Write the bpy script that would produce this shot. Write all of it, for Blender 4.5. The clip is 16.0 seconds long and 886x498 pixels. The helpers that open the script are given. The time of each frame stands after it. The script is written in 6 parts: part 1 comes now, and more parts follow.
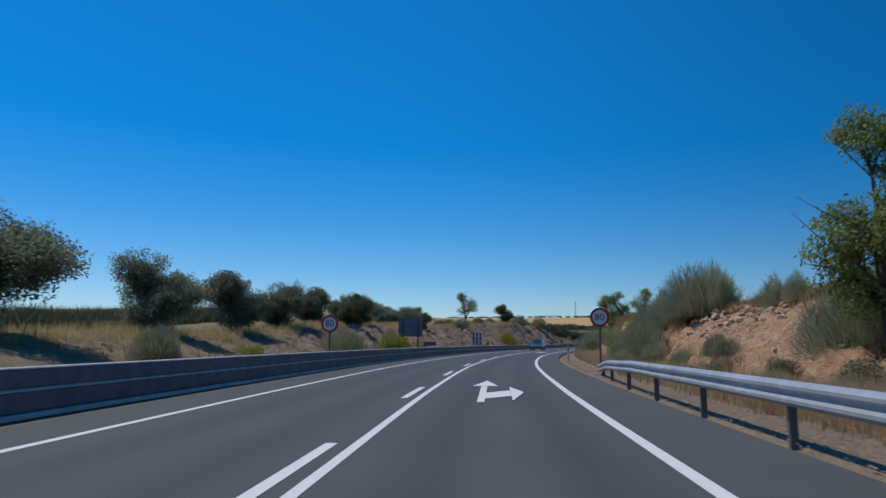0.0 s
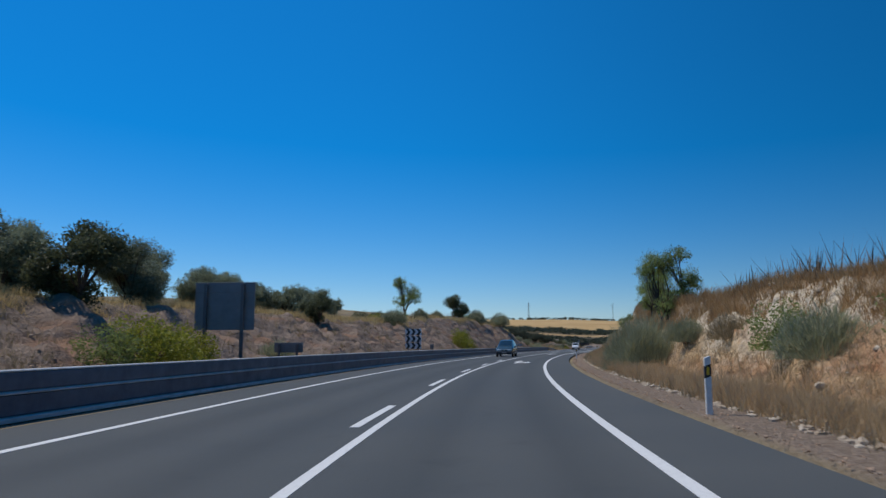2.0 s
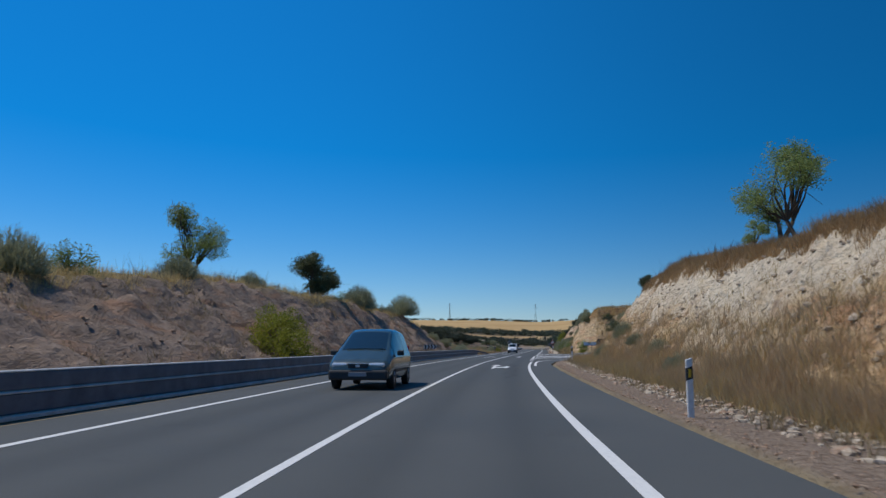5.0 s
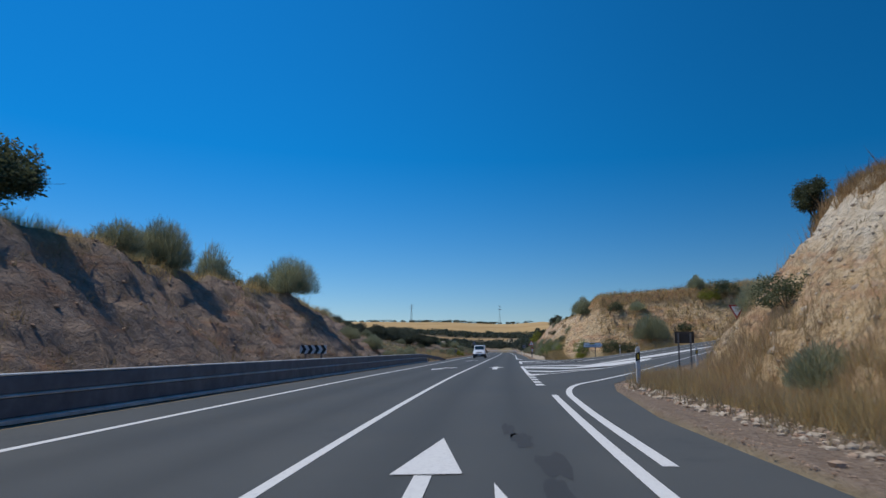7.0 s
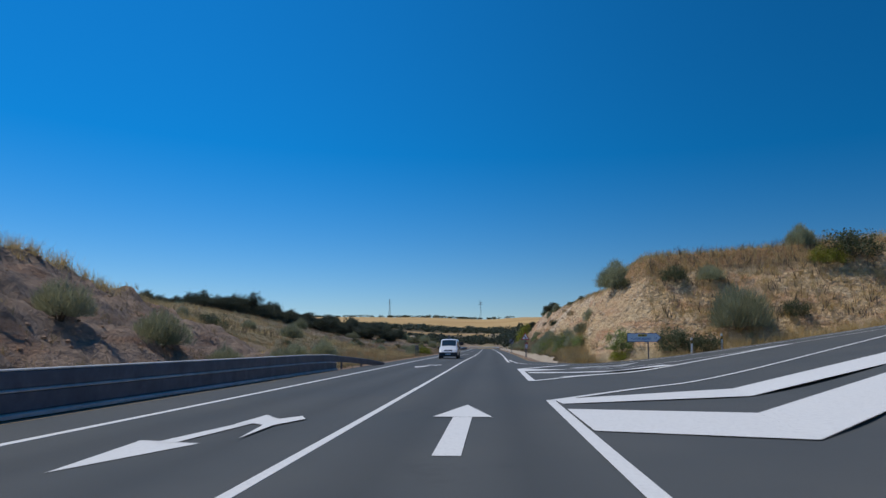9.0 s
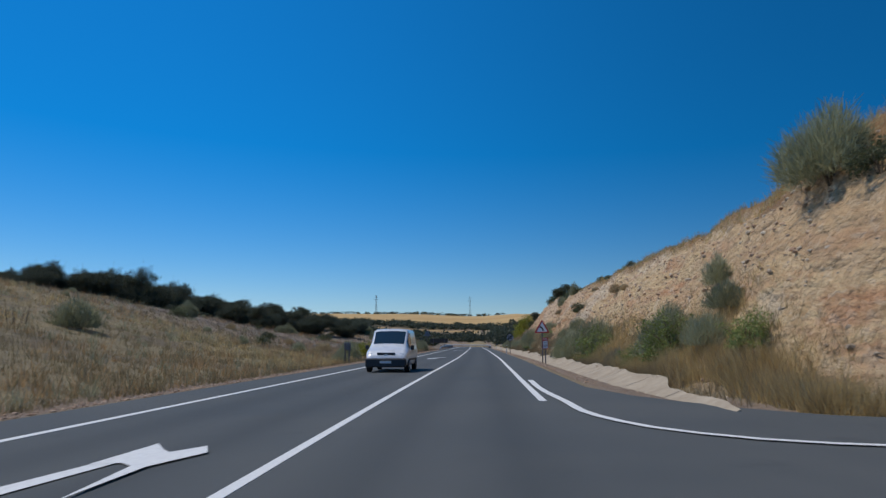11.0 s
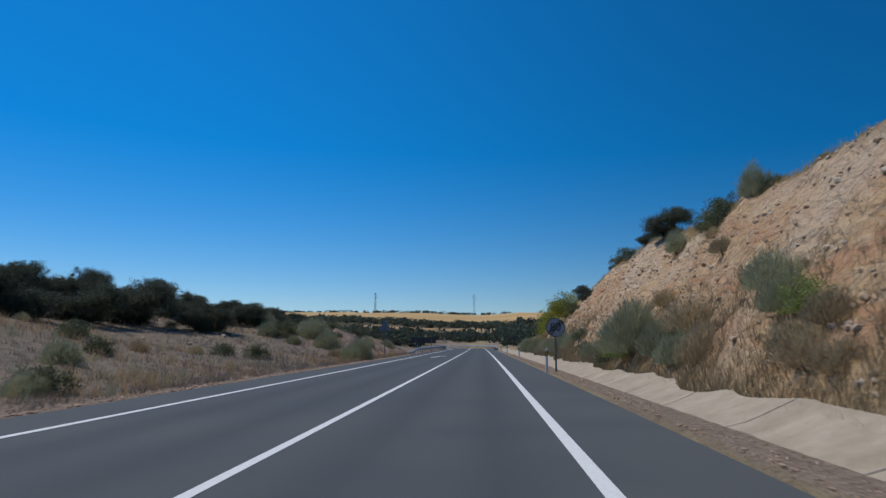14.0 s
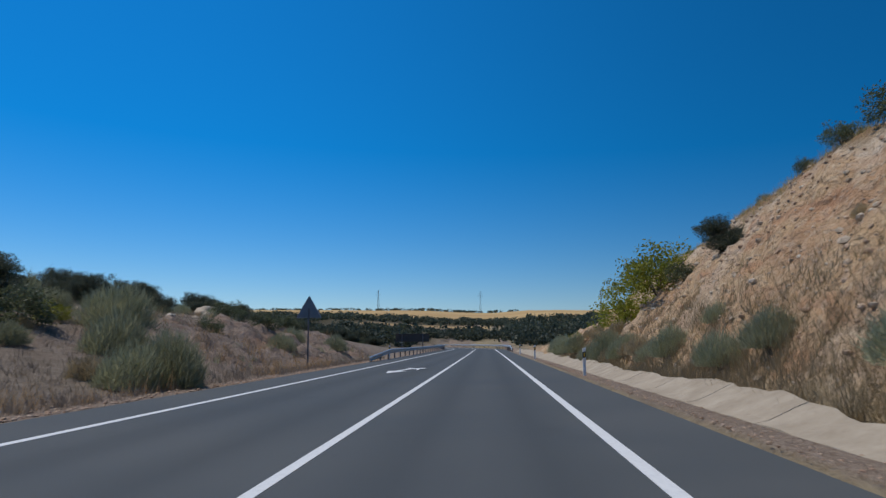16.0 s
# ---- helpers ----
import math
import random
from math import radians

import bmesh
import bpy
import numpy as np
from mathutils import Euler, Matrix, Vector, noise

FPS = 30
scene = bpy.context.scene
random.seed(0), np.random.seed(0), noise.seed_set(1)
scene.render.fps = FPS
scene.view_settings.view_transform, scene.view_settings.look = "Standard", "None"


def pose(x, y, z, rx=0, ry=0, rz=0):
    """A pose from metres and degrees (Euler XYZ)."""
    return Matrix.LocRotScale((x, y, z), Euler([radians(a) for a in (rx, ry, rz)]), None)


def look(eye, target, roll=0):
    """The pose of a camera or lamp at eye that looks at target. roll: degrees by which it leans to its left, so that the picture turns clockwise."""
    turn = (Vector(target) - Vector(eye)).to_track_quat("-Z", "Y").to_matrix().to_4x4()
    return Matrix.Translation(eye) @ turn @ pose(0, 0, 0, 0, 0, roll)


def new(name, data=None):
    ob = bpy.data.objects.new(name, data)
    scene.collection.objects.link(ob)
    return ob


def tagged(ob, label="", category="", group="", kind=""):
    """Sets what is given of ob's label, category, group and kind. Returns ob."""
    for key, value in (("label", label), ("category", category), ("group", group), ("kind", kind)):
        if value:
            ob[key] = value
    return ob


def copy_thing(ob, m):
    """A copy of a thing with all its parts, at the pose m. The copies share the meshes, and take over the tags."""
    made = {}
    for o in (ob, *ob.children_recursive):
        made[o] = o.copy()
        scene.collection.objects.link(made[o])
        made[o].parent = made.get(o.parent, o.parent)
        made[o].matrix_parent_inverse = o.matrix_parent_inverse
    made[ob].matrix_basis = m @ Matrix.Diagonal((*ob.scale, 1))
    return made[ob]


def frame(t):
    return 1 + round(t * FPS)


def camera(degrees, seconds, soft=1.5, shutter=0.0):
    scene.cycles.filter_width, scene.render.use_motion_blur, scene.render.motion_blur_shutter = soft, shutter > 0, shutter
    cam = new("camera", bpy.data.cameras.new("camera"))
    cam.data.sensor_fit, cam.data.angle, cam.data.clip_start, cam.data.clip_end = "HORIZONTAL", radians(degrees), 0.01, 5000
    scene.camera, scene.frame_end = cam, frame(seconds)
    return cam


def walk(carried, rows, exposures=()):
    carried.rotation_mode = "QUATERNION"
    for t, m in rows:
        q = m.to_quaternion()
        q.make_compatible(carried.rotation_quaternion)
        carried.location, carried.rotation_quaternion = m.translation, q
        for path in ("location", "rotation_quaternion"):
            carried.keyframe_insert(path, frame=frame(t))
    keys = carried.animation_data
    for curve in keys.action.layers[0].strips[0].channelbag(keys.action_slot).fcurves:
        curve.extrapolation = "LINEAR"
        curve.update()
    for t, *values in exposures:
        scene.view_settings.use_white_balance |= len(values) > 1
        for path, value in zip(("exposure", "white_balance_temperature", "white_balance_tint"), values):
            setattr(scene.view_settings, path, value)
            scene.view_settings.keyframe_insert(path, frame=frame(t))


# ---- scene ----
cam = camera(63.34, 16.0, 1.4, 0.12)
PATH = [
    (0.0, pose(0.069, 0.000, 1.195, 97.430, 0.019, 0.005)),
    (0.5, pose(0.612, 9.831, 1.195, 97.574, 0.019, -0.672)),
    (1.0, pose(1.292, 19.425, 1.195, 97.833, 0.019, -1.542)),
    (1.5, pose(2.152, 28.719, 1.195, 97.902, 0.019, -2.702)),
    (2.0, pose(3.137, 37.677, 1.195, 97.628, 0.019, -3.805)),
    (2.5, pose(4.324, 46.380, 1.195, 97.735, 0.019, -4.947)),
    (3.0, pose(5.704, 54.969, 1.195, 97.755, 0.019, -6.010)),
    (3.5, pose(7.284, 63.588, 1.195, 97.671, 0.019, -7.249)),
    (4.0, pose(9.030, 72.383, 1.195, 97.654, 0.019, -8.277)),
    (4.5, pose(10.951, 81.399, 1.195, 97.655, 0.019, -9.199)),
    (5.0, pose(13.045, 90.629, 1.195, 97.762, 0.019, -10.050)),
    (5.5, pose(15.303, 100.023, 1.195, 97.792, 0.019, -10.833)),
    (6.0, pose(17.707, 109.470, 1.195, 97.808, 0.019, -11.646)),
    (6.5, pose(20.201, 118.796, 1.195, 97.736, 0.019, -12.297)),
    (7.0, pose(22.804, 127.873, 1.195, 97.977, 0.019, -12.953)),
    (7.5, pose(25.492, 136.702, 1.195, 97.966, 0.019, -13.547)),
    (8.0, pose(28.214, 145.350, 1.195, 97.703, 0.019, -13.975)),
    (8.5, pose(30.929, 153.896, 1.195, 97.524, 0.019, -14.147)),
    (9.0, pose(33.708, 162.445, 1.195, 97.667, 0.019, -14.469)),
    (9.5, pose(36.550, 171.052, 1.195, 97.625, 0.019, -14.775)),
    (10.0, pose(39.441, 179.750, 1.195, 97.923, 0.019, -15.016)),
    (10.5, pose(42.356, 188.549, 1.195, 97.649, 0.019, -15.202)),
    (11.0, pose(45.228, 197.453, 1.195, 97.482, 0.019, -15.271)),
    (11.5, pose(48.142, 206.388, 1.195, 97.733, 0.019, -15.358)),
    (12.0, pose(51.166, 215.352, 1.195, 97.699, 0.019, -15.472)),
    (12.5, pose(54.251, 224.352, 1.195, 97.371, 0.019, -15.450)),
    (13.0, pose(57.407, 233.337, 1.195, 97.538, 0.019, -15.385)),
    (13.5, pose(60.506, 242.239, 1.195, 97.696, 0.019, -15.231)),
    (14.0, pose(63.398, 251.016, 1.195, 97.506, 0.019, -14.874)),
    (14.5, pose(66.139, 259.629, 1.195, 97.441, 0.019, -14.563)),
    (15.0, pose(68.696, 268.020, 1.195, 97.421, 0.019, -14.315)),
    (15.5, pose(71.194, 276.184, 1.195, 97.330, 0.019, -14.213)),
    (16.0, pose(73.702, 284.176, 1.195, 97.418, 0.019, -14.382)),
]
walk(cam, PATH, [(0.0, 0.0), (16.0, 0.0)])

# ---- world, sun ----
SUN_AZ, SUN_EL = radians(-72), radians(61)
sky_world = bpy.data.worlds.new("sky")
scene.world = sky_world
sky_world.use_nodes = True
_n = sky_world.node_tree.nodes
_sky = _n.new("ShaderNodeTexSky")
_sky.sky_type = "NISHITA"
_sky.sun_disc = False
_sky.sun_elevation, _sky.sun_rotation = SUN_EL, SUN_AZ
_sky.altitude, _sky.air_density, _sky.dust_density, _sky.ozone_density = 900, 1.0, 0.5, 4.0
_n["Background"].inputs["Strength"].default_value = 0.102
_deep = _n.new("ShaderNodeHueSaturation")
_deep.inputs["Saturation"].default_value = 1.5
_deep.inputs["Hue"].default_value = 0.503
sky_world.node_tree.links.new(_sky.outputs[0], _deep.inputs["Color"])
# dry, clear air: an even deep blue is mixed into the model sky
_even = _n.new("ShaderNodeMix")
_even.data_type = "RGBA"
_even.inputs[0].default_value = 0.28
_even.inputs[7].default_value = (0.17, 2.1, 5.8, 1)
sky_world.node_tree.links.new(_deep.outputs[0], _even.inputs[6])
# the whole sky is paler on the sun's side and deeper away from it
_way = _n.new("ShaderNodeTexCoord")
_toward = _n.new("ShaderNodeVectorMath")
_toward.operation = "DOT_PRODUCT"
_toward.inputs[1].default_value = (math.sin(SUN_AZ), math.cos(SUN_AZ), 0.0)
sky_world.node_tree.links.new(_way.outputs["Generated"], _toward.inputs[0])
_side = _n.new("ShaderNodeMapRange")
_side.interpolation_type = "SMOOTHSTEP"
for _k, _v in zip(("From Min", "From Max", "To Min", "To Max"), (-0.62, 0.42, 0.66, 1.2)):
    _side.inputs[_k].default_value = _v
sky_world.node_tree.links.new(_toward.outputs["Value"], _side.inputs["Value"])
_scale = _n.new("ShaderNodeVectorMath")
_scale.operation = "SCALE"
sky_world.node_tree.links.new(_even.outputs[2], _scale.inputs[0])
sky_world.node_tree.links.new(_side.outputs["Result"], _scale.inputs["Scale"])
sky_world.node_tree.links.new(_scale.outputs["Vector"], _n["Background"].inputs[0])
sun = new("sun", bpy.data.lights.new("sun", "SUN"))
sun.data.energy, sun.data.angle, sun.data.color = 3.05, radians(0.53), (1.0, 0.93, 0.81)
_to = Vector((math.sin(SUN_AZ) * math.cos(SUN_EL), math.cos(SUN_AZ) * math.cos(SUN_EL), math.sin(SUN_EL)))
sun.matrix_world = look(_to * 300, (0, 0, 0))


# ---- materials ----
class Mat:
    """A node material with a few short ways to wire it."""

    def __init__(self, name, rough=0.9, metal=0.0, spec=0.5):
        self.m = bpy.data.materials.new(name)
        self.m.use_nodes = True
        self.t = self.m.node_tree
        self.b = self.t.nodes["Principled BSDF"]
        self.b.inputs["Roughness"].default_value = rough
        self.b.inputs["Metallic"].default_value = metal
        self.b.inputs["Specular IOR Level"].default_value = spec
        self.co = None

    def n(self, kind, **kw):
        nd = self.t.nodes.new("ShaderNode" + kind)
        for k, v in kw.items():
            if k in nd.inputs:
                nd.inputs[k].default_value = v
        return nd

    def l(self, a, b):
        self.t.links.new(a, b)

    def pos(self):
        if not self.co:
            self.co = self.n("NewGeometry").outputs["Position"]
        return self.co

    def noise(self, scale, detail=4.0, rough=0.6, at=None):
        nd = self.n("TexNoise", Scale=scale, Detail=detail, Roughness=rough)
        self.l(at or self.pos(), nd.inputs["Vector"])
        return nd.outputs["Fac"]

    def ramp(self, fac, lo, hi):
        nd = self.n("MapRange")
        nd.inputs["From Min"].default_value, nd.inputs["From Max"].default_value = lo, hi
        self.l(fac, nd.inputs["Value"])
        return nd.outputs["Result"]

    def mix(self, fac, a, b, mode="MIX"):
        nd = self.t.nodes.new("ShaderNodeMix")
        nd.data_type, nd.blend_type = "RGBA", mode
        for sock, v in ((nd.inputs[0], fac), (nd.inputs[6], a), (nd.inputs[7], b)):
            if isinstance(v, (float, int)):
                sock.default_value = v
            elif isinstance(v, tuple):
                sock.default_value = v
            else:
                self.l(v, sock)
        return nd.outputs[2]

    def math(self, op, a, b=0.0):
        nd = self.t.nodes.new("ShaderNodeMath")
        nd.operation = op
        for sock, v in zip(nd.inputs, (a, b)):
            if isinstance(v, (float, int)):
                sock.default_value = v
            else:
                self.l(v, sock)
        return nd.outputs[0]

    def attr(self, name):
        nd = self.n("Attribute")
        nd.attribute_name = name
        return nd.outputs["Fac"]

    def colour(self, c):
        if isinstance(c, tuple):
            self.b.inputs["Base Color"].default_value = c
        else:
            self.l(c, self.b.inputs["Base Color"])
        return self

    def bump(self, height, strength=0.5, distance=0.05):
        nd = self.n("Bump", Strength=strength, Distance=distance)
        self.l(height, nd.inputs["Height"])
        self.l(nd.outputs[0], self.b.inputs["Normal"])
        return self

    def rough(self, fac, lo, hi):
        nd = self.n("MapRange")
        nd.inputs["To Min"].default_value, nd.inputs["To Max"].default_value = lo, hi
        self.l(fac, nd.inputs["Value"])
        self.l(nd.outputs[0], self.b.inputs["Roughness"])
        return self


def plain(name, c, rough=0.5, metal=0.0, wear=0.15, scale=6.0, spec=0.5):
    """A painted or cast surface with faint blotches of wear."""
    k = Mat(name, rough, metal, spec)
    d = tuple(v * (1 - wear) for v in c[:3]) + (1,)
    f = k.noise(scale, 5.0, 0.65)
    k.colour(k.mix(k.ramp(f, 0.35, 0.7), c, d))
    k.bump(k.noise(scale * 12, 2.0), 0.08, 0.01)
    return k.m


def leafy(name, a, b, rough=0.55):
    """Leaves: the colour goes from leaf to leaf and from clump to clump, with a little light shining through."""
    k = Mat(name, rough, spec=0.3)
    geo = k.n("NewGeometry")
    r = geo.outputs["Random Per Island"]
    big = k.ramp(k.noise(0.9, 3.0), 0.3, 0.7)
    obr = k.n("ObjectInfo").outputs["Random"]
    f = k.math("ADD", k.math("MULTIPLY", r, 0.55), k.math("MULTIPLY", big, 0.45))
    c = k.mix(f, a, b)
    hsv = k.n("HueSaturation")
    k.l(k.math("ADD", k.math("MULTIPLY", obr, 0.35), 0.82), hsv.inputs["Value"])
    k.l(c, hsv.inputs["Color"])
    k.colour(hsv.outputs[0])
    out = k.t.nodes["Material Output"]
    tr = k.n("BsdfTranslucent")
    k.l(hsv.outputs[0], tr.inputs[0])
    mx = k.n("MixShader")
    mx.inputs[0].default_value = 0.45
    k.l(k.b.outputs[0], mx.inputs[1])
    k.l(tr.outputs[0], mx.inputs[2])
    k.l(mx.outputs[0], out.inputs[0])
    return k.m


def make_asphalt(name, base, worn):
    k = Mat(name, 0.85, spec=0.35)
    blot = k.noise(0.25, 5.0, 0.6)
    fine = k.noise(90.0, 2.0, 0.7)
    c = k.mix(k.ramp(blot, 0.3, 0.72), base, worn)
    # tyre-worn tracks run along each lane
    tr = k.attr("lane")
    c = k.mix(k.math("MULTIPLY", tr, 0.55), c, tuple(v * 0.62 for v in base[:3]) + (1,))
    c = k.mix(k.math("MULTIPLY", k.ramp(fine, 0.35, 0.75), 0.35), c, tuple(v * 1.9 for v in base[:3]) + (1,))
    stain = k.ramp(k.noise(0.7, 6.0, 0.75), 0.58, 0.72)
    c = k.mix(k.math("MULTIPLY", stain, 0.3), c, (0.02, 0.02, 0.021, 1))
    k.colour(c)
    k.bump(fine, 0.35, 0.01)
    k.rough(blot, 0.72, 0.95)
    return k.m


# asphalt with sunlight put into its colour, for the side road's far part
M_SUNLIT_ROAD = make_asphalt("sunlit_asphalt", (0.24, 0.225, 0.20, 1), (0.34, 0.32, 0.285, 1))
M_ASPHALT = make_asphalt("asphalt", (0.057, 0.062, 0.062, 1), (0.084, 0.087, 0.084, 1))


def make_paint():
    k = Mat("road_paint", 0.7)
    w = k.ramp(k.noise(14.0, 6.0, 0.75), 0.36, 0.52)
    k.colour(k.mix(w, (0.56, 0.56, 0.55, 1), (0.67, 0.67, 0.65, 1)))
    k.bump(k.noise(70.0, 2.0), 0.3, 0.01)
    return k.m


M_PAINT = make_paint()
M_TAR = make_asphalt("tar", (0.034, 0.036, 0.037, 1), (0.05, 0.052, 0.052, 1))


def make_ground():
    """Soil, cut rock, gravel verge, dry grass and stubble, after the zones of the mesh."""
    k = Mat("dry_ground", 0.97, spec=0.15)
    n1, n2, n3 = k.noise(0.35, 6.0, 0.65), k.noise(2.2, 6.0, 0.7), k.noise(11.0, 4.0, 0.7)
    # dry grass
    grass = k.mix(k.ramp(n2, 0.3, 0.7), (0.225, 0.175, 0.10, 1), (0.36, 0.295, 0.18, 1))
    grass = k.mix(k.ramp(n1, 0.58, 0.8), grass, (0.235, 0.135, 0.06, 1))
    grass = k.mix(k.math("MULTIPLY", k.ramp(n3, 0.5, 0.8), 0.5), grass, (0.10, 0.085, 0.045, 1))
    grass = k.mix(k.math("MULTIPLY", k.ramp(k.noise(0.16, 5.0, 0.7), 0.48, 0.62), 0.7), grass, (0.155, 0.125, 0.092, 1))
    # cut bank: pale marl and reddish earth
    st = k.n("Mapping")
    st.inputs["Scale"].default_value = (0.5, 0.5, 2.2)
    k.l(k.pos(), st.inputs["Vector"])
    layer = k.noise(0.55, 5.0, 0.62, st.outputs[0])
    pale = k.mix(k.ramp(n2, 0.3, 0.72), (0.46, 0.31, 0.165, 1), (0.66, 0.50, 0.30, 1))
    red = k.mix(k.ramp(n2, 0.3, 0.72), (0.38, 0.20, 0.105, 1), (0.56, 0.34, 0.195, 1))
    rock = k.mix(k.ramp(layer, 0.37, 0.53), red, pale)
    broad = k.noise(0.11, 4.0, 0.6)
    rock = k.mix(k.math("MULTIPLY", k.ramp(broad, 0.52, 0.62), 0.75), rock, (0.62, 0.52, 0.385, 1))
    rock = k.mix(k.math("MULTIPLY", k.ramp(broad, 0.46, 0.36), 0.6), rock, (0.49, 0.33, 0.19, 1))
    crack = k.ramp(k.noise(1.6, 8.0, 0.78, st.outputs[0]), 0.44, 0.36)
    rock = k.mix(k.math("MULTIPLY", crack, 0.36), rock, (0.20, 0.145, 0.095, 1))
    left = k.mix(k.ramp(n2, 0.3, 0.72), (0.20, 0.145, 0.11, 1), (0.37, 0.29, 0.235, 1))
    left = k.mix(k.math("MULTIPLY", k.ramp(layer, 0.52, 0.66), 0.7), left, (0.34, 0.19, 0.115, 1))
    # a bed of chalky marl lies over the tan earth
    bed = k.math("ADD", k.attr("bed"), k.math("MULTIPLY", k.math("SUBTRACT", k.noise(0.4, 6.0, 0.7), 0.5), 0.9))
    chalk = k.mix(k.ramp(n2, 0.3, 0.7), (0.58, 0.48, 0.345, 1), (0.76, 0.665, 0.52, 1))
    rock = k.mix(k.math("MULTIPLY", k.ramp(bed, 0.45, 0.62), 0.85), rock, chalk)
    rock = k.mix(k.math("MULTIPLY", crack, 0.35), rock, (0.20, 0.145, 0.10, 1))
    # redder earth in the first cut
    ruddy = k.mix(k.ramp(n2, 0.3, 0.72), (0.31, 0.155, 0.085, 1), (0.47, 0.275, 0.165, 1))
    rock = k.mix(k.math("MULTIPLY", k.attr("ruddy"), 0.8), rock, ruddy)
    rubble = k.n("TexVoronoi", Scale=5.5)
    k.l(k.pos(), rubble.inputs["Vector"])
    cell = k.n("SeparateColor")
    k.l(rubble.outputs["Color"], cell.inputs[0])
    loose = k.ramp(k.noise(0.45, 3.0, 0.6), 0.42, 0.6)
    rock = k.mix(k.math("MULTIPLY", k.math("MULTIPLY", k.ramp(cell.outputs[0], 0.55, 1.0), 0.2), loose), rock, (0.28, 0.20, 0.125, 1))
    rock = k.mix(k.math("MULTIPLY", k.ramp(cell.outputs[1], 0.7, 1.0), 0.25), rock, (0.70, 0.60, 0.46, 1))
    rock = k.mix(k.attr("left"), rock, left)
    warp = k.n("TexNoise", Scale=1.6, Detail=3.0)
    k.l(k.pos(), warp.inputs["Vector"])
    wv = k.n("VectorMath")
    wv.operation = "ADD"
    k.l(k.pos(), wv.inputs[0])
    k.l(warp.outputs["Color"], wv.inputs[1])
    vor = k.n("TexVoronoi", Scale=2.6)
    k.l(wv.outputs[0], vor.inputs["Vector"])
    keep = k.math("SUBTRACT", 1.0, k.math("MULTIPLY", k.attr("left"), 0.75))
    rock = k.mix(k.math("MULTIPLY", k.math("MULTIPLY", k.ramp(vor.outputs["Distance"], 0.45, 0.8), 0.14), keep), rock, (0.17, 0.12, 0.08, 1))
    turf = k.mix(k.ramp(n2, 0.3, 0.7), (0.20, 0.105, 0.048, 1), (0.33, 0.205, 0.10, 1))
    grass = k.mix(k.math("MULTIPLY", k.attr("crest"), 0.85), grass, turf)
    ashen = k.mix(k.ramp(n2, 0.3, 0.7), (0.165, 0.125, 0.095, 1), (0.29, 0.235, 0.19, 1))
    grass = k.mix(k.math("MULTIPLY", k.attr("ashen"), 0.8), grass, ashen)
    c = k.mix(k.attr("rock"), grass, rock)
    grav = k.mix(k.ramp(n3, 0.35, 0.7), (0.19, 0.135, 0.095, 1), (0.36, 0.285, 0.22, 1))
    c = k.mix(k.attr("gravel"), c, grav)
    straw = k.mix(k.ramp(k.noise(0.012, 4.0), 0.35, 0.65), (0.42, 0.27, 0.115, 1), (0.50, 0.345, 0.16, 1))
    c = k.mix(k.attr("straw"), c, straw)
    scrub = k.mix(k.ramp(k.noise(0.05, 6.0, 0.7), 0.35, 0.65), (0.05, 0.046, 0.026, 1), (0.12, 0.095, 0.055, 1))
    c = k.mix(k.attr("scrub"), c, scrub)
    k.colour(c)
    hgt = k.math("ADD", k.math("MULTIPLY", n3, 0.5), k.math("MULTIPLY", n2, 1.0))
    hgt = k.math("ADD", hgt, k.math("MULTIPLY", k.math("MULTIPLY", vor.outputs["Distance"], k.math("MULTIPLY", k.attr("rock"), keep)), -0.9))
    hgt = k.math("ADD", hgt, k.math("MULTIPLY", k.math("MULTIPLY", rubble.outputs["Distance"], k.math("MULTIPLY", k.math("MULTIPLY", k.attr("rock"), loose), keep)), -0.4))
    # creased, blocky faces of the broken rock
    crease = k.n("TexNoise", Scale=0.85, Detail=9.0, Roughness=0.55, Lacunarity=2.2)
    crease.noise_type = "RIDGED_MULTIFRACTAL"
    k.l(st.outputs[0], crease.inputs["Vector"])
    hgt = k.math("ADD", hgt, k.math("MULTIPLY", k.math("MULTIPLY", crease.outputs["Fac"], k.attr("rock")), -1.5))
    k.bump(hgt, 1.0, 0.2)
    return k.m


M_GROUND = make_ground()


def make_stone(name, a, b):
    k = Mat(name, 0.95, spec=0.2)
    r = k.n("NewGeometry").outputs["Random Per Island"]
    c = k.mix(r, a, b)
    n2 = k.noise(9.0, 5.0, 0.7)
    c = k.mix(k.math("MULTIPLY", k.ramp(n2, 0.4, 0.75), 0.5), c, tuple(v * 0.7 for v in a[:3]) + (1,))
    k.colour(c)
    k.bump(n2, 0.7, 0.04)
    return k.m


M_STONE = make_stone("marl_stone", (0.36, 0.275, 0.195, 1), (0.56, 0.48, 0.38, 1))
M_STONE_RED = make_stone("red_stone", (0.33, 0.215, 0.145, 1), (0.48, 0.36, 0.265, 1))


M_BLOCK = make_stone("pinkish_rock", (0.36, 0.235, 0.155, 1), (0.60, 0.46, 0.335, 1))


def make_concrete():
    k = Mat("ditch_concrete", 0.92, spec=0.25)
    a = k.noise(1.1, 6.0, 0.7)
    c = k.mix(k.ramp(a, 0.3, 0.7), (0.28, 0.225, 0.16, 1), (0.43, 0.36, 0.27, 1))
    c = k.mix(k.math("MULTIPLY", k.ramp(k.noise(5.0, 5.0, 0.8), 0.55, 0.75), 0.55), c, (0.22, 0.165, 0.115, 1))
    k.colour(c)
    k.bump(k.noise(25.0, 4.0, 0.7), 0.5, 0.02)
    return k.m


M_CONCRETE = make_concrete()


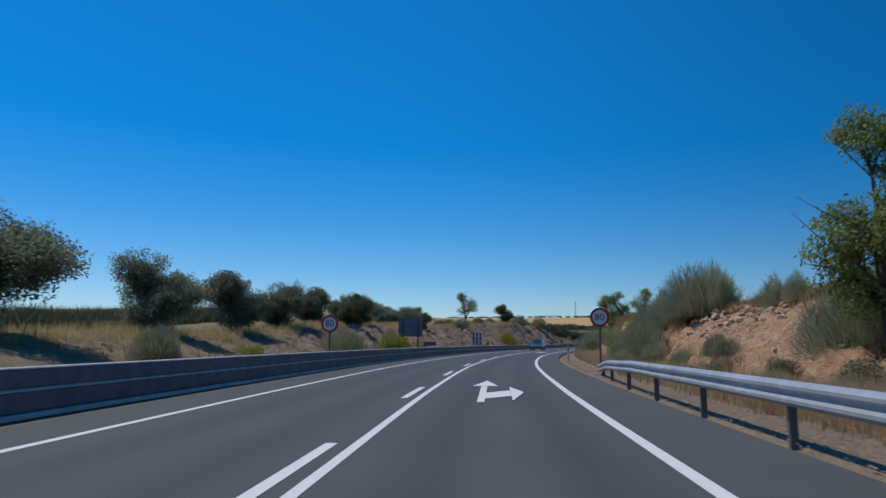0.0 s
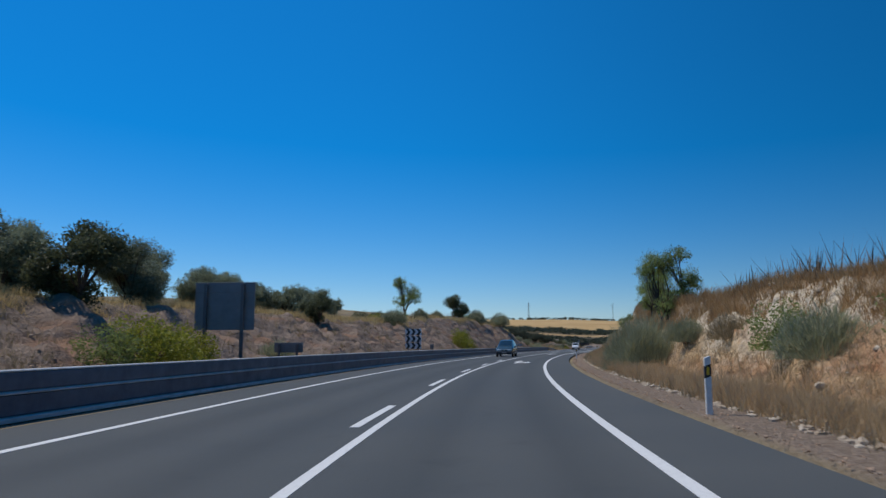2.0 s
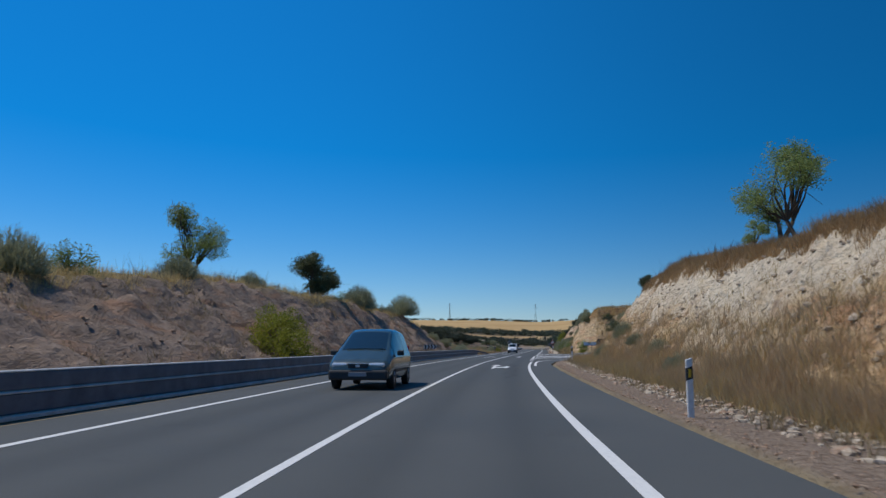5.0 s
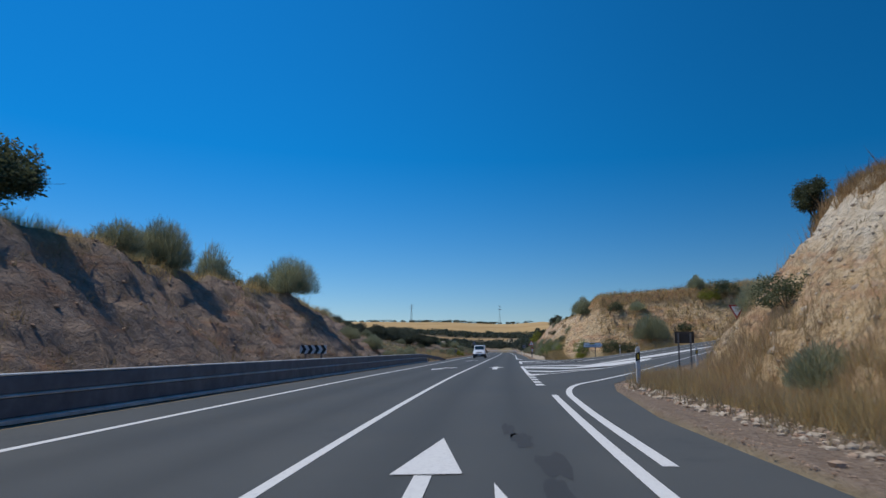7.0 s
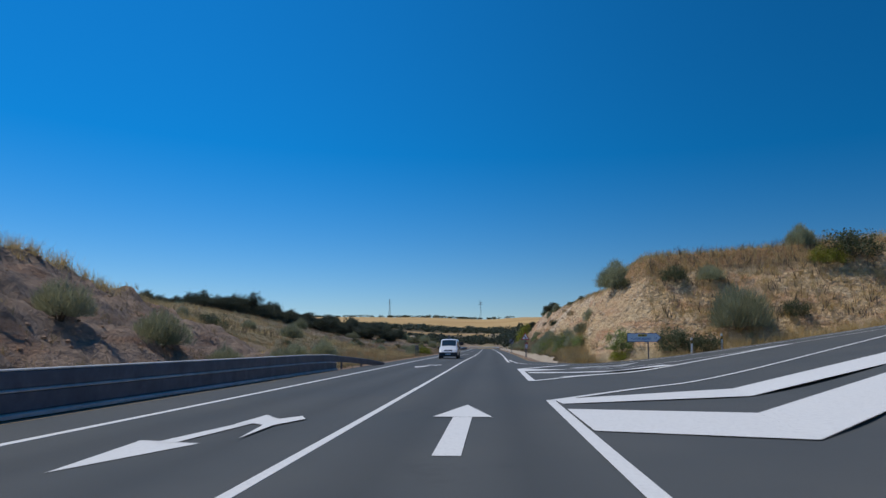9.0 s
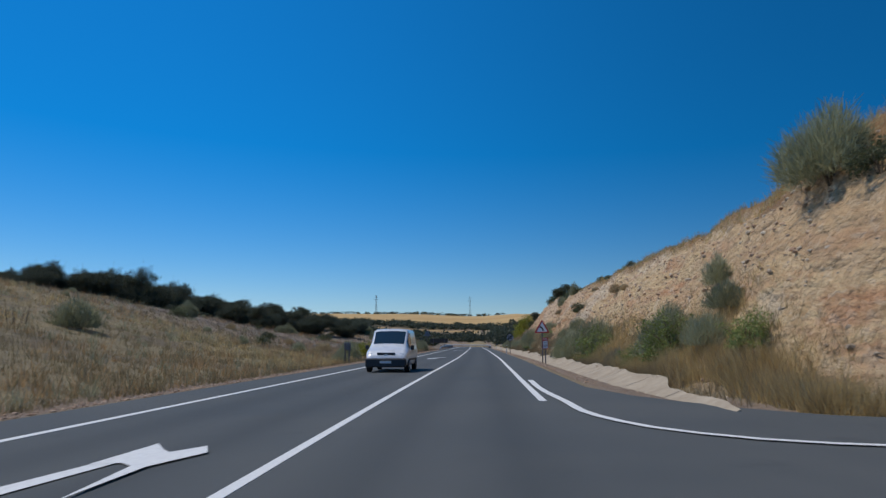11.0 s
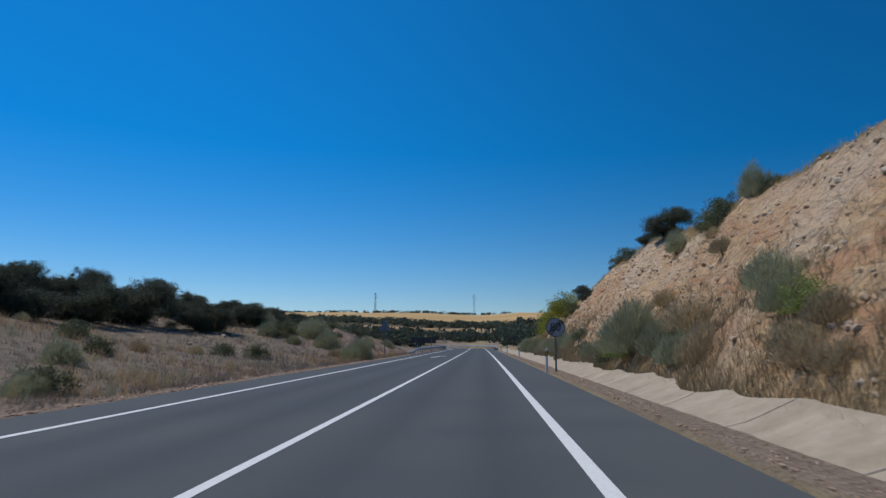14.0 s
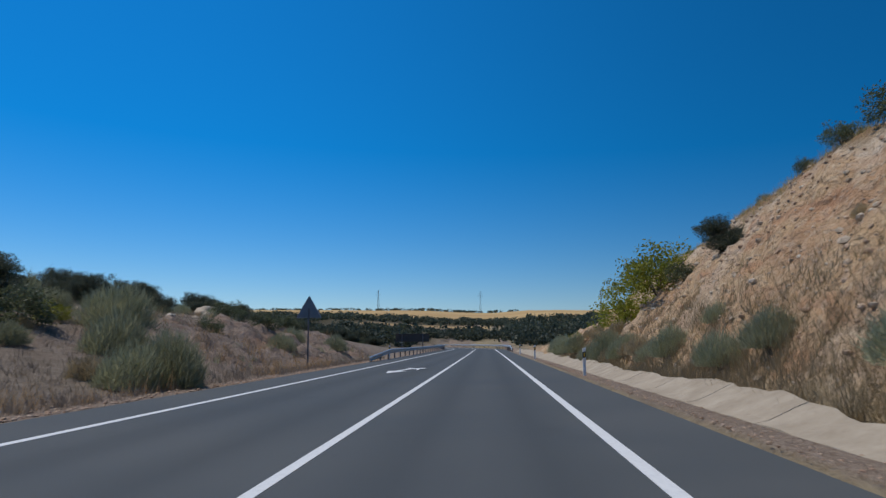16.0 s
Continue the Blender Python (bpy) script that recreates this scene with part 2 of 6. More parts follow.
def make_steel(name, c, rough):
    k = Mat(name, rough, 0.4)
    f = k.noise(1.7, 6.0, 0.7)
    k.colour(k.mix(k.ramp(f, 0.35, 0.7), c, tuple(v * 0.62 for v in c[:3]) + (1,)))
    k.rough(f, rough - 0.08, rough + 0.2)
    k.bump(k.noise(60.0, 2.0), 0.1, 0.005)
    return k.m


M_GALV = make_steel("galvanised_steel", (0.46, 0.48, 0.50, 1), 0.42)
# the shade on the left rail's face is put into this darker steel colour
M_SHADED_SHEET = make_steel("shaded_barrier_sheet", (0.13, 0.15, 0.195, 1), 0.5)
# pale tone paints the sun caught by the rail's edges
M_SUNLIT_LIP = make_steel("sunlit_zinc_lip", (0.62, 0.62, 0.60, 1), 0.55)
M_POST = make_steel("weathered_steel", (0.17, 0.16, 0.16, 1), 0.6)
M_WHITE = plain("sign_white", (0.72, 0.72, 0.72, 1), 0.45, wear=0.12)
M_RED = plain("sign_red", (0.42, 0.02, 0.025, 1), 0.45, wear=0.2)
M_BLACK = plain("sign_black", (0.02, 0.02, 0.022, 1), 0.5)
M_GREYBACK = plain("sign_back_grey", (0.20, 0.205, 0.21, 1), 0.55, wear=0.25, scale=2.0)
# brown sign back, darkened so that its colour holds the shade
M_SHADEDBACK = plain("sign_back_shaded_brown", (0.06, 0.045, 0.035, 1), 0.7, wear=0.3, scale=2.0)
M_SIGNGREY = plain("sign_grey", (0.30, 0.30, 0.31, 1), 0.5)
M_YELLOW = plain("sign_yellow", (0.62, 0.40, 0.02, 1), 0.5)
M_BLUE = plain("sign_blue", (0.03, 0.10, 0.32, 1), 0.5)
M_PLASTIC = plain("white_plastic", (0.70, 0.70, 0.68, 1), 0.5, wear=0.25, scale=9.0)
M_BARK = plain("bark", (0.10, 0.075, 0.055, 1), 0.95, wear=0.5, scale=8.0)
M_TWIG = plain("dry_twig", (0.17, 0.125, 0.085, 1), 0.95, wear=0.4, scale=10.0)
M_OLIVE = leafy("olive_leaves", (0.12, 0.14, 0.085, 1), (0.31, 0.34, 0.225, 1))
M_DRYSHRUB = leafy("dry_shrub_stems", (0.30, 0.23, 0.13, 1), (0.52, 0.42, 0.26, 1), 0.8)
M_ALMOND = leafy("almond_leaves", (0.13, 0.165, 0.045, 1), (0.31, 0.37, 0.12, 1))
M_DARKLEAF = leafy("dark_shrub_leaves", (0.052, 0.068, 0.034, 1), (0.16, 0.175, 0.09, 1))
M_BROOM = leafy("broom_stems", (0.22, 0.235, 0.135, 1), (0.42, 0.42, 0.27, 1), 0.7)
M_YELLOWG = leafy("yellow_green_leaves", (0.15, 0.165, 0.02, 1), (0.36, 0.36, 0.05, 1))
M_OAK = leafy("holm_oak_leaves", (0.036, 0.046, 0.032, 1), (0.11, 0.125, 0.08, 1))
M_DRYGRASS = leafy("dry_grass_blades", (0.21, 0.155, 0.085, 1), (0.40, 0.32, 0.195, 1), 0.8)
M_FIELDGRASS = leafy("field_grass_blades", (0.20, 0.155, 0.08, 1), (0.40, 0.325, 0.18, 1), 0.8)
M_GREYGRASS = leafy("grey_grass_blades", (0.18, 0.14, 0.105, 1), (0.34, 0.28, 0.22, 1), 0.8)
M_STRAW = leafy("straw_grass_blades", (0.41, 0.30, 0.13, 1), (0.66, 0.50, 0.25, 1), 0.8)
M_WEED = leafy("tan_brown_weeds", (0.42, 0.28, 0.145, 1), (0.68, 0.50, 0.30, 1), 0.8)
M_RUSTGRASS = leafy("rust_brown_weeds", (0.32, 0.19, 0.085, 1), (0.52, 0.35, 0.18, 1), 0.8)


# ---- geometry helpers ----
def mesh_of(name, verts, faces, mat, smooth=False):
    me = bpy.data.meshes.new(name)
    me.from_pydata([tuple(map(float, v)) for v in verts], [], faces)
    me.materials.append(mat)
    if smooth:
        me.polygons.foreach_set("use_smooth", [True] * len(me.polygons))
    me.update()
    return me


def part(name, data, parent=None, label="", m=None):
    """Links a mesh, or a bmesh with its material, as ONE object under a thing or a part."""
    ob = new(name, data)
    if parent is not None:
        ob.parent = parent
    if m is not None:
        ob.matrix_basis = m
    return tagged(ob, label) if label else ob


def thing(name, label, category, m=None, group="", kind=""):
    ob = new(name)
    ob.empty_display_size = 0.2
    if m is not None:
        ob.matrix_basis = m
    return tagged(ob, label, category, group, kind)


def bm_mesh(name, bm, mat, smooth=False):
    me = bpy.data.meshes.new(name)
    bm.normal_update()
    bm.to_mesh(me)
    bm.free()
    me.materials.append(mat)
    if smooth:
        me.polygons.foreach_set("use_smooth", [True] * len(me.polygons))
    return me


def box_mesh(name, sx, sy, sz, mat, bevel=0.0, at=(0, 0, 0)):
    bm = bmesh.new()
    bmesh.ops.create_cube(bm, size=1)
    bmesh.ops.scale(bm, vec=(sx, sy, sz), verts=bm.verts)
    bmesh.ops.translate(bm, vec=at, verts=bm.verts)
    if bevel:
        bmesh.ops.bevel(bm, geom=bm.edges[:], offset=bevel, segments=2, affect="EDGES", profile=0.5)
    return bm_mesh(name, bm, mat)


def plate_mesh(name, outline, thick, mat, hole=None, y=0.0):
    """An upright plate in x-z, its face towards -y; with a hole it is a ring of the same number of points."""
    n = len(outline)
    v, f = [], []
    for yy in (y - thick / 2, y + thick / 2):
        v += [(p[0], yy, p[1]) for p in outline]
        if hole:
            v += [(p[0], yy, p[1]) for p in hole]
    step = n * (2 if hole else 1)
    if hole:
        for i in range(n):
            j = (i + 1) % n
            f += [(i, j, n + j, n + i), (step + j, step + i, step + n + i, step + n + j)]
            f += [(j, i, step + i, step + j), (n + i, n + j, step + n + j, step + n + i)]
    else:
        f += [tuple(range(n)), tuple(range(2 * n - 1, n - 1, -1))]
        f += [((i + 1) % n, i, n + i, n + (i + 1) % n) for i in range(n)]
    return mesh_of(name, v, f, mat)


def circle(r, n=40, cx=0.0, cz=0.0):
    return [(cx + r * math.cos(2 * math.pi * i / n), cz + r * math.sin(2 * math.pi * i / n)) for i in range(n)]


def rounded(poly, r, n=4):
    """A polygon (counter-clockwise) with rounded corners."""
    out = []
    k = len(poly)
    for i in range(k):
        p, a, b = Vector(poly[i]), Vector(poly[i - 1]), Vector(poly[(i + 1) % k])
        u, w = (a - p).normalized(), (b - p).normalized()
        half = math.acos(max(-1, min(1, u.dot(w)))) / 2
        t = r / math.tan(half)
        s, e = p + u * t, p + w * t
        for j in range(n + 1):
            q = j / n
            out.append(tuple((1 - q) ** 2 * s + 2 * q * (1 - q) * p + q * q * e))
    return out


def text_mesh(name, body, size, mat, at, depth=0.004, stretch=1.0, bold=0.0):
    """Lettering with the built-in font as a mesh, upright in x-z, facing -y, centred at (x, y, z)."""
    cu = bpy.data.curves.new(name, "FONT")
    cu.body, cu.size, cu.extrude = body, size, depth / 2
    cu.align_x, cu.align_y = "CENTER", "CENTER"
    cu.resolution_u, cu.offset = 3, bold
    ob = bpy.data.objects.new(name, cu)
    me = bpy.data.meshes.new_from_object(ob)
    bpy.data.objects.remove(ob)
    bpy.data.curves.remove(cu)
    me.transform(Matrix.Translation(at) @ Matrix.Rotation(radians(90), 4, "X") @ Matrix.Diagonal((stretch, 1, 1, 1)))
    me.materials.clear()
    me.materials.append(mat)
    return me


def tube(verts, faces, pts, radii, sides=6):
    """Adds a tapered tube through pts."""
    base = len(verts)
    for i, (p, r) in enumerate(zip(pts, radii)):
        p = Vector(p)
        d = Vector(pts[min(i + 1, len(pts) - 1)]) - Vector(pts[max(i - 1, 0)])
        d = d.normalized() if d.length > 1e-6 else Vector((0, 0, 1))
        u = d.orthogonal().normalized()
        w = d.cross(u)
        for a in range(sides):
            t = 2 * math.pi * a / sides
            verts.append(tuple(p + r * (math.cos(t) * u + math.sin(t) * w)))
    for i in range(len(pts) - 1):
        for a in range(sides):
            b = (a + 1) % sides
            q = base + i * sides
            faces.append((q + a, q + b, q + sides + b, q + sides + a))
    faces.append(tuple(base + (len(pts) - 1) * sides + a for a in range(sides)))


# ---- the lie of the land: s runs along the road, d to the right of its centre line ----
AXIS = np.array([(-40, -4.30, -39.8), (0, -1.54, 0.09), (20, -0.16, 20.08), (40, 1.75, 40.0), (60, 4.6, 59.9), (80, 8.39, 79.65), (100, 12.95, 99.17), (120, 18.1, 118.5), (140, 23.67, 137.8), (160, 29.65, 156.96),
                 (180, 35.92, 175.97), (200, 42.21, 194.97), (220, 48.45, 213.97), (240, 54.8, 232.93), (260, 61.15, 251.87), (280, 67.35, 270.84), (320, 79.69, 308.91), (360, 91.95, 346.99), (420, 110.24, 404.13), (460, 122.42, 442.2)])


def _axis(s):
    """The centre line's point and heading at s (arrays)."""
    s = np.asarray(s, float)
    k = AXIS[:, 0]
    sl = np.gradient(AXIS[:, 1:], k, axis=0)
    i = np.clip(np.searchsorted(k, s) - 1, 0, len(k) - 2)
    h = k[i + 1] - k[i]
    u = np.clip((s - k[i]) / h, 0, 1)
    a, b = AXIS[i, 1:], AXIS[i + 1, 1:]
    ma, mb = sl[i] * h[..., None], sl[i + 1] * h[..., None]
    u_ = u[..., None]
    p = (2 * u_**3 - 3 * u_**2 + 1) * a + (u_**3 - 2 * u_**2 + u_) * ma + (-2 * u_**3 + 3 * u_**2) * b + (u_**3 - u_**2) * mb
    t = ((6 * u_**2 - 6 * u_) * a + (3 * u_**2 - 4 * u_ + 1) * ma + (6 * u_ - 6 * u_**2) * b + (3 * u_**2 - 2 * u_) * mb) / h[..., None]
    t = t / np.linalg.norm(t, axis=-1, keepdims=True)
    p = p + t * (s - np.clip(s, k[0], k[-1]))[..., None]
    return p, t


FAR_N = np.array([0.955, -0.297])


def ground_xy(s, d):
    p, t = _axis(s)
    d = np.asarray(d, float)
    near = np.clip(d, -120, 120)
    n = np.stack([t[..., 1], -t[..., 0]], -1)
    return p + n * near[..., None] + FAR_N * (d - near)[..., None]


def vnoise(x, y, seed=0):
    """Smooth value noise, 0 to 1, for arrays."""
    xi, yi = np.floor(x).astype(np.int64), np.floor(y).astype(np.int64)
    fx, fy = x - xi, y - yi
    fx, fy = fx * fx * (3 - 2 * fx), fy * fy * (3 - 2 * fy)

    def hsh(a, b):
        n = (a * 374761393 + b * 668265263 + seed * 144269504) & 0xFFFFFFFF
        n = ((n ^ (n >> 13)) * 1274126177) & 0xFFFFFFFF
        return ((n ^ (n >> 16)) & 0xFFFF) / 65535.0

    a = hsh(xi, yi) * (1 - fx) + hsh(xi + 1, yi) * fx
    b = hsh(xi, yi + 1) * (1 - fx) + hsh(xi + 1, yi + 1) * fx
    return a * (1 - fy) + b * fy


def fbm(x, y, octaves=4, seed=0):
    out, amp, tot = 0.0, 1.0, 0.0
    for o in range(octaves):
        out = out + amp * vnoise(x * 2**o + 17.3 * o, y * 2**o - 9.1 * o, seed + o)
        tot, amp = tot + amp, amp * 0.55
    return out / tot


# edges of the side road's asphalt, south and north of the junction
SIDE_S = [(143, 5.2), (150, 5.5), (153.5, 5.66), (156, 6.0), (158.2, 6.6), (162.2, 8.0), (167.9, 10.6), (175, 14.2), (183, 20.0), (191, 26.3), (202, 36), (212, 48), (225, 70)]
SIDE_N = [(236, 70), (220.5, 50), (215.8, 36), (214.0, 26), (213.2, 19), (212.9, 13), (213.7, 10.3), (215.3, 8.2), (217.5, 6.6), (220.5, 5.5), (224, 5.2)]
SIDE_POLY = np.array([(143, 4.0)] + SIDE_S + SIDE_N + [(224, 4.0)])


def side_dist(s, d):
    """Distance from the side road's asphalt, nought on it."""
    p = np.stack([s, d], -1)
    a, b = SIDE_POLY, np.roll(SIDE_POLY, -1, 0)
    best = np.full(s.shape, 1e9)
    inside = np.zeros(s.shape, bool)
    for q, r in zip(a, b):
        e = r - q
        t = np.clip(((p - q) @ e) / (e @ e), 0, 1)
        best = np.minimum(best, np.linalg.norm(p - (q + t[..., None] * e), axis=-1))
        cross = ((q[1] > d) != (r[1] > d)) & (s < (r[0] - q[0]) * (d - q[1]) / (r[1] - q[1] + 1e-12) + q[0])
        inside ^= cross
    return np.where(inside, 0.0, best)


def side_rise(d):
    """The side road climbs as it leaves the main road."""
    x = np.clip(np.asarray(d, float) - 7.5, 0, None)
    return 0.155 * x * x / (x + 4.5)


RIGHT = np.array([(-60, 4, 6, 2.4), (10, 4, 6, 2.9), (35, 3.3, 5.6, 3.1), (48, 2.9, 3.8, 2.9), (60, 2.6, 3.0, 3.2), (78, 2.3, 2.6, 3.35), (92, 2.3, 2.8, 3.5), (103, 2.4, 4.2, 4.5), (110, 2.4, 5.3, 4.9), (122, 2.4, 5.5, 5.2), (132, 2.4, 5.5, 5.8), (145, 2.6, 5.5, 6.3), (160, 3, 5.5, 6.2), (190, 3, 6, 6.5),
                  (215, 2.3, 6, 7.4), (240, 2.2, 6.3, 7.0), (290, 2.2, 6.3, 7.2), (302, 2.2, 6.3, 7.6), (314, 2.2, 6.3, 7.7), (326, 2.2, 6, 7.0), (340, 2.2, 6, 6.0), (360, 2.2, 7, 4.4), (385, 2.5, 8, 3.2), (410, 3, 9, 1.5), (440, 3, 9, 0.3)])
LEFT = np.array([(-60, 1.4), (36, 1.6), (48, 2.1), (60, 2.8), (80, 3.2), (100, 3.4), (116, 3.8), (125, 4.5), (135, 4.8), (145, 5.0), (155, 5.3), (165, 4.9), (175, 5.0), (185, 4.8), (192, 3.9), (198, 3.0), (205, 2.0), (215, 1.2), (235, 0.8), (300, 0.6), (314, 1.3), (324, 2.3), (342, 2.5), (360, 2.0), (385, 0.9), (430, 0.2)])


def land(s, d):
    """Height, and the weights of bank, verge gravel, stubble field and scrub, at (s, d)."""
    s, d = np.broadcast_arrays(np.asarray(s, float), np.asarray(d, float))
    z = np.zeros(s.shape)
    vw, run, top = (np.interp(s, RIGHT[:, 0], RIGHT[:, i]) for i in (1, 2, 3))
    near_side = (s > 90) & (s < 320) & (d > 3) & (d < 140)
    sd = np.full(s.shape, 999.0)
    sd[near_side] = side_dist(s[near_side], d[near_side])
    wob = 1.6 * (fbm(s / 9, d * 0 + 3, 3, 5) - 0.5)
    dist = np.minimum(d - 5.2, sd) + wob * np.clip((d - 6.4) / 2, 0, 1)
    x = np.clip((dist - vw) / run, 0, 1)
    zr = top * (0.9 * x + 0.1 * x * x * (3 - 2 * x)) + np.clip(dist - vw - run, 0, 40) * 0.07
    base = side_rise(d) * np.exp(-((sd / 14) ** 2))
    zr = zr + base - 0.05 * np.clip(dist / 0.5, 0, 1)
    ltop = np.interp(s, LEFT[:, 0], LEFT[:, 1])
    ld = -d - 5.3 + 1.5 * (fbm(s / 8, d * 0 + 8, 3, 11) - 0.5) * np.clip((-d - 6.5) / 2, 0, 1)
    steep = np.interp(s, [132, 140, 154, 162], [0, 1, 1, 0])
    y = np.clip((ld - 1.7 - 0.8 * steep) / (6.2 - 1.2 * steep), 0, 1)
    slope = np.interp(s, [100, 130, 180, 192, 214, 250, 300, 340, 420, 470], [0.025, 0.10, 0.08, 0.06, 0.25, 0.25, 0.18, 0.105, 0.09, 0.03])
    zl = ltop * (0.85 * y + 0.15 * y * y * (3 - 2 * y)) + np.clip(ld - 7.9, 0, 20) * slope + np.clip(ld - 27.9, 0, 42) * 0.05 - 0.05 * np.clip(ld / 0.5, 0, 1)
    z = np.where(d > 5.2, zr, np.where(d < -5.3, zl, 0.0))
    bank_r = (np.clip(x / 0.12, 0, 1) * np.clip((np.where((s > 188) & (s < 232) & (d > 9), 0.80, 0.97) - x) / 0.07, 0, 1)) * np.clip(top / 2.5, 0, 1)
    bank_l = (np.clip(y / 0.12, 0, 1) * np.clip((1.02 - y) / 0.14, 0, 1)) * np.clip((ltop - 1.3) / 1.2, 0, 1)
    bank = np.where(d > 0, bank_r, bank_l)
    # broken faces of the cuts
    amp = np.where(d > 0, 0.75, 0.9)
    rough = (fbm(s / 2.6, d / 1.9 + 0.6 * z, 5, 21) - 0.5) * 1.5 + (np.abs(fbm(s / 1.3, d / 1.0, 4, 31) - 0.5) * 1.9 - 0.22) + (vnoise(s / 0.8, d / 0.7, 33) > 0.62) * 0.16
    # ledges of harder beds on the right-hand cuts
    hb = 0.75 + 0.5 * fbm(s / 7, d * 0 + 6, 2, 81)
    q = (z + 0.9 * fbm(s / 3.2, d / 4, 3, 83)) / hb
    fr = q - np.floor(q)
    z = z + (d > 5.2) * bank * 0.55 * hb * (np.clip((fr - 0.62) / 0.38, 0, 1) - fr) * np.clip(fbm(s / 5, d / 3, 2, 85) * 2.6 - 0.6, 0, 1)
    gully = -np.clip(fbm(s / 4.0, d * 0 + d / 30, 3, 41) - 0.55, 0, 1) * 3.0
    z = z + bank * amp * (rough + gully)
    off = np.where(d > 0, dist, ld)
    z = z + np.clip((off - 1.0) / 3, 0, 1) * (fbm(s / 3, d / 3, 4, 51) - 0.5) * 0.35 + np.clip((off - 12) / 20, 0, 1) * (fbm(s / 25, d / 25, 3, 61) - 0.5) * 2.0
    f = np.clip(s - 400, 0, None) + 0.15 * np.abs(d) * (s > 400)
    z = z + np.interp(f, [0, 40, 170, 330, 900, 960, 1100, 4000], [0, 0.6, 4.5, 13, 42, 43, 43.5, 45])
    gravel = np.clip((2.2 - off) / 0.8, 0, 1) * np.clip(off / 0.05, 0, 1)
    far = np.clip((s - 385) / 20, 0, 1)
    strip = ((f > 212) & (f < 246) & (d > -60) & (d < 4)).astype(float)
    straw = np.where((f > 335 + 40 * (fbm(d / 90, f * 0, 2, 71) - 0.5)) & (f < 930), 1.0, strip)
    scrub = far * (1 - straw) * np.clip((off - 3) / 6, 0, 1) + np.clip((-d - 55) / 15, 0, 1) * (s > 200) * (1 - far)
    return z, bank, gravel, straw, np.clip(scrub, 0, 1)


def spot(s, d, sink=0.0):
    """A place on the ground as a vector."""
    x, y = ground_xy(np.array(s, float), np.array(d, float))
    return Vector((float(x), float(y), float(land(np.array([float(s)]), np.array([float(d)]))[0][0]) - sink))


def heading(s):
    """Turn about z, in degrees, that lays +y along the road."""
    t = _axis(np.array(float(s)))[1]
    return math.degrees(math.atan2(-t[0], t[1]))


def stand(s, d, turn=0.0, sink=0.0, scale=1.0):
    p = spot(s, d, sink)
    return pose(p.x, p.y, p.z, 0, 0, heading(s) + turn) @ Matrix.Scale(scale, 4)


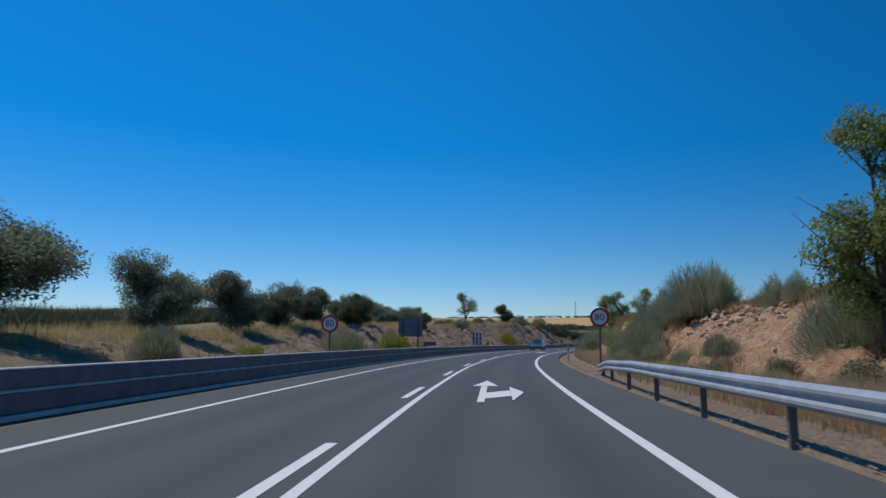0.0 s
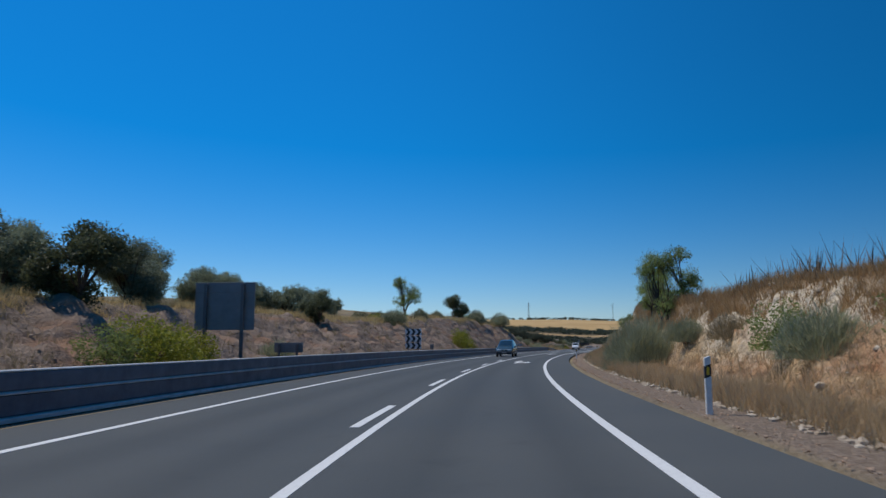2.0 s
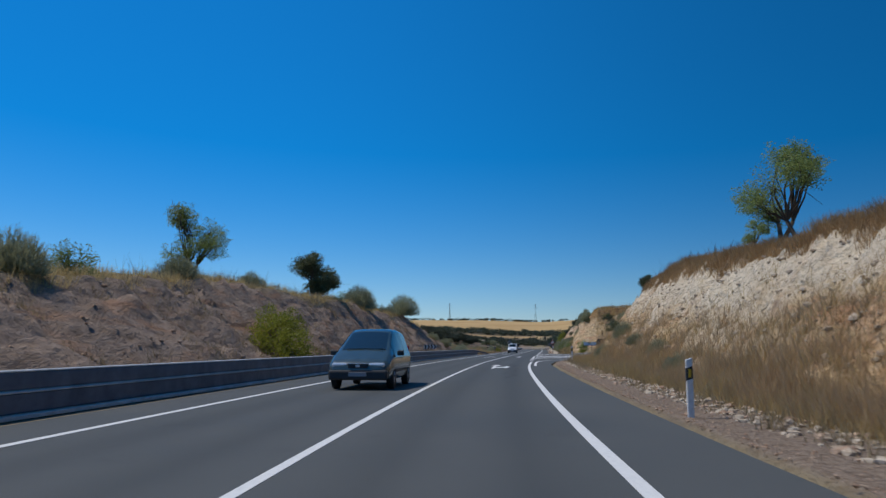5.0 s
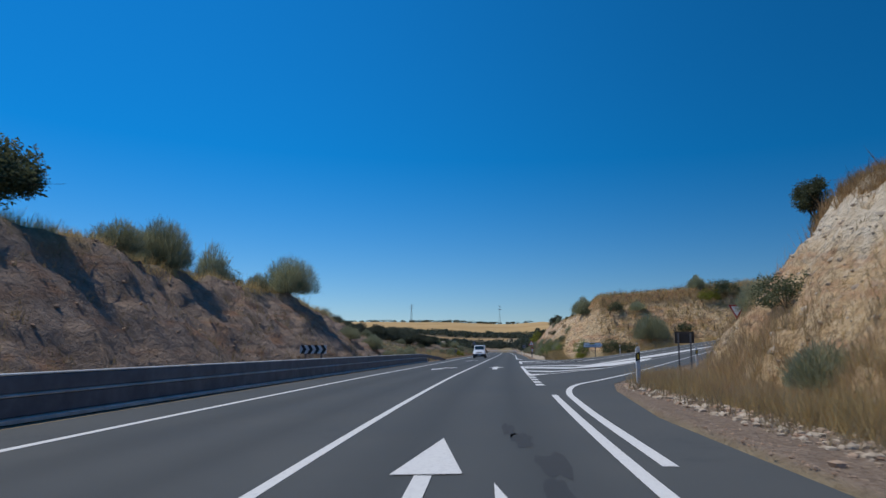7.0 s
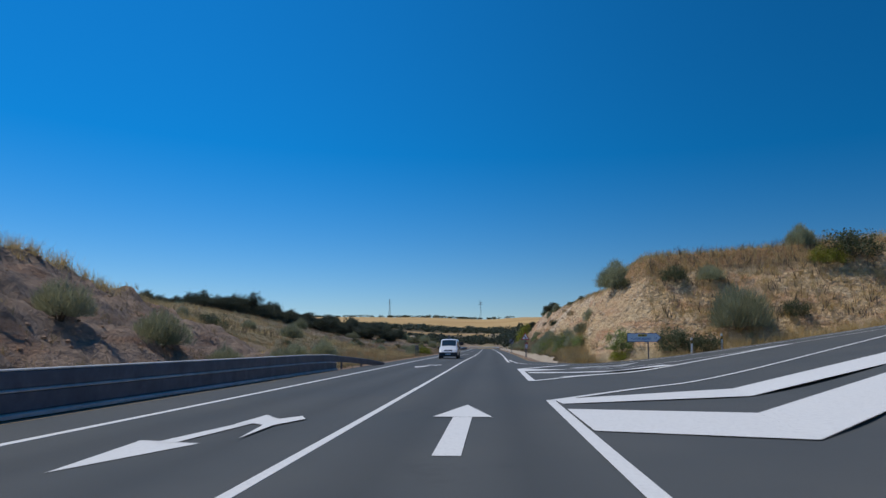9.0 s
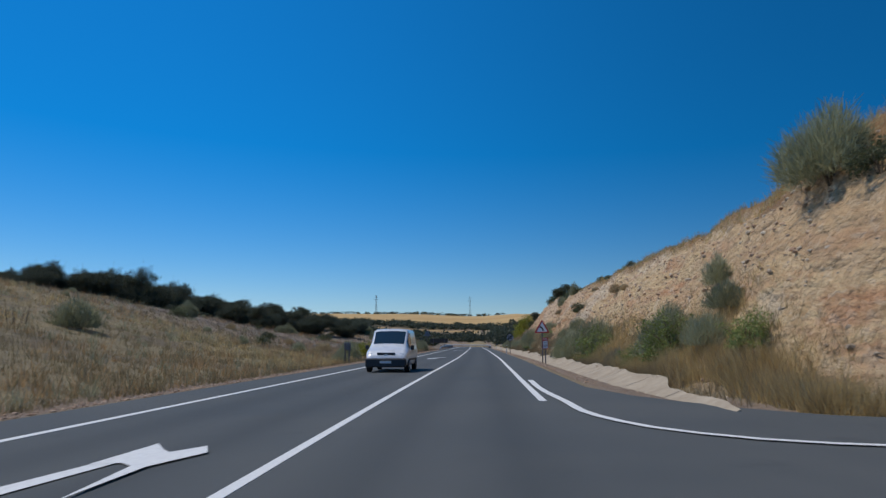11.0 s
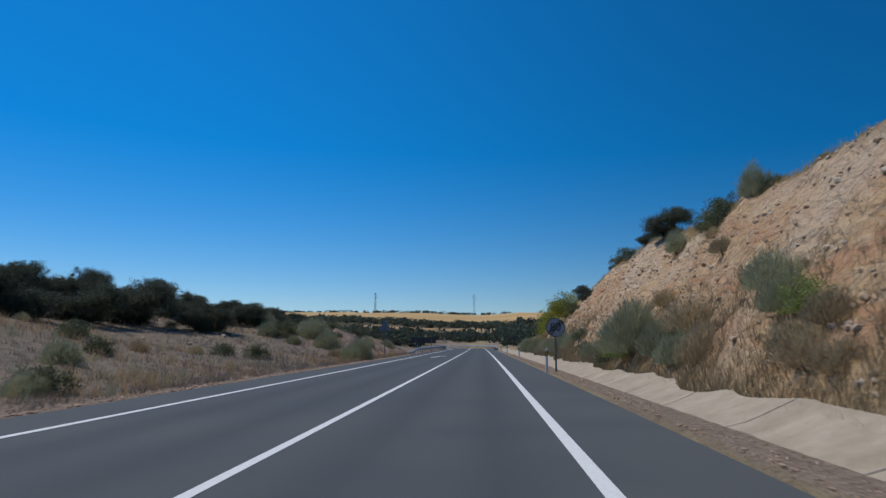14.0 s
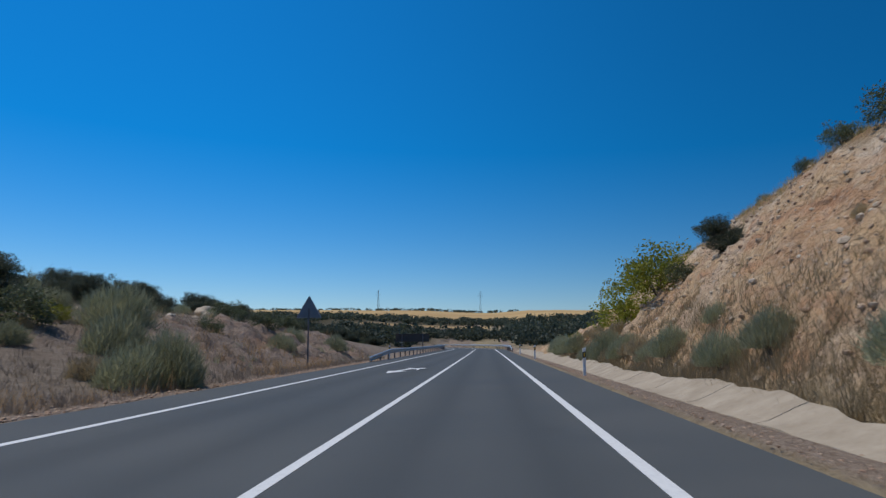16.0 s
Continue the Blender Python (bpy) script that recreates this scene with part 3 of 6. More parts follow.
def build_ground():
    ss = np.concatenate([[-3500, -2200, -1200, -700, -400, -250, -160, -110, -85, -70], np.arange(-60, 0, 2.5), np.arange(0, 345, 0.32), np.arange(345, 470, 2.0), [475, 485, 497, 510, 525, 545, 570, 600, 635, 670, 705, 730, 745, 770, 820, 900, 1000, 1150, 1250, 1300, 1350, 1400, 1600, 2000, 2800, 4000]])
    fine = np.concatenate([np.arange(5.2, 14.6, 0.22), np.arange(14.6, 16, 0.4), np.arange(16, 20, 0.5), np.arange(20, 32, 1.5), np.arange(32, 60, 3), [62, 68, 75, 84, 95, 110, 135, 170, 220, 300, 450, 700, 1100, 1800, 3000]])
    finel = np.concatenate([np.arange(5.3, 15, 0.3), np.arange(15, 17, 0.5), np.arange(17, 30, 1.5), np.arange(30, 62, 3), [63, 66, 69, 72, 78, 86, 98, 115, 140, 180, 240, 330, 500, 800, 1300, 2000, 3000]])
    dd = np.concatenate([-finel[::-1], [-5.0, -2.5, 0, 2.5, 4.9], fine])
    S, D = np.meshgrid(ss, dd, indexing="ij")
    z, bank, gravel, straw, scrub = land(S, D)
    # height on the right-hand cut, for its chalk bed, and the strip of brown turf above it
    vw, run = (np.interp(S, RIGHT[:, 0], RIGHT[:, i]) for i in (1, 2))
    cut = np.where((S > 145) & (S < 235), (z - side_rise(D)) / 7.0, (D - 5.2 - vw) / run)
    bed = np.clip(cut, 0, 1) * np.interp(S, [0, 42, 60, 165, 190, 300, 320], [0.0, 0.1, 0.95, 0.95, 0.45, 0.55, 0.65]) * (D > 5.2)
    crest = np.clip((cut - np.where((S > 190) & (S < 235), 0.68, 0.8)) / 0.15, 0, 1) * np.clip((3.2 - cut) / 1.2, 0, 1) * (D > 5.2) * (S < 420)
    on_side = (D > 5.19) & (S > 140) & (S < 240)
    sd = np.full(S.shape, 9.0)
    sd[on_side] = side_dist(S[on_side], D[on_side])
    z = np.where((np.abs(D) < 5.25) & (S < 425), -0.12, z)
    z = np.where(sd < 0.05, side_rise(D) - 0.12, z)
    bend = np.clip(S - 420, 0, None) ** 2 / 220
    z = np.where((S > 400) & (S < 505) & (np.abs(D + bend) < 6.5), -0.12, z)
    xy = ground_xy(S, D)
    v = np.concatenate([xy, z[..., None]], -1).reshape(-1, 3)
    n, m = S.shape
    idx = np.arange(n * m).reshape(n, m)
    f = np.stack([idx[:-1, :-1], idx[:-1, 1:], idx[1:, 1:], idx[1:, :-1]], -1).reshape(-1, 4)
    me = bpy.data.meshes.new("ground")
    me.from_pydata(v.tolist(), [], f.tolist())
    me.materials.append(M_GROUND)
    me.polygons.foreach_set("use_smooth", [True] * len(me.polygons))
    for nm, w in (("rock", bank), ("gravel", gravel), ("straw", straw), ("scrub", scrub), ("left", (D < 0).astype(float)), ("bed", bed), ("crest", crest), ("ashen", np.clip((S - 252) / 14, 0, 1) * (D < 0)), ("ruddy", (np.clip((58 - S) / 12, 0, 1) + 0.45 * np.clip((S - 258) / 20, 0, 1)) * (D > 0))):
        at = me.attributes.new(nm, "FLOAT", "POINT")
        at.data.foreach_set("value", w.ravel().astype(np.float32))
    me.update()
    tagged(new("ground", me), "dry earth, cut banks and stubble fields beside the road", "ground", kind="structure")


build_ground()


# ---- asphalt and markings ----
def bend_d(s):
    """Past s = 420 the road swings to the left."""
    return -np.clip(np.asarray(s, float) - 420, 0, None) ** 2 / 220


def strip_mesh(name, s0, s1, d0, d1, z, mat, step=1.0, thick=0.0, lanes=False, dfun=None):
    """A strip along the road between two offsets, with bend; with a thickness it has edges too."""
    s = np.linspace(s0, s1, max(2, int(abs(s1 - s0) / step) + 1))
    cols = np.linspace(d0, d1, 30) if lanes else np.array([d0, d1])
    S, D = np.meshgrid(s, cols, indexing="ij")
    off = bend_d(S) + (dfun(S) if dfun else 0)
    xy = ground_xy(S, D + off)
    Z = np.full(S.shape, z)
    v = np.concatenate([xy, Z[..., None]], -1).reshape(-1, 3)
    n, m = S.shape
    idx = np.arange(n * m).reshape(n, m)
    f = np.stack([idx[:-1, :-1], idx[:-1, 1:], idx[1:, 1:], idx[1:, :-1]], -1).reshape(-1, 4).tolist()
    v = v.tolist()
    if thick:
        base = len(v)
        v += [(a, b, c - thick) for a, b, c in v]
        rim = [*idx[:, 0], *idx[-1, 1:], *idx[::-1, -1][1:], *idx[0, ::-1][1:-1]]
        f += [(int(a), int(b), base + int(b), base + int(a)) for a, b in zip(rim, rim[1:] + rim[:1])]
    me = bpy.data.meshes.new(name)
    me.from_pydata(v, [], f)
    me.materials.append(mat)
    if lanes:
        w = np.zeros(D.shape)
        for c in (-2.65, -1.1, 1.0, 2.55):
            w += np.exp(-(((D - c) / 0.38) ** 2))
        at = me.attributes.new("lane", "FLOAT", "POINT")
        at.data.foreach_set("value", np.resize(np.clip(w, 0, 1).ravel(), len(me.vertices)).astype(np.float32))
    me.update()
    return me


tagged(new("road", strip_mesh("road", -80, 500, -5.3, 4.98, 0.0, M_ASPHALT, 2.0, 0.12, True)), "worn grey asphalt two-lane country road", "road", kind="structure")


def build_side_road():
    """The fan of asphalt of the junction and the road that climbs away from it."""
    bm = bmesh.new()
    vs = []
    for d in [4.95, 5.6, 6.2, *np.arange(7, 20, 0.5), 20, 22, 25, 31, 38, 46, 50, 60, 69.9]:
        a = np.interp(d, [p[1] for p in SIDE_S], [p[0] for p in SIDE_S])
        b = np.interp(d, [p[1] for p in SIDE_N[::-1]], [p[0] for p in SIDE_N[::-1]])
        row = []
        for s in np.linspace(a - 0.3 * (d > 5.1), b + 0.3 * (d > 5.1), 26):
            x, y = ground_xy(np.array(s), np.array(d))
            row.append(bm.verts.new((x, y, float(side_rise(d)) - 0.003)))
        vs.append(row)
    for r, q in zip(vs, vs[1:]):
        for i in range(25):
            bm.faces.new((r[i], r[i + 1], q[i + 1], q[i])).normal_flip()
    # the far, climbing rows take the asphalt painted paler as sunlit
    for k, row in enumerate(bm.faces):
        row.material_index = int(k // 25 >= 32)
    me = bm_mesh("side_road", bm, M_ASPHALT)
    me.materials.append(M_SUNLIT_ROAD)
    tagged(new("side_road", me), "grey asphalt side road climbing away from the junction", "road", kind="structure")


build_side_road()


def line(name, s0, s1, d, w=0.15, z=0.005, label="white painted road line", dfun=None):
    return tagged(new(name, strip_mesh(name, s0, s1, d - w / 2, d + w / 2, z, M_PAINT, 1.0, 0.005, dfun=dfun)), label, "road marking", kind="structure")


COATS = []


def coat(base):
    """Height of the next coat of paint, each a little above the one before."""
    COATS.append(base)
    return base + 0.0005 * len(COATS)


def ribbon(name, pts, w, label, step=0.8):
    """A painted line through (s, d) points on the asphalt, smoothed."""
    p = np.array(pts, float)
    t = np.r_[0, np.cumsum(np.linalg.norm(np.diff(p, axis=0), axis=1))]
    q = np.linspace(0, t[-1], max(3, int(t[-1] / step)))
    sl = np.gradient(p, t, axis=0)
    i = np.clip(np.searchsorted(t, q) - 1, 0, len(t) - 2)
    h = (t[i + 1] - t[i])[:, None]
    u = ((q - t[i]) / (t[i + 1] - t[i]))[:, None]
    c = (2 * u**3 - 3 * u**2 + 1) * p[i] + (u**3 - 2 * u**2 + u) * h * sl[i] + (-2 * u**3 + 3 * u**2) * p[i + 1] + (u**3 - u**2) * h * sl[i + 1]
    g = np.gradient(c, axis=0)
    nrm = np.stack([g[:, 1], -g[:, 0]], -1)
    nrm /= np.linalg.norm(nrm, axis=1, keepdims=True)
    v, lift = [], coat(0.006)
    for sgn in (-1, 1):
        e = c + sgn * w / 2 * nrm
        xy = ground_xy(e[:, 0], e[:, 1])
        v += [(a, b, z) for (a, b), z in zip(xy, side_rise(e[:, 1]) + lift)]
    n = len(c)
    f = [(i, i + 1, n + i + 1, n + i) for i in range(n - 1)]
    return tagged(new(name, mesh_of(name, v, f, M_PAINT)), label, "road marking", kind="structure")


def patch(name, poly, label="white painted road marking", kind="structure", group=""):
    """A painted polygon in (s, d), cut into slices that follow the rise of the asphalt."""
    bm, lift = bmesh.new(), coat(0.009)
    vs = [bm.verts.new((s, d, 0)) for s, d in poly]
    bm.faces.new(vs)
    bmesh.ops.triangulate(bm, faces=bm.faces[:])
    for v in bm.verts:
        s, d = v.co.x, v.co.y
        x, y = ground_xy(np.array(s), np.array(d))
        v.co = (x, y, float(side_rise(d)) + lift)
    for fc in bm.faces:
        fc.normal_update()
        if fc.normal.z < 0:
            fc.normal_flip()
    return tagged(new(name, bm_mesh(name, bm, M_PAINT)), label, "road marking", group, kind)


line("road_line", -80, 490, 0.03, 0.13, label="solid white centre line on the asphalt")
line("road_line", -80, 490, -3.8, 0.15, label="white edge line beside the oncoming lane")
line("road_line", -80, 130, 3.43, 0.16, label="white edge line beside the near lane")
line("road_line", 218.7, 490, 3.41, 0.16, label="white edge line beside the near lane")
for k in range(9):
    a = 4.9 + 10.9 * k
    tagged(new("road_dash", strip_mesh("road_dash", a, a + 3.8, -0.37, -0.22, 0.006, M_PAINT, 1.2, 0.005)), "short white dash beside the centre line", "road marking", "centre line dashes", "structure")
ribbon("road_line", [(129.99, 3.43), (138, 3.47), (144, 3.55), (149.8, 3.64)], 0.16, "white edge line that ends at the side road")
# exit curve, gore and return curve of the junction
ribbon("exit_line", [(138, 3.86), (146.5, 3.97), (151, 4.14), (154, 4.52), (156, 4.97), (158, 5.64), (160.5, 6.47), (164, 7.55), (168, 8.95), (173, 10.95), (179, 13.8), (185, 16.9), (196, 23.0), (205, 29.8), (214, 40)], 0.17, "white line that curves off into the side road")
for a, b in ((154.7, 155.9), (156.7, 157.9), (158.9, 160.0), (160.9, 162.0), (162.8, 163.8)):
    patch("road_dash", [(a, 3.42), (b, 3.40), (b + 0.1, 3.68), (a + 0.1, 3.72)], "wide short white dash across the turning lane mouth", group="turning lane dashes")
# first painted island: outline, solid tip and three broad chevrons
patch("gore_tip", [(164.2, 3.42), (166.0, 3.5), (166.7, 4.5), (164.3, 3.72)], "solid white tip of the painted island")
ribbon("gore_line", [(164.2, 3.5), (170, 3.48), (176, 3.44), (182.6, 3.42)], 0.2, "white outline of the painted island")
ribbon("gore_line", [(164.3, 3.68), (166.6, 4.6), (171, 6.25), (176.4, 8.35), (181, 10.6), (187, 14.4), (193, 19.5), (200, 26.5)], 0.17, "white outline of the painted island")
patch("island_chevron", [(172.0, 3.56), (170.3, 3.58), (169.1, 4.72), (171.2, 5.05)], "broad white chevron of the painted island")
patch("island_chevron", [(171.2, 5.05), (169.1, 4.72), (175.9, 8.05), (177.0, 8.45)], "broad white chevron of the painted island")
patch("island_chevron", [(180.4, 3.56), (176.9, 3.58), (176.1, 6.3), (179.8, 6.85)], "broad white chevron of the painted island")
patch("island_chevron", [(179.8, 6.85), (176.1, 6.3), (180.4, 9.6), (184.6, 12.6), (187.8, 13.6)], "broad white chevron of the painted island")
patch("island_chevron", [(182.8, 3.5), (181.6, 3.6), (184.0, 8.2), (186.6, 8.6)], "broad white chevron of the painted island")
patch("island_chevron", [(186.6, 8.6), (184.0, 8.2), (190.0, 14.6), (195.4, 20.6), (196.4, 19.6)], "broad white chevron of the painted island")
ribbon("gore_line", [(182.5, 3.42), (188.6, 7.2), (197, 14.5), (205, 23.0)], 0.2, "white outline of the painted island")
# second painted island, its tip at the side road's mouth
ribbon("gore_line", [(191.3, 3.5), (197, 3.52), (201, 3.55)], 0.24, "white outline of the painted island")
ribbon("gore_line", [(191.3, 3.5), (195.6, 5.8), (202.6, 11.2), (208.5, 18)], 0.22, "white outline of the painted island")
ribbon("island_chevron", [(194.6, 4.9), (198.2, 7.5), (203.6, 12.2), (208.6, 19)], 0.4, "white band of the painted island")
patch("island_chevron", [(199.4, 3.76), (198.1, 3.75), (198.1, 4.7), (199.4, 5.5)], "broad white band across the painted island")
patch("island_chevron", [(199.4, 5.5), (198.1, 4.7), (198.6, 5.7), (199.5, 7.1), (202.4, 11.0), (204.0, 10.8), (201.3, 8.0)], "broad white band across the painted island")
patch("gore_tip", [(203.85, 3.42), (203.3, 4.8), (203.1, 5.95), (201.7, 4.75), (200.4, 3.66), (200.4, 3.42)], "solid white tip of the painted island")
ribbon("gore_line", [(203.75, 3.6), (207.6, 5.2), (211.5, 6.85)], 0.36, "white line across the mouth of the side road")
ribbon("gore_line", [(203.0, 5.7), (203.9, 7.4), (205.2, 10.1), (207.0, 14.5), (209, 20.5), (210.8, 30), (213, 42)], 0.15, "white centre line of the side road")
ribbon("return_line", [(227, 3.68), (222, 3.68), (218.6, 3.84), (215.4, 4.05), (213.6, 4.7), (212.5, 5.8), (212.0, 7.4), (211.6, 9.6), (211.3, 12.0), (211.5, 16), (212.2, 22), (213.4, 30)], 0.17, "white line that curves in from the side road")


def word_mark():
    """The large painted STOP, laid for drivers who come down the side road."""
    me = text_mesh("stop_word", "STOP", 1.0, M_PAINT, (0, 0, 0), 0.003, bold=0.022)
    xs, zs = [v.co.x for v in me.vertices], [v.co.z for v in me.vertices]
    lo, hi, zl, zh = min(xs), max(xs), min(zs), max(zs)
    corner = [Vector(p) for p in ((206.7, 9.5), (210.2, 11.0), (204.9, 5.95), (209.1, 8.0))]
    for v in me.vertices:
        a, b = (v.co.x - lo) / (hi - lo), (v.co.z - zl) / (zh - zl)
        p = (corner[0] * (1 - a) + corner[1] * a) * (1 - b) + (corner[2] * (1 - a) + corner[3] * a) * b
        x, y = ground_xy(np.array(p.x), np.array(p.y))
        v.co = (float(x), float(y), float(side_rise(p.y)) + 0.012 + (0.002 if v.co.y < 0 else 0.0))
    tagged(new("stop_word", me), "large white STOP painted on the side road", "road marking", kind="structure")


word_mark()


def arrow(kind, s, d, flip=1, length=6.8):
    """Lane arrow; flip -1 points it against our way."""
    w, t = 0.16, length
    if kind == "both":
        polys = [[(0, -0.07), (5.3, -0.1), (5.3, 0.07), (0, 0.08)], [(5.3, -0.34), (8.2, 0), (5.4, 0.36)], [(0.8, 0.08), (1.6, 0.66), (3.5, 0.66), (2.6, 0.08)], [(0.2, 0.66), (2.75, 0.99), (4.9, 0.66)]]
    elif kind == "straight":
        polys = [[(0, -w), (4.3, -w), (4.3, w), (0, w)], [(4.3, -0.5), (t, 0), (4.3, 0.5)]]
    else:
        # bent arrow that sends drivers back to their own side
        polys = [[(0, 0), (2.35, -0.24), (2.1, 0.62)], [(2.15, 0.04), (4.4, 0.33), (4.3, 0.52), (2.1, 0.30)], [(4.2, 0.30), (5.7, 0.33), (5.2, 0.62), (4.9, 0.86), (4.0, 0.90), (4.3, 0.58)], [(4.9, 0.72), (5.5, 1.0), (5.0, 1.19), (4.0, 0.92)], [(2.5, 0.97), (4.1, 0.78), (4.1, 0.95)]]
    bm = bmesh.new()
    for k, p in enumerate(polys):
        bm.faces.new([bm.verts.new((a, b, 0.008 + 0.004 * k)) for a, b in p])
    bmesh.ops.triangulate(bm, faces=bm.faces[:])
    for v in bm.verts:
        x, y = ground_xy(np.array(s + flip * v.co.x), np.array(d + flip * v.co.y))
        v.co = (x, y, v.co.z)
    for fc in bm.faces:
        fc.normal_update()
        if fc.normal.z < 0:
            fc.normal_flip()
    lab = {"both": "white straight-on and right-turn arrow painted on the lane", "straight": "white straight-on arrow painted on the lane", "back": "white bent lane-return arrow painted on the oncoming lane"}[kind]
    tagged(new("lane_arrow", bm_mesh("lane_arrow", bm, M_PAINT)), lab, "road marking", "lane arrows", "structure")


for s in (14.8, 85.6, 132.0):
    arrow("both", s, 1.38)
arrow("straight", 174.5, 1.65)
for s in (173.2, 206.2, 258.4, 322.9):
    arrow("back", s, -2.06)


def tar_patches():
    """Dark uneven repair smears along the right-hand wheel track."""
    rnd = random.Random(9)
    for k in range(12):
        s0, d0 = 121 + 1.9 * k + rnd.uniform(-0.6, 0.6), 2.45 + rnd.uniform(-0.25, 0.25)
        l, w = rnd.uniform(0.5, 1.3), rnd.uniform(0.08, 0.2)
        v = []
        for i in range(14):
            a = 6.283 * i / 14
            r = rnd.uniform(0.6, 1.2)
            x, y = ground_xy(np.array(s0 + l * r * math.cos(a)), np.array(d0 + w * r * math.sin(a)))
            v.append((float(x), float(y), 0.003))
        tagged(new("tar_patch", mesh_of("tar_patch", v, [tuple(range(14))[::-1]], M_TAR)), "dark tar smear on the worn asphalt", "road marking", "tar patches", "structure")


tar_patches()


# ---- guard rails ----
def w_profile(h=0.31):
    """W-beam section: (out, up) points, out towards the road."""
    return [(0.0, 0.0), (0.035, 0.012), (0.08, 0.055), (0.08, 0.095), (0.02, 0.135), (0.02, 0.175), (0.08, 0.215), (0.08, 0.255), (0.035, 0.298), (0.0, 0.31)]


def sweep_rail(name, ss, dd, zz, prof, side, mat, thick=0.006):
    """A section swept along (s, d) points; side +1: it faces right."""
    ss, dd, zz = (np.asarray(a, float) for a in (ss, dd, zz))
    full = [(a, b) for a, b in prof] + [(a - thick, b) for a, b in prof[::-1]]
    v, n = [], len(full)
    for a, b in full:
        xy = ground_xy(ss, dd + side * a)
        v.append(np.c_[xy, zz + b])
    v = np.stack(v, 1).reshape(-1, 3)
    f = []
    for i in range(len(ss) - 1):
        for j in range(n):
            k = (j + 1) % n
            q = (i * n + j, i * n + k, (i + 1) * n + k, (i + 1) * n + j)
            f.append(q if side < 0 else q[::-1])
    f += [tuple(range(n)), tuple(range((len(ss) - 1) * n, len(ss) * n))[::-1]]
    return mesh_of(name, v, f, mat)


def c_post(h):
    """An upright C-section post."""
    w, d, t = 0.10, 0.06, 0.006
    o = [(-w / 2, -d / 2), (w / 2, -d / 2), (w / 2, -d / 2 + t), (-w / 2 + t, -d / 2 + t), (-w / 2 + t, d / 2 - t), (w / 2, d / 2 - t), (w / 2, d / 2), (-w / 2, d / 2)]
    n = len(o)
    v = [(x, y, -0.3) for x, y in o] + [(x, y, h) for x, y in o]
    f = [((i + 1) % n, i, n + i, n + (i + 1) % n)[::-1] for i in range(n)] + [tuple(range(n, 2 * n))]
    return mesh_of("post", v, f, M_POST)


def flat_profile():
    """A smooth barrier sheet with a rounded top lip."""
    return [(0.0, 0.0), (0.055, 0.004), (0.062, 0.03), (0.062, 0.275), (0.055, 0.298), (0.03, 0.312), (0.0, 0.315)]


def guard_rail(label, pts, side, lower_end=None, post_gap=3.7, post_from=None):
    """pts: (s, d, z of the beam's foot) corners along the rail; lower_end: where its lower sheet stops."""
    rail = thing("guard_rail", label, "guard rail")
    p = np.array(pts, float)
    s = np.arange(p[0, 0], p[-1, 0] + 0.01, 1.0)
    d, z = np.interp(s, p[:, 0], p[:, 1]), np.interp(s, p[:, 0], p[:, 2])
    # the double-sheet rail gets the steel with shade in its colour
    part("beam", sweep_rail("beam", s, d, z, flat_profile() if lower_end else w_profile(), side, M_SHADED_SHEET if lower_end else M_GALV), rail)
    if lower_end:
        k = (s >= lower_end[0]) & (s <= lower_end[1])
        low = [(0.0, 0.0), (0.08, 0.005), (0.09, 0.03), (0.09, 0.33), (0.0, 0.34)]
        part("lower_sheet", sweep_rail("lower_sheet", s[k], d[k], z[k] - 0.40, low, side, M_SHADED_SHEET), rail, "galvanised sheet in painted shade that closes the gap below the beam")
        # ledge, top lip and foot strip carry sunlight in their pale colour
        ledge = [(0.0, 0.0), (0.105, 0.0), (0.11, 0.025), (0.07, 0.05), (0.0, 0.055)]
        part("ledge_strip", sweep_rail("ledge_strip", s[k], d[k], z[k] - 0.055, ledge, side, M_SUNLIT_LIP), rail, "lip between the two sheets, painted as if sunlit")
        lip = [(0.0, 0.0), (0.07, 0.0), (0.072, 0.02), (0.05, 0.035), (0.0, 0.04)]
        part("top_lip", sweep_rail("top_lip", s[k], d[k], z[k] + 0.306, lip, side, M_SUNLIT_LIP), rail, "rolled top edge, painted as if sunlit")
        base = [(0.0, -0.03), (0.17, -0.03), (0.165, 0.035), (0.13, 0.055), (0.0, 0.06)]
        part("foot_strip", sweep_rail("foot_strip", s[k], d[k], z[k] * 0 + 0.0, base, side, M_SUNLIT_LIP), rail, "kerb strip under the rail, painted as if sunlit")
    me = c_post(0.72)
    block = box_mesh("spacer", 0.08, 0.10, 0.18, M_POST, 0.006)
    a = p[0, 0] + 1.5 if post_from is None else post_from
    while a < p[-1, 0]:
        dd, zz = np.interp(a, p[:, 0], p[:, 1]), np.interp(a, p[:, 0], p[:, 2])
        x, y = ground_xy(np.array(a), np.array(dd - side * 0.10))
        post = part("post", me, rail, "", pose(float(x), float(y), zz - 0.45, 0, 0, heading(a)))
        part("spacer", block, post, "", pose(side * 0.075, 0, 0.61))
        a += post_gap
    return rail


guard_rail("galvanised steel guard rail on posts along the verge", [(-25, 5.15, 0.44), (13, 5.15, 0.44), (19, 5.17, 0.42), (24.5, 5.3, 0.30), (29.2, 5.6, 0.02)], -1, post_from=-20.46)
guard_rail("double-sheet galvanised guard rail with shade painted into its face", [(-30, -6.05, 0.46), (180, -6.05, 0.46), (198, -6.0, 0.46), (202, -5.9, 0.42), (206, -5.6, 0.27), (209.5, -5.15, 0.08), (213.2, -4.75, -0.2)], 1, (-30, 203))
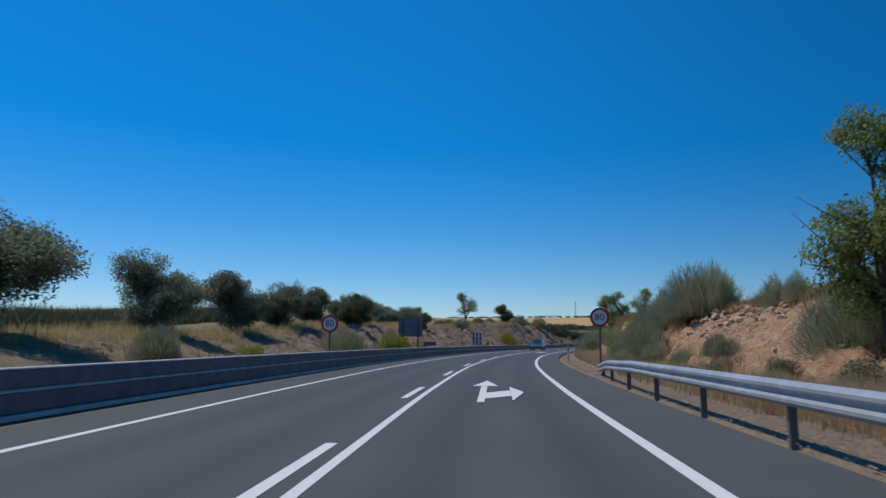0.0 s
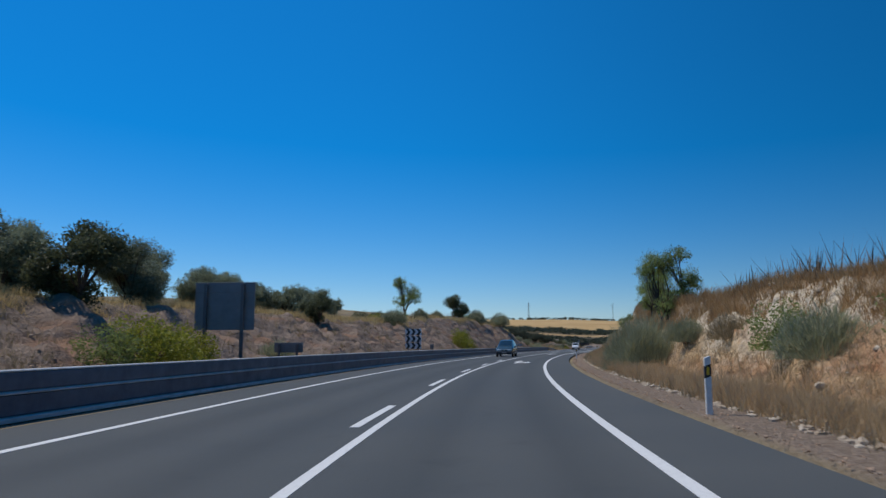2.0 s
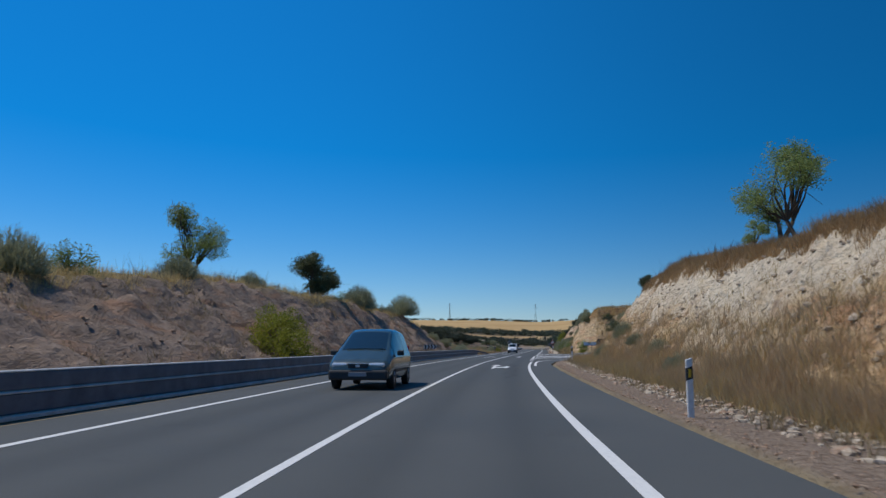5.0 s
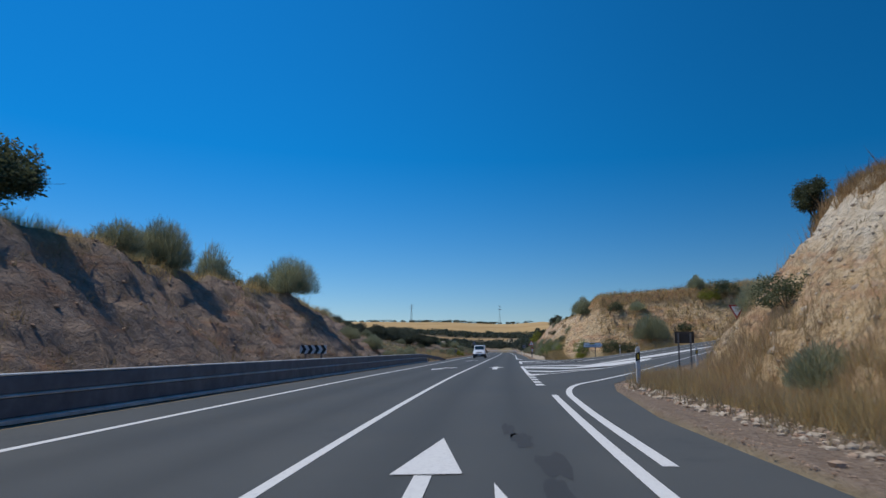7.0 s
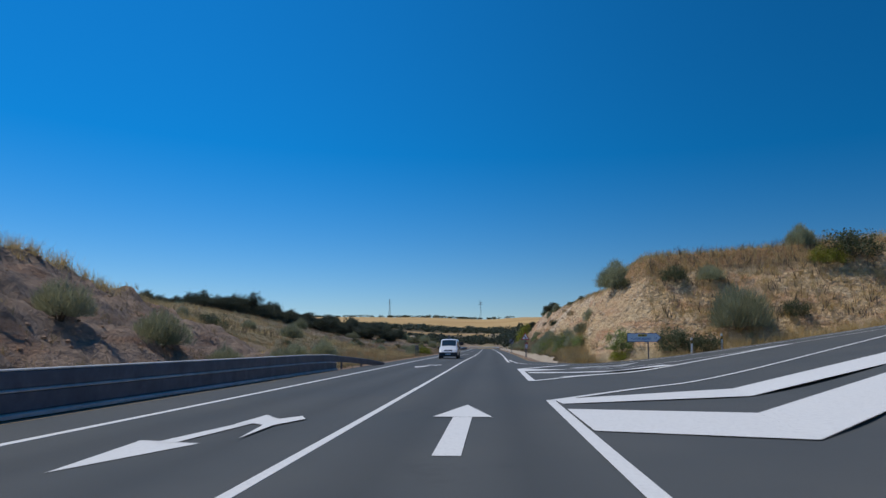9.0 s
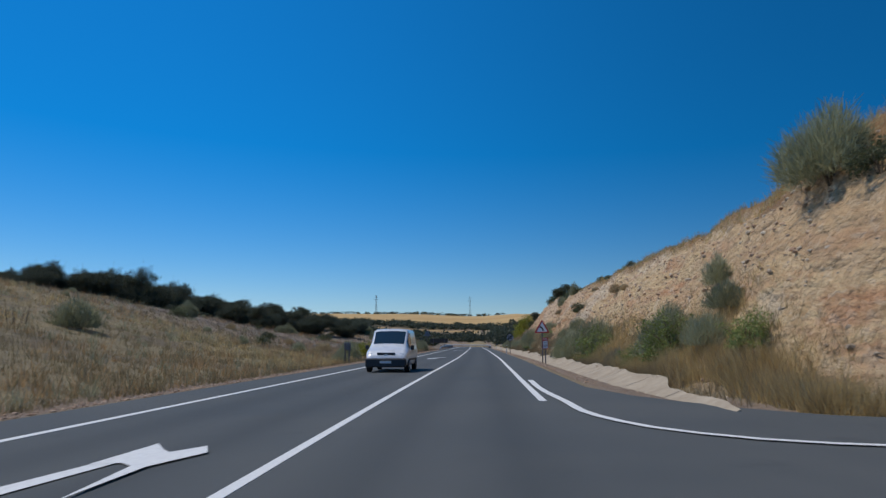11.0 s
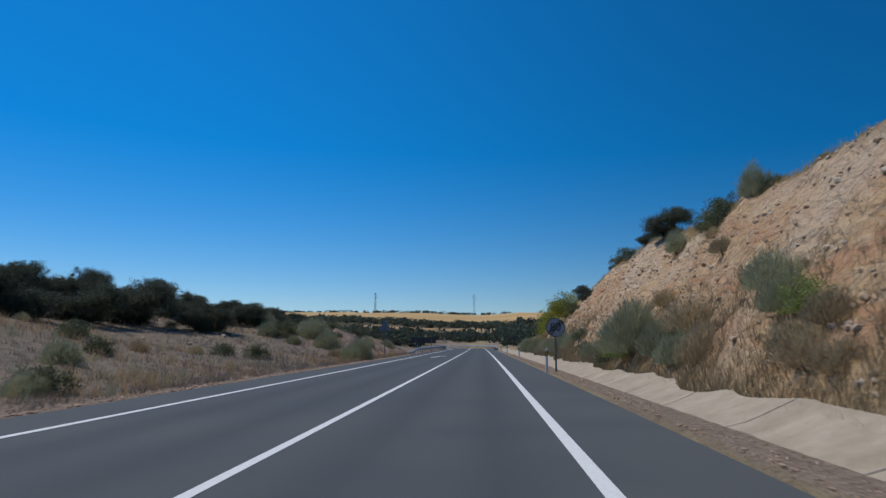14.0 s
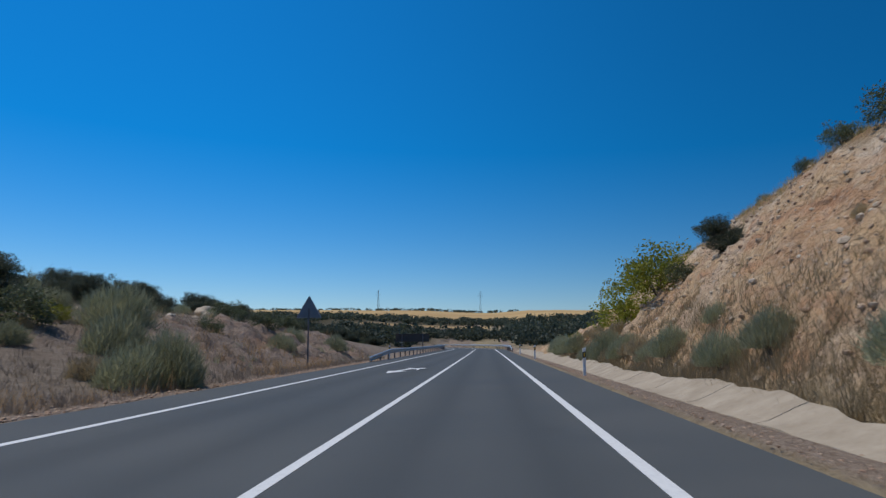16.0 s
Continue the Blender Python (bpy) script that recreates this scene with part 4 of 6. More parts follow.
guard_rail("pale galvanised guard rail on the outside of the bend", [(392, 5.3, 0.1), (398, 5.3, 0.46), (420, 5.3, 0.46), (430, 4.85, 0.46), (440, 3.5, 0.46), (450, 1.2, 0.46), (460, -2.0, 0.46), (470, -6.1, 0.46), (480, -11.1, 0.46)], -1)
guard_rail("galvanised guard rail with a sloped end beside the bend", [(339, -5.4, 0.0), (348, -5.3, 0.42), (420, -5.3, 0.46), (430, -6.05, 0.46), (440, -7.1, 0.46), (450, -9.4, 0.46), (460, -12.6, 0.46)], 1)


# ---- road signs ----
def pole_mesh(h, w=0.08, d=0.04):
    return box_mesh("pole", w, d, h + 0.3, M_POST, 0.006, (0, 0, (h - 0.3) / 2))


def bars(name, rows, mat, parent):
    """Plain bars for writing that cannot be read: rows of (x, z, width, height), at y."""
    for x, z, w, h, y in rows:
        part(name, box_mesh(name, w, 0.004, h, mat, 0, (x, y, z)), parent)


def speed_sign(s, d, turn, top, label, r=0.42, ended=False):
    """A round sign; top: height of the disc's middle."""
    sg = thing("speed_limit_sign" if not ended else "end_of_limit_sign", label, "road sign", stand(s, d, turn))
    part("pole", pole_mesh(top + r * 0.7), sg, "", pose(0, 0.05, 0))
    plate = part("plate", plate_mesh("plate", circle(r, 48, 0, top), 0.012, M_SIGNGREY if ended else M_WHITE, y=0.0), sg)
    part("back", plate_mesh("back", circle(r * 0.995, 48, 0, top), 0.01, M_GREYBACK, y=0.014), plate)
    if ended:
        part("rim", plate_mesh("rim", circle(r, 48, 0, top), 0.004, M_BLACK, circle(r * 0.94, 48, 0, top), y=-0.01), plate)
        part("numerals", text_mesh("numerals", "80", 0.52, M_BLACK, (0, -0.011, top), 0.004, 0.95), plate)
        for k in range(-2, 3):
            o = k * 0.045
            c, q = math.cos(radians(45)), r * 0.93
            l = math.sqrt(max(q * q - o * o, 0))
            a, b = Vector((-l * c - o * c, -l * c + o * c)), Vector((l * c - o * c, l * c + o * c))
            n = Vector((-c, c)) * 0.011
            part("diagonal_stripe", plate_mesh("diagonal_stripe", [tuple(v + Vector((0, top))) for v in (a - n, b - n, b + n, a + n)], 0.004, M_BLACK, y=-0.016), plate)
    else:
        part("rim", plate_mesh("rim", circle(r, 48, 0, top), 0.004, M_RED, circle(r * 0.76, 48, 0, top), y=-0.01), plate, "faded red ring")
        part("numerals", text_mesh("numerals", "80", 0.44, M_BLACK, (0, -0.011, top), 0.004, 0.95), plate)
    return sg


speed_sign(32.4, 6.08, 0, 2.35, "round 80 speed limit sign with red rim on a steel post")
speed_sign(34.0, -6.5, 0, 2.15, "round 80 speed limit sign behind the guard rail")
speed_sign(292.4, 5.62, 0, 1.95, "grey end of 80 limit sign with black diagonal stripes", ended=True)


def tri(h, up=True, cz=0.0):
    """Corners of an equal triangle of side h about (0, cz)."""
    a = h / math.sqrt(3)
    pts = [(-h / 2, cz - a / 2), (h / 2, cz - a / 2), (0, cz + a)]
    return pts if up else [(h / 2, cz + a / 2), (-h / 2, cz + a / 2), (0, cz - a)]


def tri_sign(s, d, turn, mid, side, label, up=True, curve=False, name="warning_sign"):
    sg = thing(name, label, "road sign", stand(s, d, turn))
    part("pole", pole_mesh(mid + 0.1), sg, "", pose(0, 0.05, 0))
    plate = part("plate", plate_mesh("plate", rounded(tri(side, up, mid), 0.045), 0.012, M_WHITE), sg)
    part("back", plate_mesh("back", rounded(tri(side * 0.985, up, mid), 0.045), 0.01, M_GREYBACK, y=0.014), plate)
    part("rim", plate_mesh("rim", rounded(tri(side, up, mid), 0.045), 0.004, M_RED, rounded(tri(side * 0.70, up, mid), 0.02), y=-0.01), plate, "red rim")
    if curve:
        pts = []
        for r in (0.30, 0.21):
            arc = [(-0.19 + r * math.cos(a), mid - 0.16 + r * 1.05 * math.sin(a)) for a in np.linspace(0, 1.45, 9)]
            pts += arc if r == 0.30 else arc[::-1]
        part("bend_symbol", plate_mesh("bend_symbol", pts, 0.004, M_BLACK, y=-0.011), plate)
    return sg


tri_sign(250.6, 5.95, -10, 2.2, 1.02, "triangular bend warning sign with red rim on a post", curve=True)


def km_sign():
    sg = thing("kilometre_sign", "white kilometre plate with red head on a short post", "road sign", stand(249.1, 6.02, -4))
    part("pole", pole_mesh(1.3), sg, "", pose(0, 0.04, 0))
    o = rounded([(-0.17, 0.9), (0.17, 0.9), (0.17, 1.6), (-0.17, 1.6)], 0.03)
    plate = part("plate", plate_mesh("plate", o, 0.012, M_WHITE), sg)
    part("rim", plate_mesh("rim", o, 0.004, M_RED, rounded([(-0.14, 0.93), (0.14, 0.93), (0.14, 1.40), (-0.14, 1.40)], 0.02), y=-0.01), plate)
    part("head", box_mesh("head", 0.32, 0.004, 0.18, M_RED, 0, (0, -0.013, 1.495)), plate, "red band")
    part("road_code", text_mesh("road_code", "N-430", 0.125, M_WHITE, (0, -0.017, 1.495), stretch=0.8), plate, "white road code")
    part("unit", text_mesh("unit", "km", 0.13, M_BLACK, (0, -0.011, 1.29)), plate)
    part("numerals", text_mesh("numerals", "449", 0.27, M_BLACK, (0, -0.011, 1.07), stretch=0.58), plate)


km_sign()


def board(name, s, d, turn, w, z0, z1, label, legs=2, mat=None):
    """A rectangular road board on posts, its back to us, with stiffening channels."""
    sg = thing(name, label, "road sign", stand(s, d, turn))
    base = 0.0
    part("panel", box_mesh("panel", w, 0.03, z1 - z0, mat or M_GREYBACK, 0.008, (0, 0, (z0 + z1) / 2)), sg)
    for k in range(3):
        z = z0 + (z1 - z0) * (0.2 + 0.3 * k)
        part("channel", box_mesh("channel", w * 0.98, 0.012, 0.03, mat or M_GREYBACK, 0.003, (0, -0.02, z)), sg)
    for k in range(legs):
        x = (k / (legs - 1) - 0.5) * w * 0.62
        part("leg", box_mesh("leg", min(0.12, 0.05 + w * 0.03), 0.08, z1 + 0.2, M_POST, 0.006, (x, -0.085, (z1 - 0.3) / 2)), sg)
    return sg


board("direction_board", 61.9, -7.8, 0, 2.15, 1.65, 3.3, "large grey sign board seen from its back on two posts")
board("small_board", 66.4, -7.0, 0, 1.2, 0.95, 1.35, "small grey board seen from its back on two legs")
board("junction_board", 162.4, 10.15, -12, 0.8, 1.36, 1.86, "dark brown sign board seen from its back beside the side road", 2, mat=M_SHADEDBACK)
board("small_board", 248.5, -6.4, 0, 0.42, 0.8, 1.3, "small dark sign plate seen from its back")
# this board's shade comes from its darkened brown material
board("bend_board", 393, -8.2, 0, 4.6, 1.2, 2.3, "long brown sign board seen from its back by the bend, darkened as in shade", mat=M_SHADEDBACK)
board("tall_board", 105.5, -7.9, 0, 0.34, 0.9, 1.35, "narrow grey sign seen from its back on a post", 2)


def chevron_board(s, d, turn, z0, cols, rows, cw, ch, label):
    """Panels with arrow heads that point right."""
    sg = thing("chevron_board", label, "road sign", stand(s, d, turn))
    w, gap = cols * cw, 0.06
    for k in range(2):
        part("leg", box_mesh("leg", 0.08, 0.06, z0 + rows * (ch + gap) + 0.2, M_POST, 0.005, ((k - 0.5) * w * 0.6, 0.06, (z0 + rows * (ch + gap) - 0.4) / 2)), sg)
    for r in range(rows):
        z = z0 + r * (ch + gap)
        pan = part("panel", box_mesh("panel", w, 0.025, ch, M_WHITE, 0.004, (0, 0, z + ch / 2)), sg)
        for c in range(cols):
            x = -w / 2 + c * cw + 0.03
            a = cw * 0.50
            o = [(x, z), (x + a, z), (x + a + cw * 0.40, z + ch / 2), (x + a, z + ch), (x, z + ch), (x + cw * 0.40, z + ch / 2)]
            part("arrow_head", plate_mesh("arrow_head", o, 0.004, M_BLACK, y=-0.016), pan, "black arrow head")
    return sg


chevron_board(98.0, -8.0, 0, 0.55, 3, 3, 0.46, 0.52, "three-row black and white chevron board on the bend")
chevron_board(164.0, -6.7, 0, 1.06, 4, 1, 0.32, 0.40, "low black and white chevron board behind the guard rail")
tri_sign(178.6, 17.3, 8, 2.75, 1.1, "give way triangle facing the side road", False, name="give_way_sign")
tri_sign(331.0, -7.2, 180, 2.8, 1.34, "triangular warning sign seen from its grey back")


def arrow_sign():
    """White direction sign with a pointed end, for the side road."""
    sg = thing("direction_sign", "white arrow-shaped direction sign with blue lettering", "road sign", stand(213.9, 11.95, -4, -0.15))
    part("pole", pole_mesh(1.35), sg, "", pose(0.3, 0.05, 0))
    o = [(-1.0, 1.0), (0.85, 1.0), (1.12, 1.27), (0.85, 1.54), (-1.0, 1.54)]
    i = [(-0.97, 1.03), (0.84, 1.03), (1.08, 1.27), (0.84, 1.51), (-0.97, 1.51)]
    plate = part("plate", plate_mesh("plate", o, 0.02, M_WHITE), sg)
    part("rim", plate_mesh("rim", o, 0.004, M_BLUE, i, y=-0.014), plate)
    part("name", text_mesh("name", "VILLARROBLEDO", 0.19, M_BLUE, (-0.17, -0.015, 1.18), stretch=0.88), plate)
    part("distance", text_mesh("distance", "26", 0.19, M_BLUE, (0.78, -0.015, 1.22)), plate)
    part("code_plate", box_mesh("code_plate", 0.55, 0.004, 0.15, M_YELLOW, 0, (-0.05, -0.014, 1.41)), plate, "yellow road code plate")
    bars("code_bar", [(-0.22, 1.41, 0.12, 0.07, -0.018), (0.0, 1.41, 0.14, 0.07, -0.018), (0.14, 1.41, 0.05, 0.07, -0.018)], M_BLACK, plate)


arrow_sign()


def delineator():
    """A white verge post with a slanted black band and a reflector."""
    h = thing("delineator_post", "white plastic verge post with a black band", "verge post", group="verge posts")
    o = rounded([(-0.06, -0.05), (0.06, -0.05), (0.05, 0.05), (-0.05, 0.05)], 0.02, 3)
    n = len(o)

    def seg(name, z0, z1, mat, k=1.0, slant=0.0):
        v = [(x * k, y * k, z0 + slant * x) for x, y in o] + [(x * k, y * k, z1 + slant * x) for x, y in o]
        f = [(i, (i + 1) % n, n + (i + 1) % n, n + i) for i in range(n)] + [tuple(range(n, 2 * n)), tuple(range(n))[::-1]]
        return mesh_of(name, v, f, mat)

    part("post", seg("post", -0.2, 1.02, M_PLASTIC, 1.0, 0.4), h)
    part("band", seg("band", 0.66, 0.88, M_BLACK, 1.03, 0.4), h, "black slanted band")
    part("reflector", box_mesh("reflector", 0.045, 0.006, 0.14, M_YELLOW, 0.002, (0, -0.054, 0.77)), h, "amber reflector")
    return h


_del = delineator()
_del.matrix_basis = stand(51.4, 5.6)
for s, d in ((105, 5.6), (168.3, 12.1), (213.9, 15.0), (213.9, 16.9), (291.8, 5.15), (322, 5.5), (350, 5.5), (372, 5.4), (350, -5.6), (186.5, 24.0)):
    copy_thing(_del, stand(s, d))
copy_thing(_del, stand(156.6, 7.1) @ Matrix.Scale(1.3, 4))


# ---- concrete ditch lining under the right-hand cut ----
def build_ditch():
    ditch = thing("drainage_ditch", "pale broken concrete ditch lining at the foot of the cut", "ditch", kind="structure")
    rnd = random.Random(5)
    a = 216.5
    while a < 398:
        b = a + 3.9
        v, f = [], []
        n = 9
        for t in (0, 1):
            for i in range(n):
                s = a + 0.02 + (b - a - 0.04) * i / (n - 1)
                w = 0.85 + 0.7 * (float(fbm(np.array(s / 2.6), np.array(2.0), 3, 77)) - 0.5)
                for j in range(5):
                    u = j / 4
                    d = 6.0 + w * u
                    z = -0.07 + 0.5 * w / 1.25 * u ** 1.2 - 0.16 * t + 0.05 * float(vnoise(np.array(s * 1.7), np.array(u * 3.0), 9)) + float(np.clip((s - 214) / 12, 0, 1) - 1) * 0.25
                    x, y = ground_xy(np.array(s), np.array(d))
                    v.append((float(x), float(y), z))
        m = n * 5
        for i in range(n - 1):
            for j in range(4):
                q = i * 5 + j
                f.append((q, q + 1, q + 6, q + 5)[::-1])
        rim = [i * 5 for i in range(n)] + [(n - 1) * 5 + j for j in range(1, 5)] + [i * 5 + 4 for i in range(n - 2, -1, -1)] + [j for j in range(3, 0, -1)]
        f += [(p, q, m + q, m + p) for p, q in zip(rim, rim[1:] + rim[:1])]
        part("concrete_panel", mesh_of("concrete_panel", v, f, M_CONCRETE, False), ditch)
        a = b
    return ditch


build_ditch()


# ---- plants ----
def soup(name, tri_or_quad, mat):
    """A mesh from an array (n, k, 3) of loose faces with k corners."""
    a = np.asarray(tri_or_quad, np.float32)
    n, k, _ = a.shape
    me = bpy.data.meshes.new(name)
    me.vertices.add(n * k)
    me.vertices.foreach_set("co", a.ravel())
    me.loops.add(n * k)
    me.loops.foreach_set("vertex_index", np.arange(n * k, dtype=np.int32))
    me.polygons.add(n)
    me.polygons.foreach_set("loop_start", np.arange(0, n * k, k, dtype=np.int32))
    me.materials.append(mat)
    me.update(calc_edges=True)
    me.validate()
    return me


def unit(v):
    return v / (np.linalg.norm(v, axis=-1, keepdims=True) + 1e-9)


def leaves(rng, centres, per, spread, size, droop=0.0, aspect=0.42):
    """Leaves in clumps about the centres: pointed quads, turned every way."""
    c = np.repeat(centres, per, 0)
    n = len(c)
    off = unit(rng.normal(size=(n, 3))) * (rng.random((n, 1)) ** 0.5) * spread
    p = c + off * np.array([1, 1, 0.8])
    d = unit(rng.normal(size=(n, 3)) + unit(off) * 0.7 + np.array([0, 0, -droop]))
    w = unit(np.cross(d, rng.normal(size=(n, 3))))
    l = size * (0.6 + 0.8 * rng.random((n, 1)))
    a, b = d * l, w * l * aspect * 0.5
    return np.stack([p, p + a * 0.5 + b, p + a, p + a * 0.5 - b], 1)


def tree_data(seed, h, crown_r, mat, trunk_h=0.3, limbs=7, lobes=12, per=520, leaf=0.14, droop=0.0, lobe=0.45, stems=1, full=0.5):
    """Trunk with limbs, and a crown of leafy lobes about the limb ends; full: how far the lobes fill the middle."""
    rng = np.random.default_rng(seed)
    v, f, tips = [], [], []
    r0 = 0.016 * h + 0.02
    zc, hz = h * (1 + trunk_h) / 2, h * (1 - trunk_h) / 2
    forks = []
    for q in range(stems):
        a0 = 6.28 * (q + rng.random() * 0.5) / stems
        o = 0.0 if stems == 1 else 0.16 * crown_r
        foot = Vector((0.4 * o * math.cos(a0), 0.4 * o * math.sin(a0), -0.25))
        fork = Vector((o * math.cos(a0), o * math.sin(a0), trunk_h * h + 0.25 * hz))
        mid = (foot + fork) / 2 + Vector(rng.normal(size=3) * 0.02 * h)
        tube(v, f, [foot, mid, fork], [r0 * 1.5, r0, r0 * 0.8], 8)
        forks.append(fork)
    cen = []
    for k in range(lobes):
        a = 2.4 * k + rng.random() * 0.6
        w = math.sqrt((k + 0.5) / lobes)
        up = (1 - 2 * ((k * 0.618 + 0.3 * rng.random()) % 1.0))
        rad = math.sqrt(max(0.08, 1 - up * up * 0.85))
        rr = (full + (1 - full) * w) * 0.74
        tip = Vector((crown_r * rad * rr * math.cos(a), crown_r * rad * rr * math.sin(a), zc + hz * 0.72 * up))
        fork = min(forks, key=lambda p: (p - tip).length)
        m = fork.lerp(tip, 0.5) + Vector(rng.normal(size=3) * 0.03 * h)
        tube(v, f, [fork, m, tip], [r0 * 0.55, r0 * 0.35, r0 * 0.12], 6)
        for _ in range(3):
            e = tip + Vector(rng.normal(size=3) * 0.2 * crown_r)
            tube(v, f, [m.lerp(tip, 0.5), e], [r0 * 0.22, r0 * 0.06], 4)
        cen.append(tip)
    cen = np.array([tuple(t) for t in cen])
    quads = []
    for c in cen:
        lr = crown_r * lobe * rng.uniform(0.8, 1.2)
        sub = c + unit(rng.normal(size=(22, 3))) * (rng.random((22, 1)) ** 0.45) * lr * np.array([1, 1, 0.85])
        quads.append(leaves(rng, sub, max(1, per // 22), lr * 0.34, leaf, droop))
    return mesh_of("trunk", v, f, M_BARK, True), soup("crown", np.concatenate(quads), mat)


def make_tree(name, label, category, group="", **kw):
    t = thing(name, label, category, group=group)
    trunk, crown = tree_data(**kw)
    part("trunk", trunk, t)
    part("crown", crown, t)
    return t


def broom_data(seed, h, r, mat, blades=1500, width=0.016, open_=0.75):
    """A broom bush: thin green rods that fan out from woody stems."""
    rng = np.random.default_rng(seed)
    v, f = [], []
    tips = []
    for k in range(11):
        a, tilt = rng.random() * 6.28, open_ * rng.random() ** 0.7
        e = np.array([r * tilt * math.cos(a), r * tilt * math.sin(a), h * (0.5 + 0.2 * rng.random()) * (1 - 0.35 * tilt)])
        tube(v, f, [(0.1 * math.cos(a), 0.1 * math.sin(a), -0.15), tuple(e * 0.5 + rng.normal(size=3) * 0.05), tuple(e)], [0.03, 0.02, 0.008], 5)
        tips += [e, e * 0.75, e * 0.5]
    tips = np.array(tips)
    # rods all through the dome, denser towards its skin, a few lobes of uneven height
    u = unit(rng.normal(size=(blades, 3)))
    u[:, 2] = np.abs(u[:, 2])
    lob = 0.72 + 0.55 * vnoise(u[:, 0] * 2.2 + 5, u[:, 1] * 2.2 + seed, seed)[:, None]
    base = u * (0.25 + 0.6 * rng.random((blades, 1)) ** 0.55) * lob * np.array([r, r, h * 0.86])
    d = unit(u * 0.55 + np.array([0, 0, 0.8]) + rng.normal(size=(blades, 3)) * 0.38)
    l = h * (0.08 + 0.17 * rng.random((blades, 1)))
    w = unit(np.cross(d, rng.normal(size=(blades, 3)))) * width * (0.6 + 0.8 * rng.random((blades, 1)))
    q = np.stack([base - w, base + w, base + d * l + w * 0.3, base + d * l - w * 0.3], 1)
    q[:, :, 2] = np.maximum(q[:, :, 2], 0.0)
    return mesh_of("stems", v, f, M_TWIG, True), soup("foliage", q, mat)


def make_bush(name, label, group="", **kw):
    t = thing(name, label, "bush", group=group)
    stems, fol = broom_data(**kw)
    part("stems", stems, t)
    part("foliage", fol, t)
    return t


def leafbush_data(seed, h, r, mat, clumps=60, per=34, leaf=0.11, spread=0.28):
    """A low leafy shrub with an uneven outline down to the ground."""
    rng = np.random.default_rng(seed)
    v, f, tips = [], [], []
    for k in range(9):
        a, o = rng.random() * 6.28, 0.25 + 0.7 * rng.random()
        e = Vector((r * o * math.cos(a), r * o * math.sin(a), h * (0.45 + 0.5 * rng.random()) * (1.1 - 0.4 * o)))
        tube(v, f, [(0, 0, -0.15), e * 0.5 + Vector((0, 0, 0.1 * h)), e], [0.03, 0.018, 0.006], 5)
        tips += [e, e * 0.7]
    p = unit(rng.normal(size=(clumps, 3))) * (0.35 + 0.6 * rng.random((clumps, 1)) ** 0.6)
    p = np.abs(p) * np.array([0, 0, 1]) + p * np.array([1, 1, 0])
    lob = 0.75 + 0.5 * vnoise(p[:, 0] * 2 + 9, p[:, 1] * 2 + seed, seed)[:, None]
    p = p * np.array([r, r, h * 0.85]) * lob
    p[:, 2] = np.maximum(p[:, 2], 0.12)
    cen = np.concatenate([p, np.array([tuple(t) for t in tips])])
    q = leaves(rng, cen, per, spread, leaf)
    q[:, :, 2] = np.maximum(q[:, :, 2], 0.0)
    return mesh_of("stems", v, f, M_TWIG, True), soup("foliage", q, mat)


def make_shrub(name, label, group="", **kw):
    t = thing(name, label, "bush", group=group)
    stems, fol = leafbush_data(**kw)
    part("stems", stems, t)
    part("foliage", fol, t)
    return t


def spread_out(makers, places):
    """makers: first specimens; places: (kind, s, d, scale) rows. The first place of a kind takes the specimen itself."""
    used = set()
    rnd = random.Random(11)
    for kind, s, d, k in places:
        src = makers[kind]
        m = stand(s, d, rnd.uniform(0, 360), 0.04) @ Matrix.Diagonal((k * rnd.uniform(0.92, 1.08), k * rnd.uniform(0.92, 1.08), k * rnd.uniform(0.95, 1.05), 1))
        if kind in used:
            c = copy_thing(src, m)
            c.matrix_basis = m
        else:
            src.matrix_basis = m
            used.add(kind)


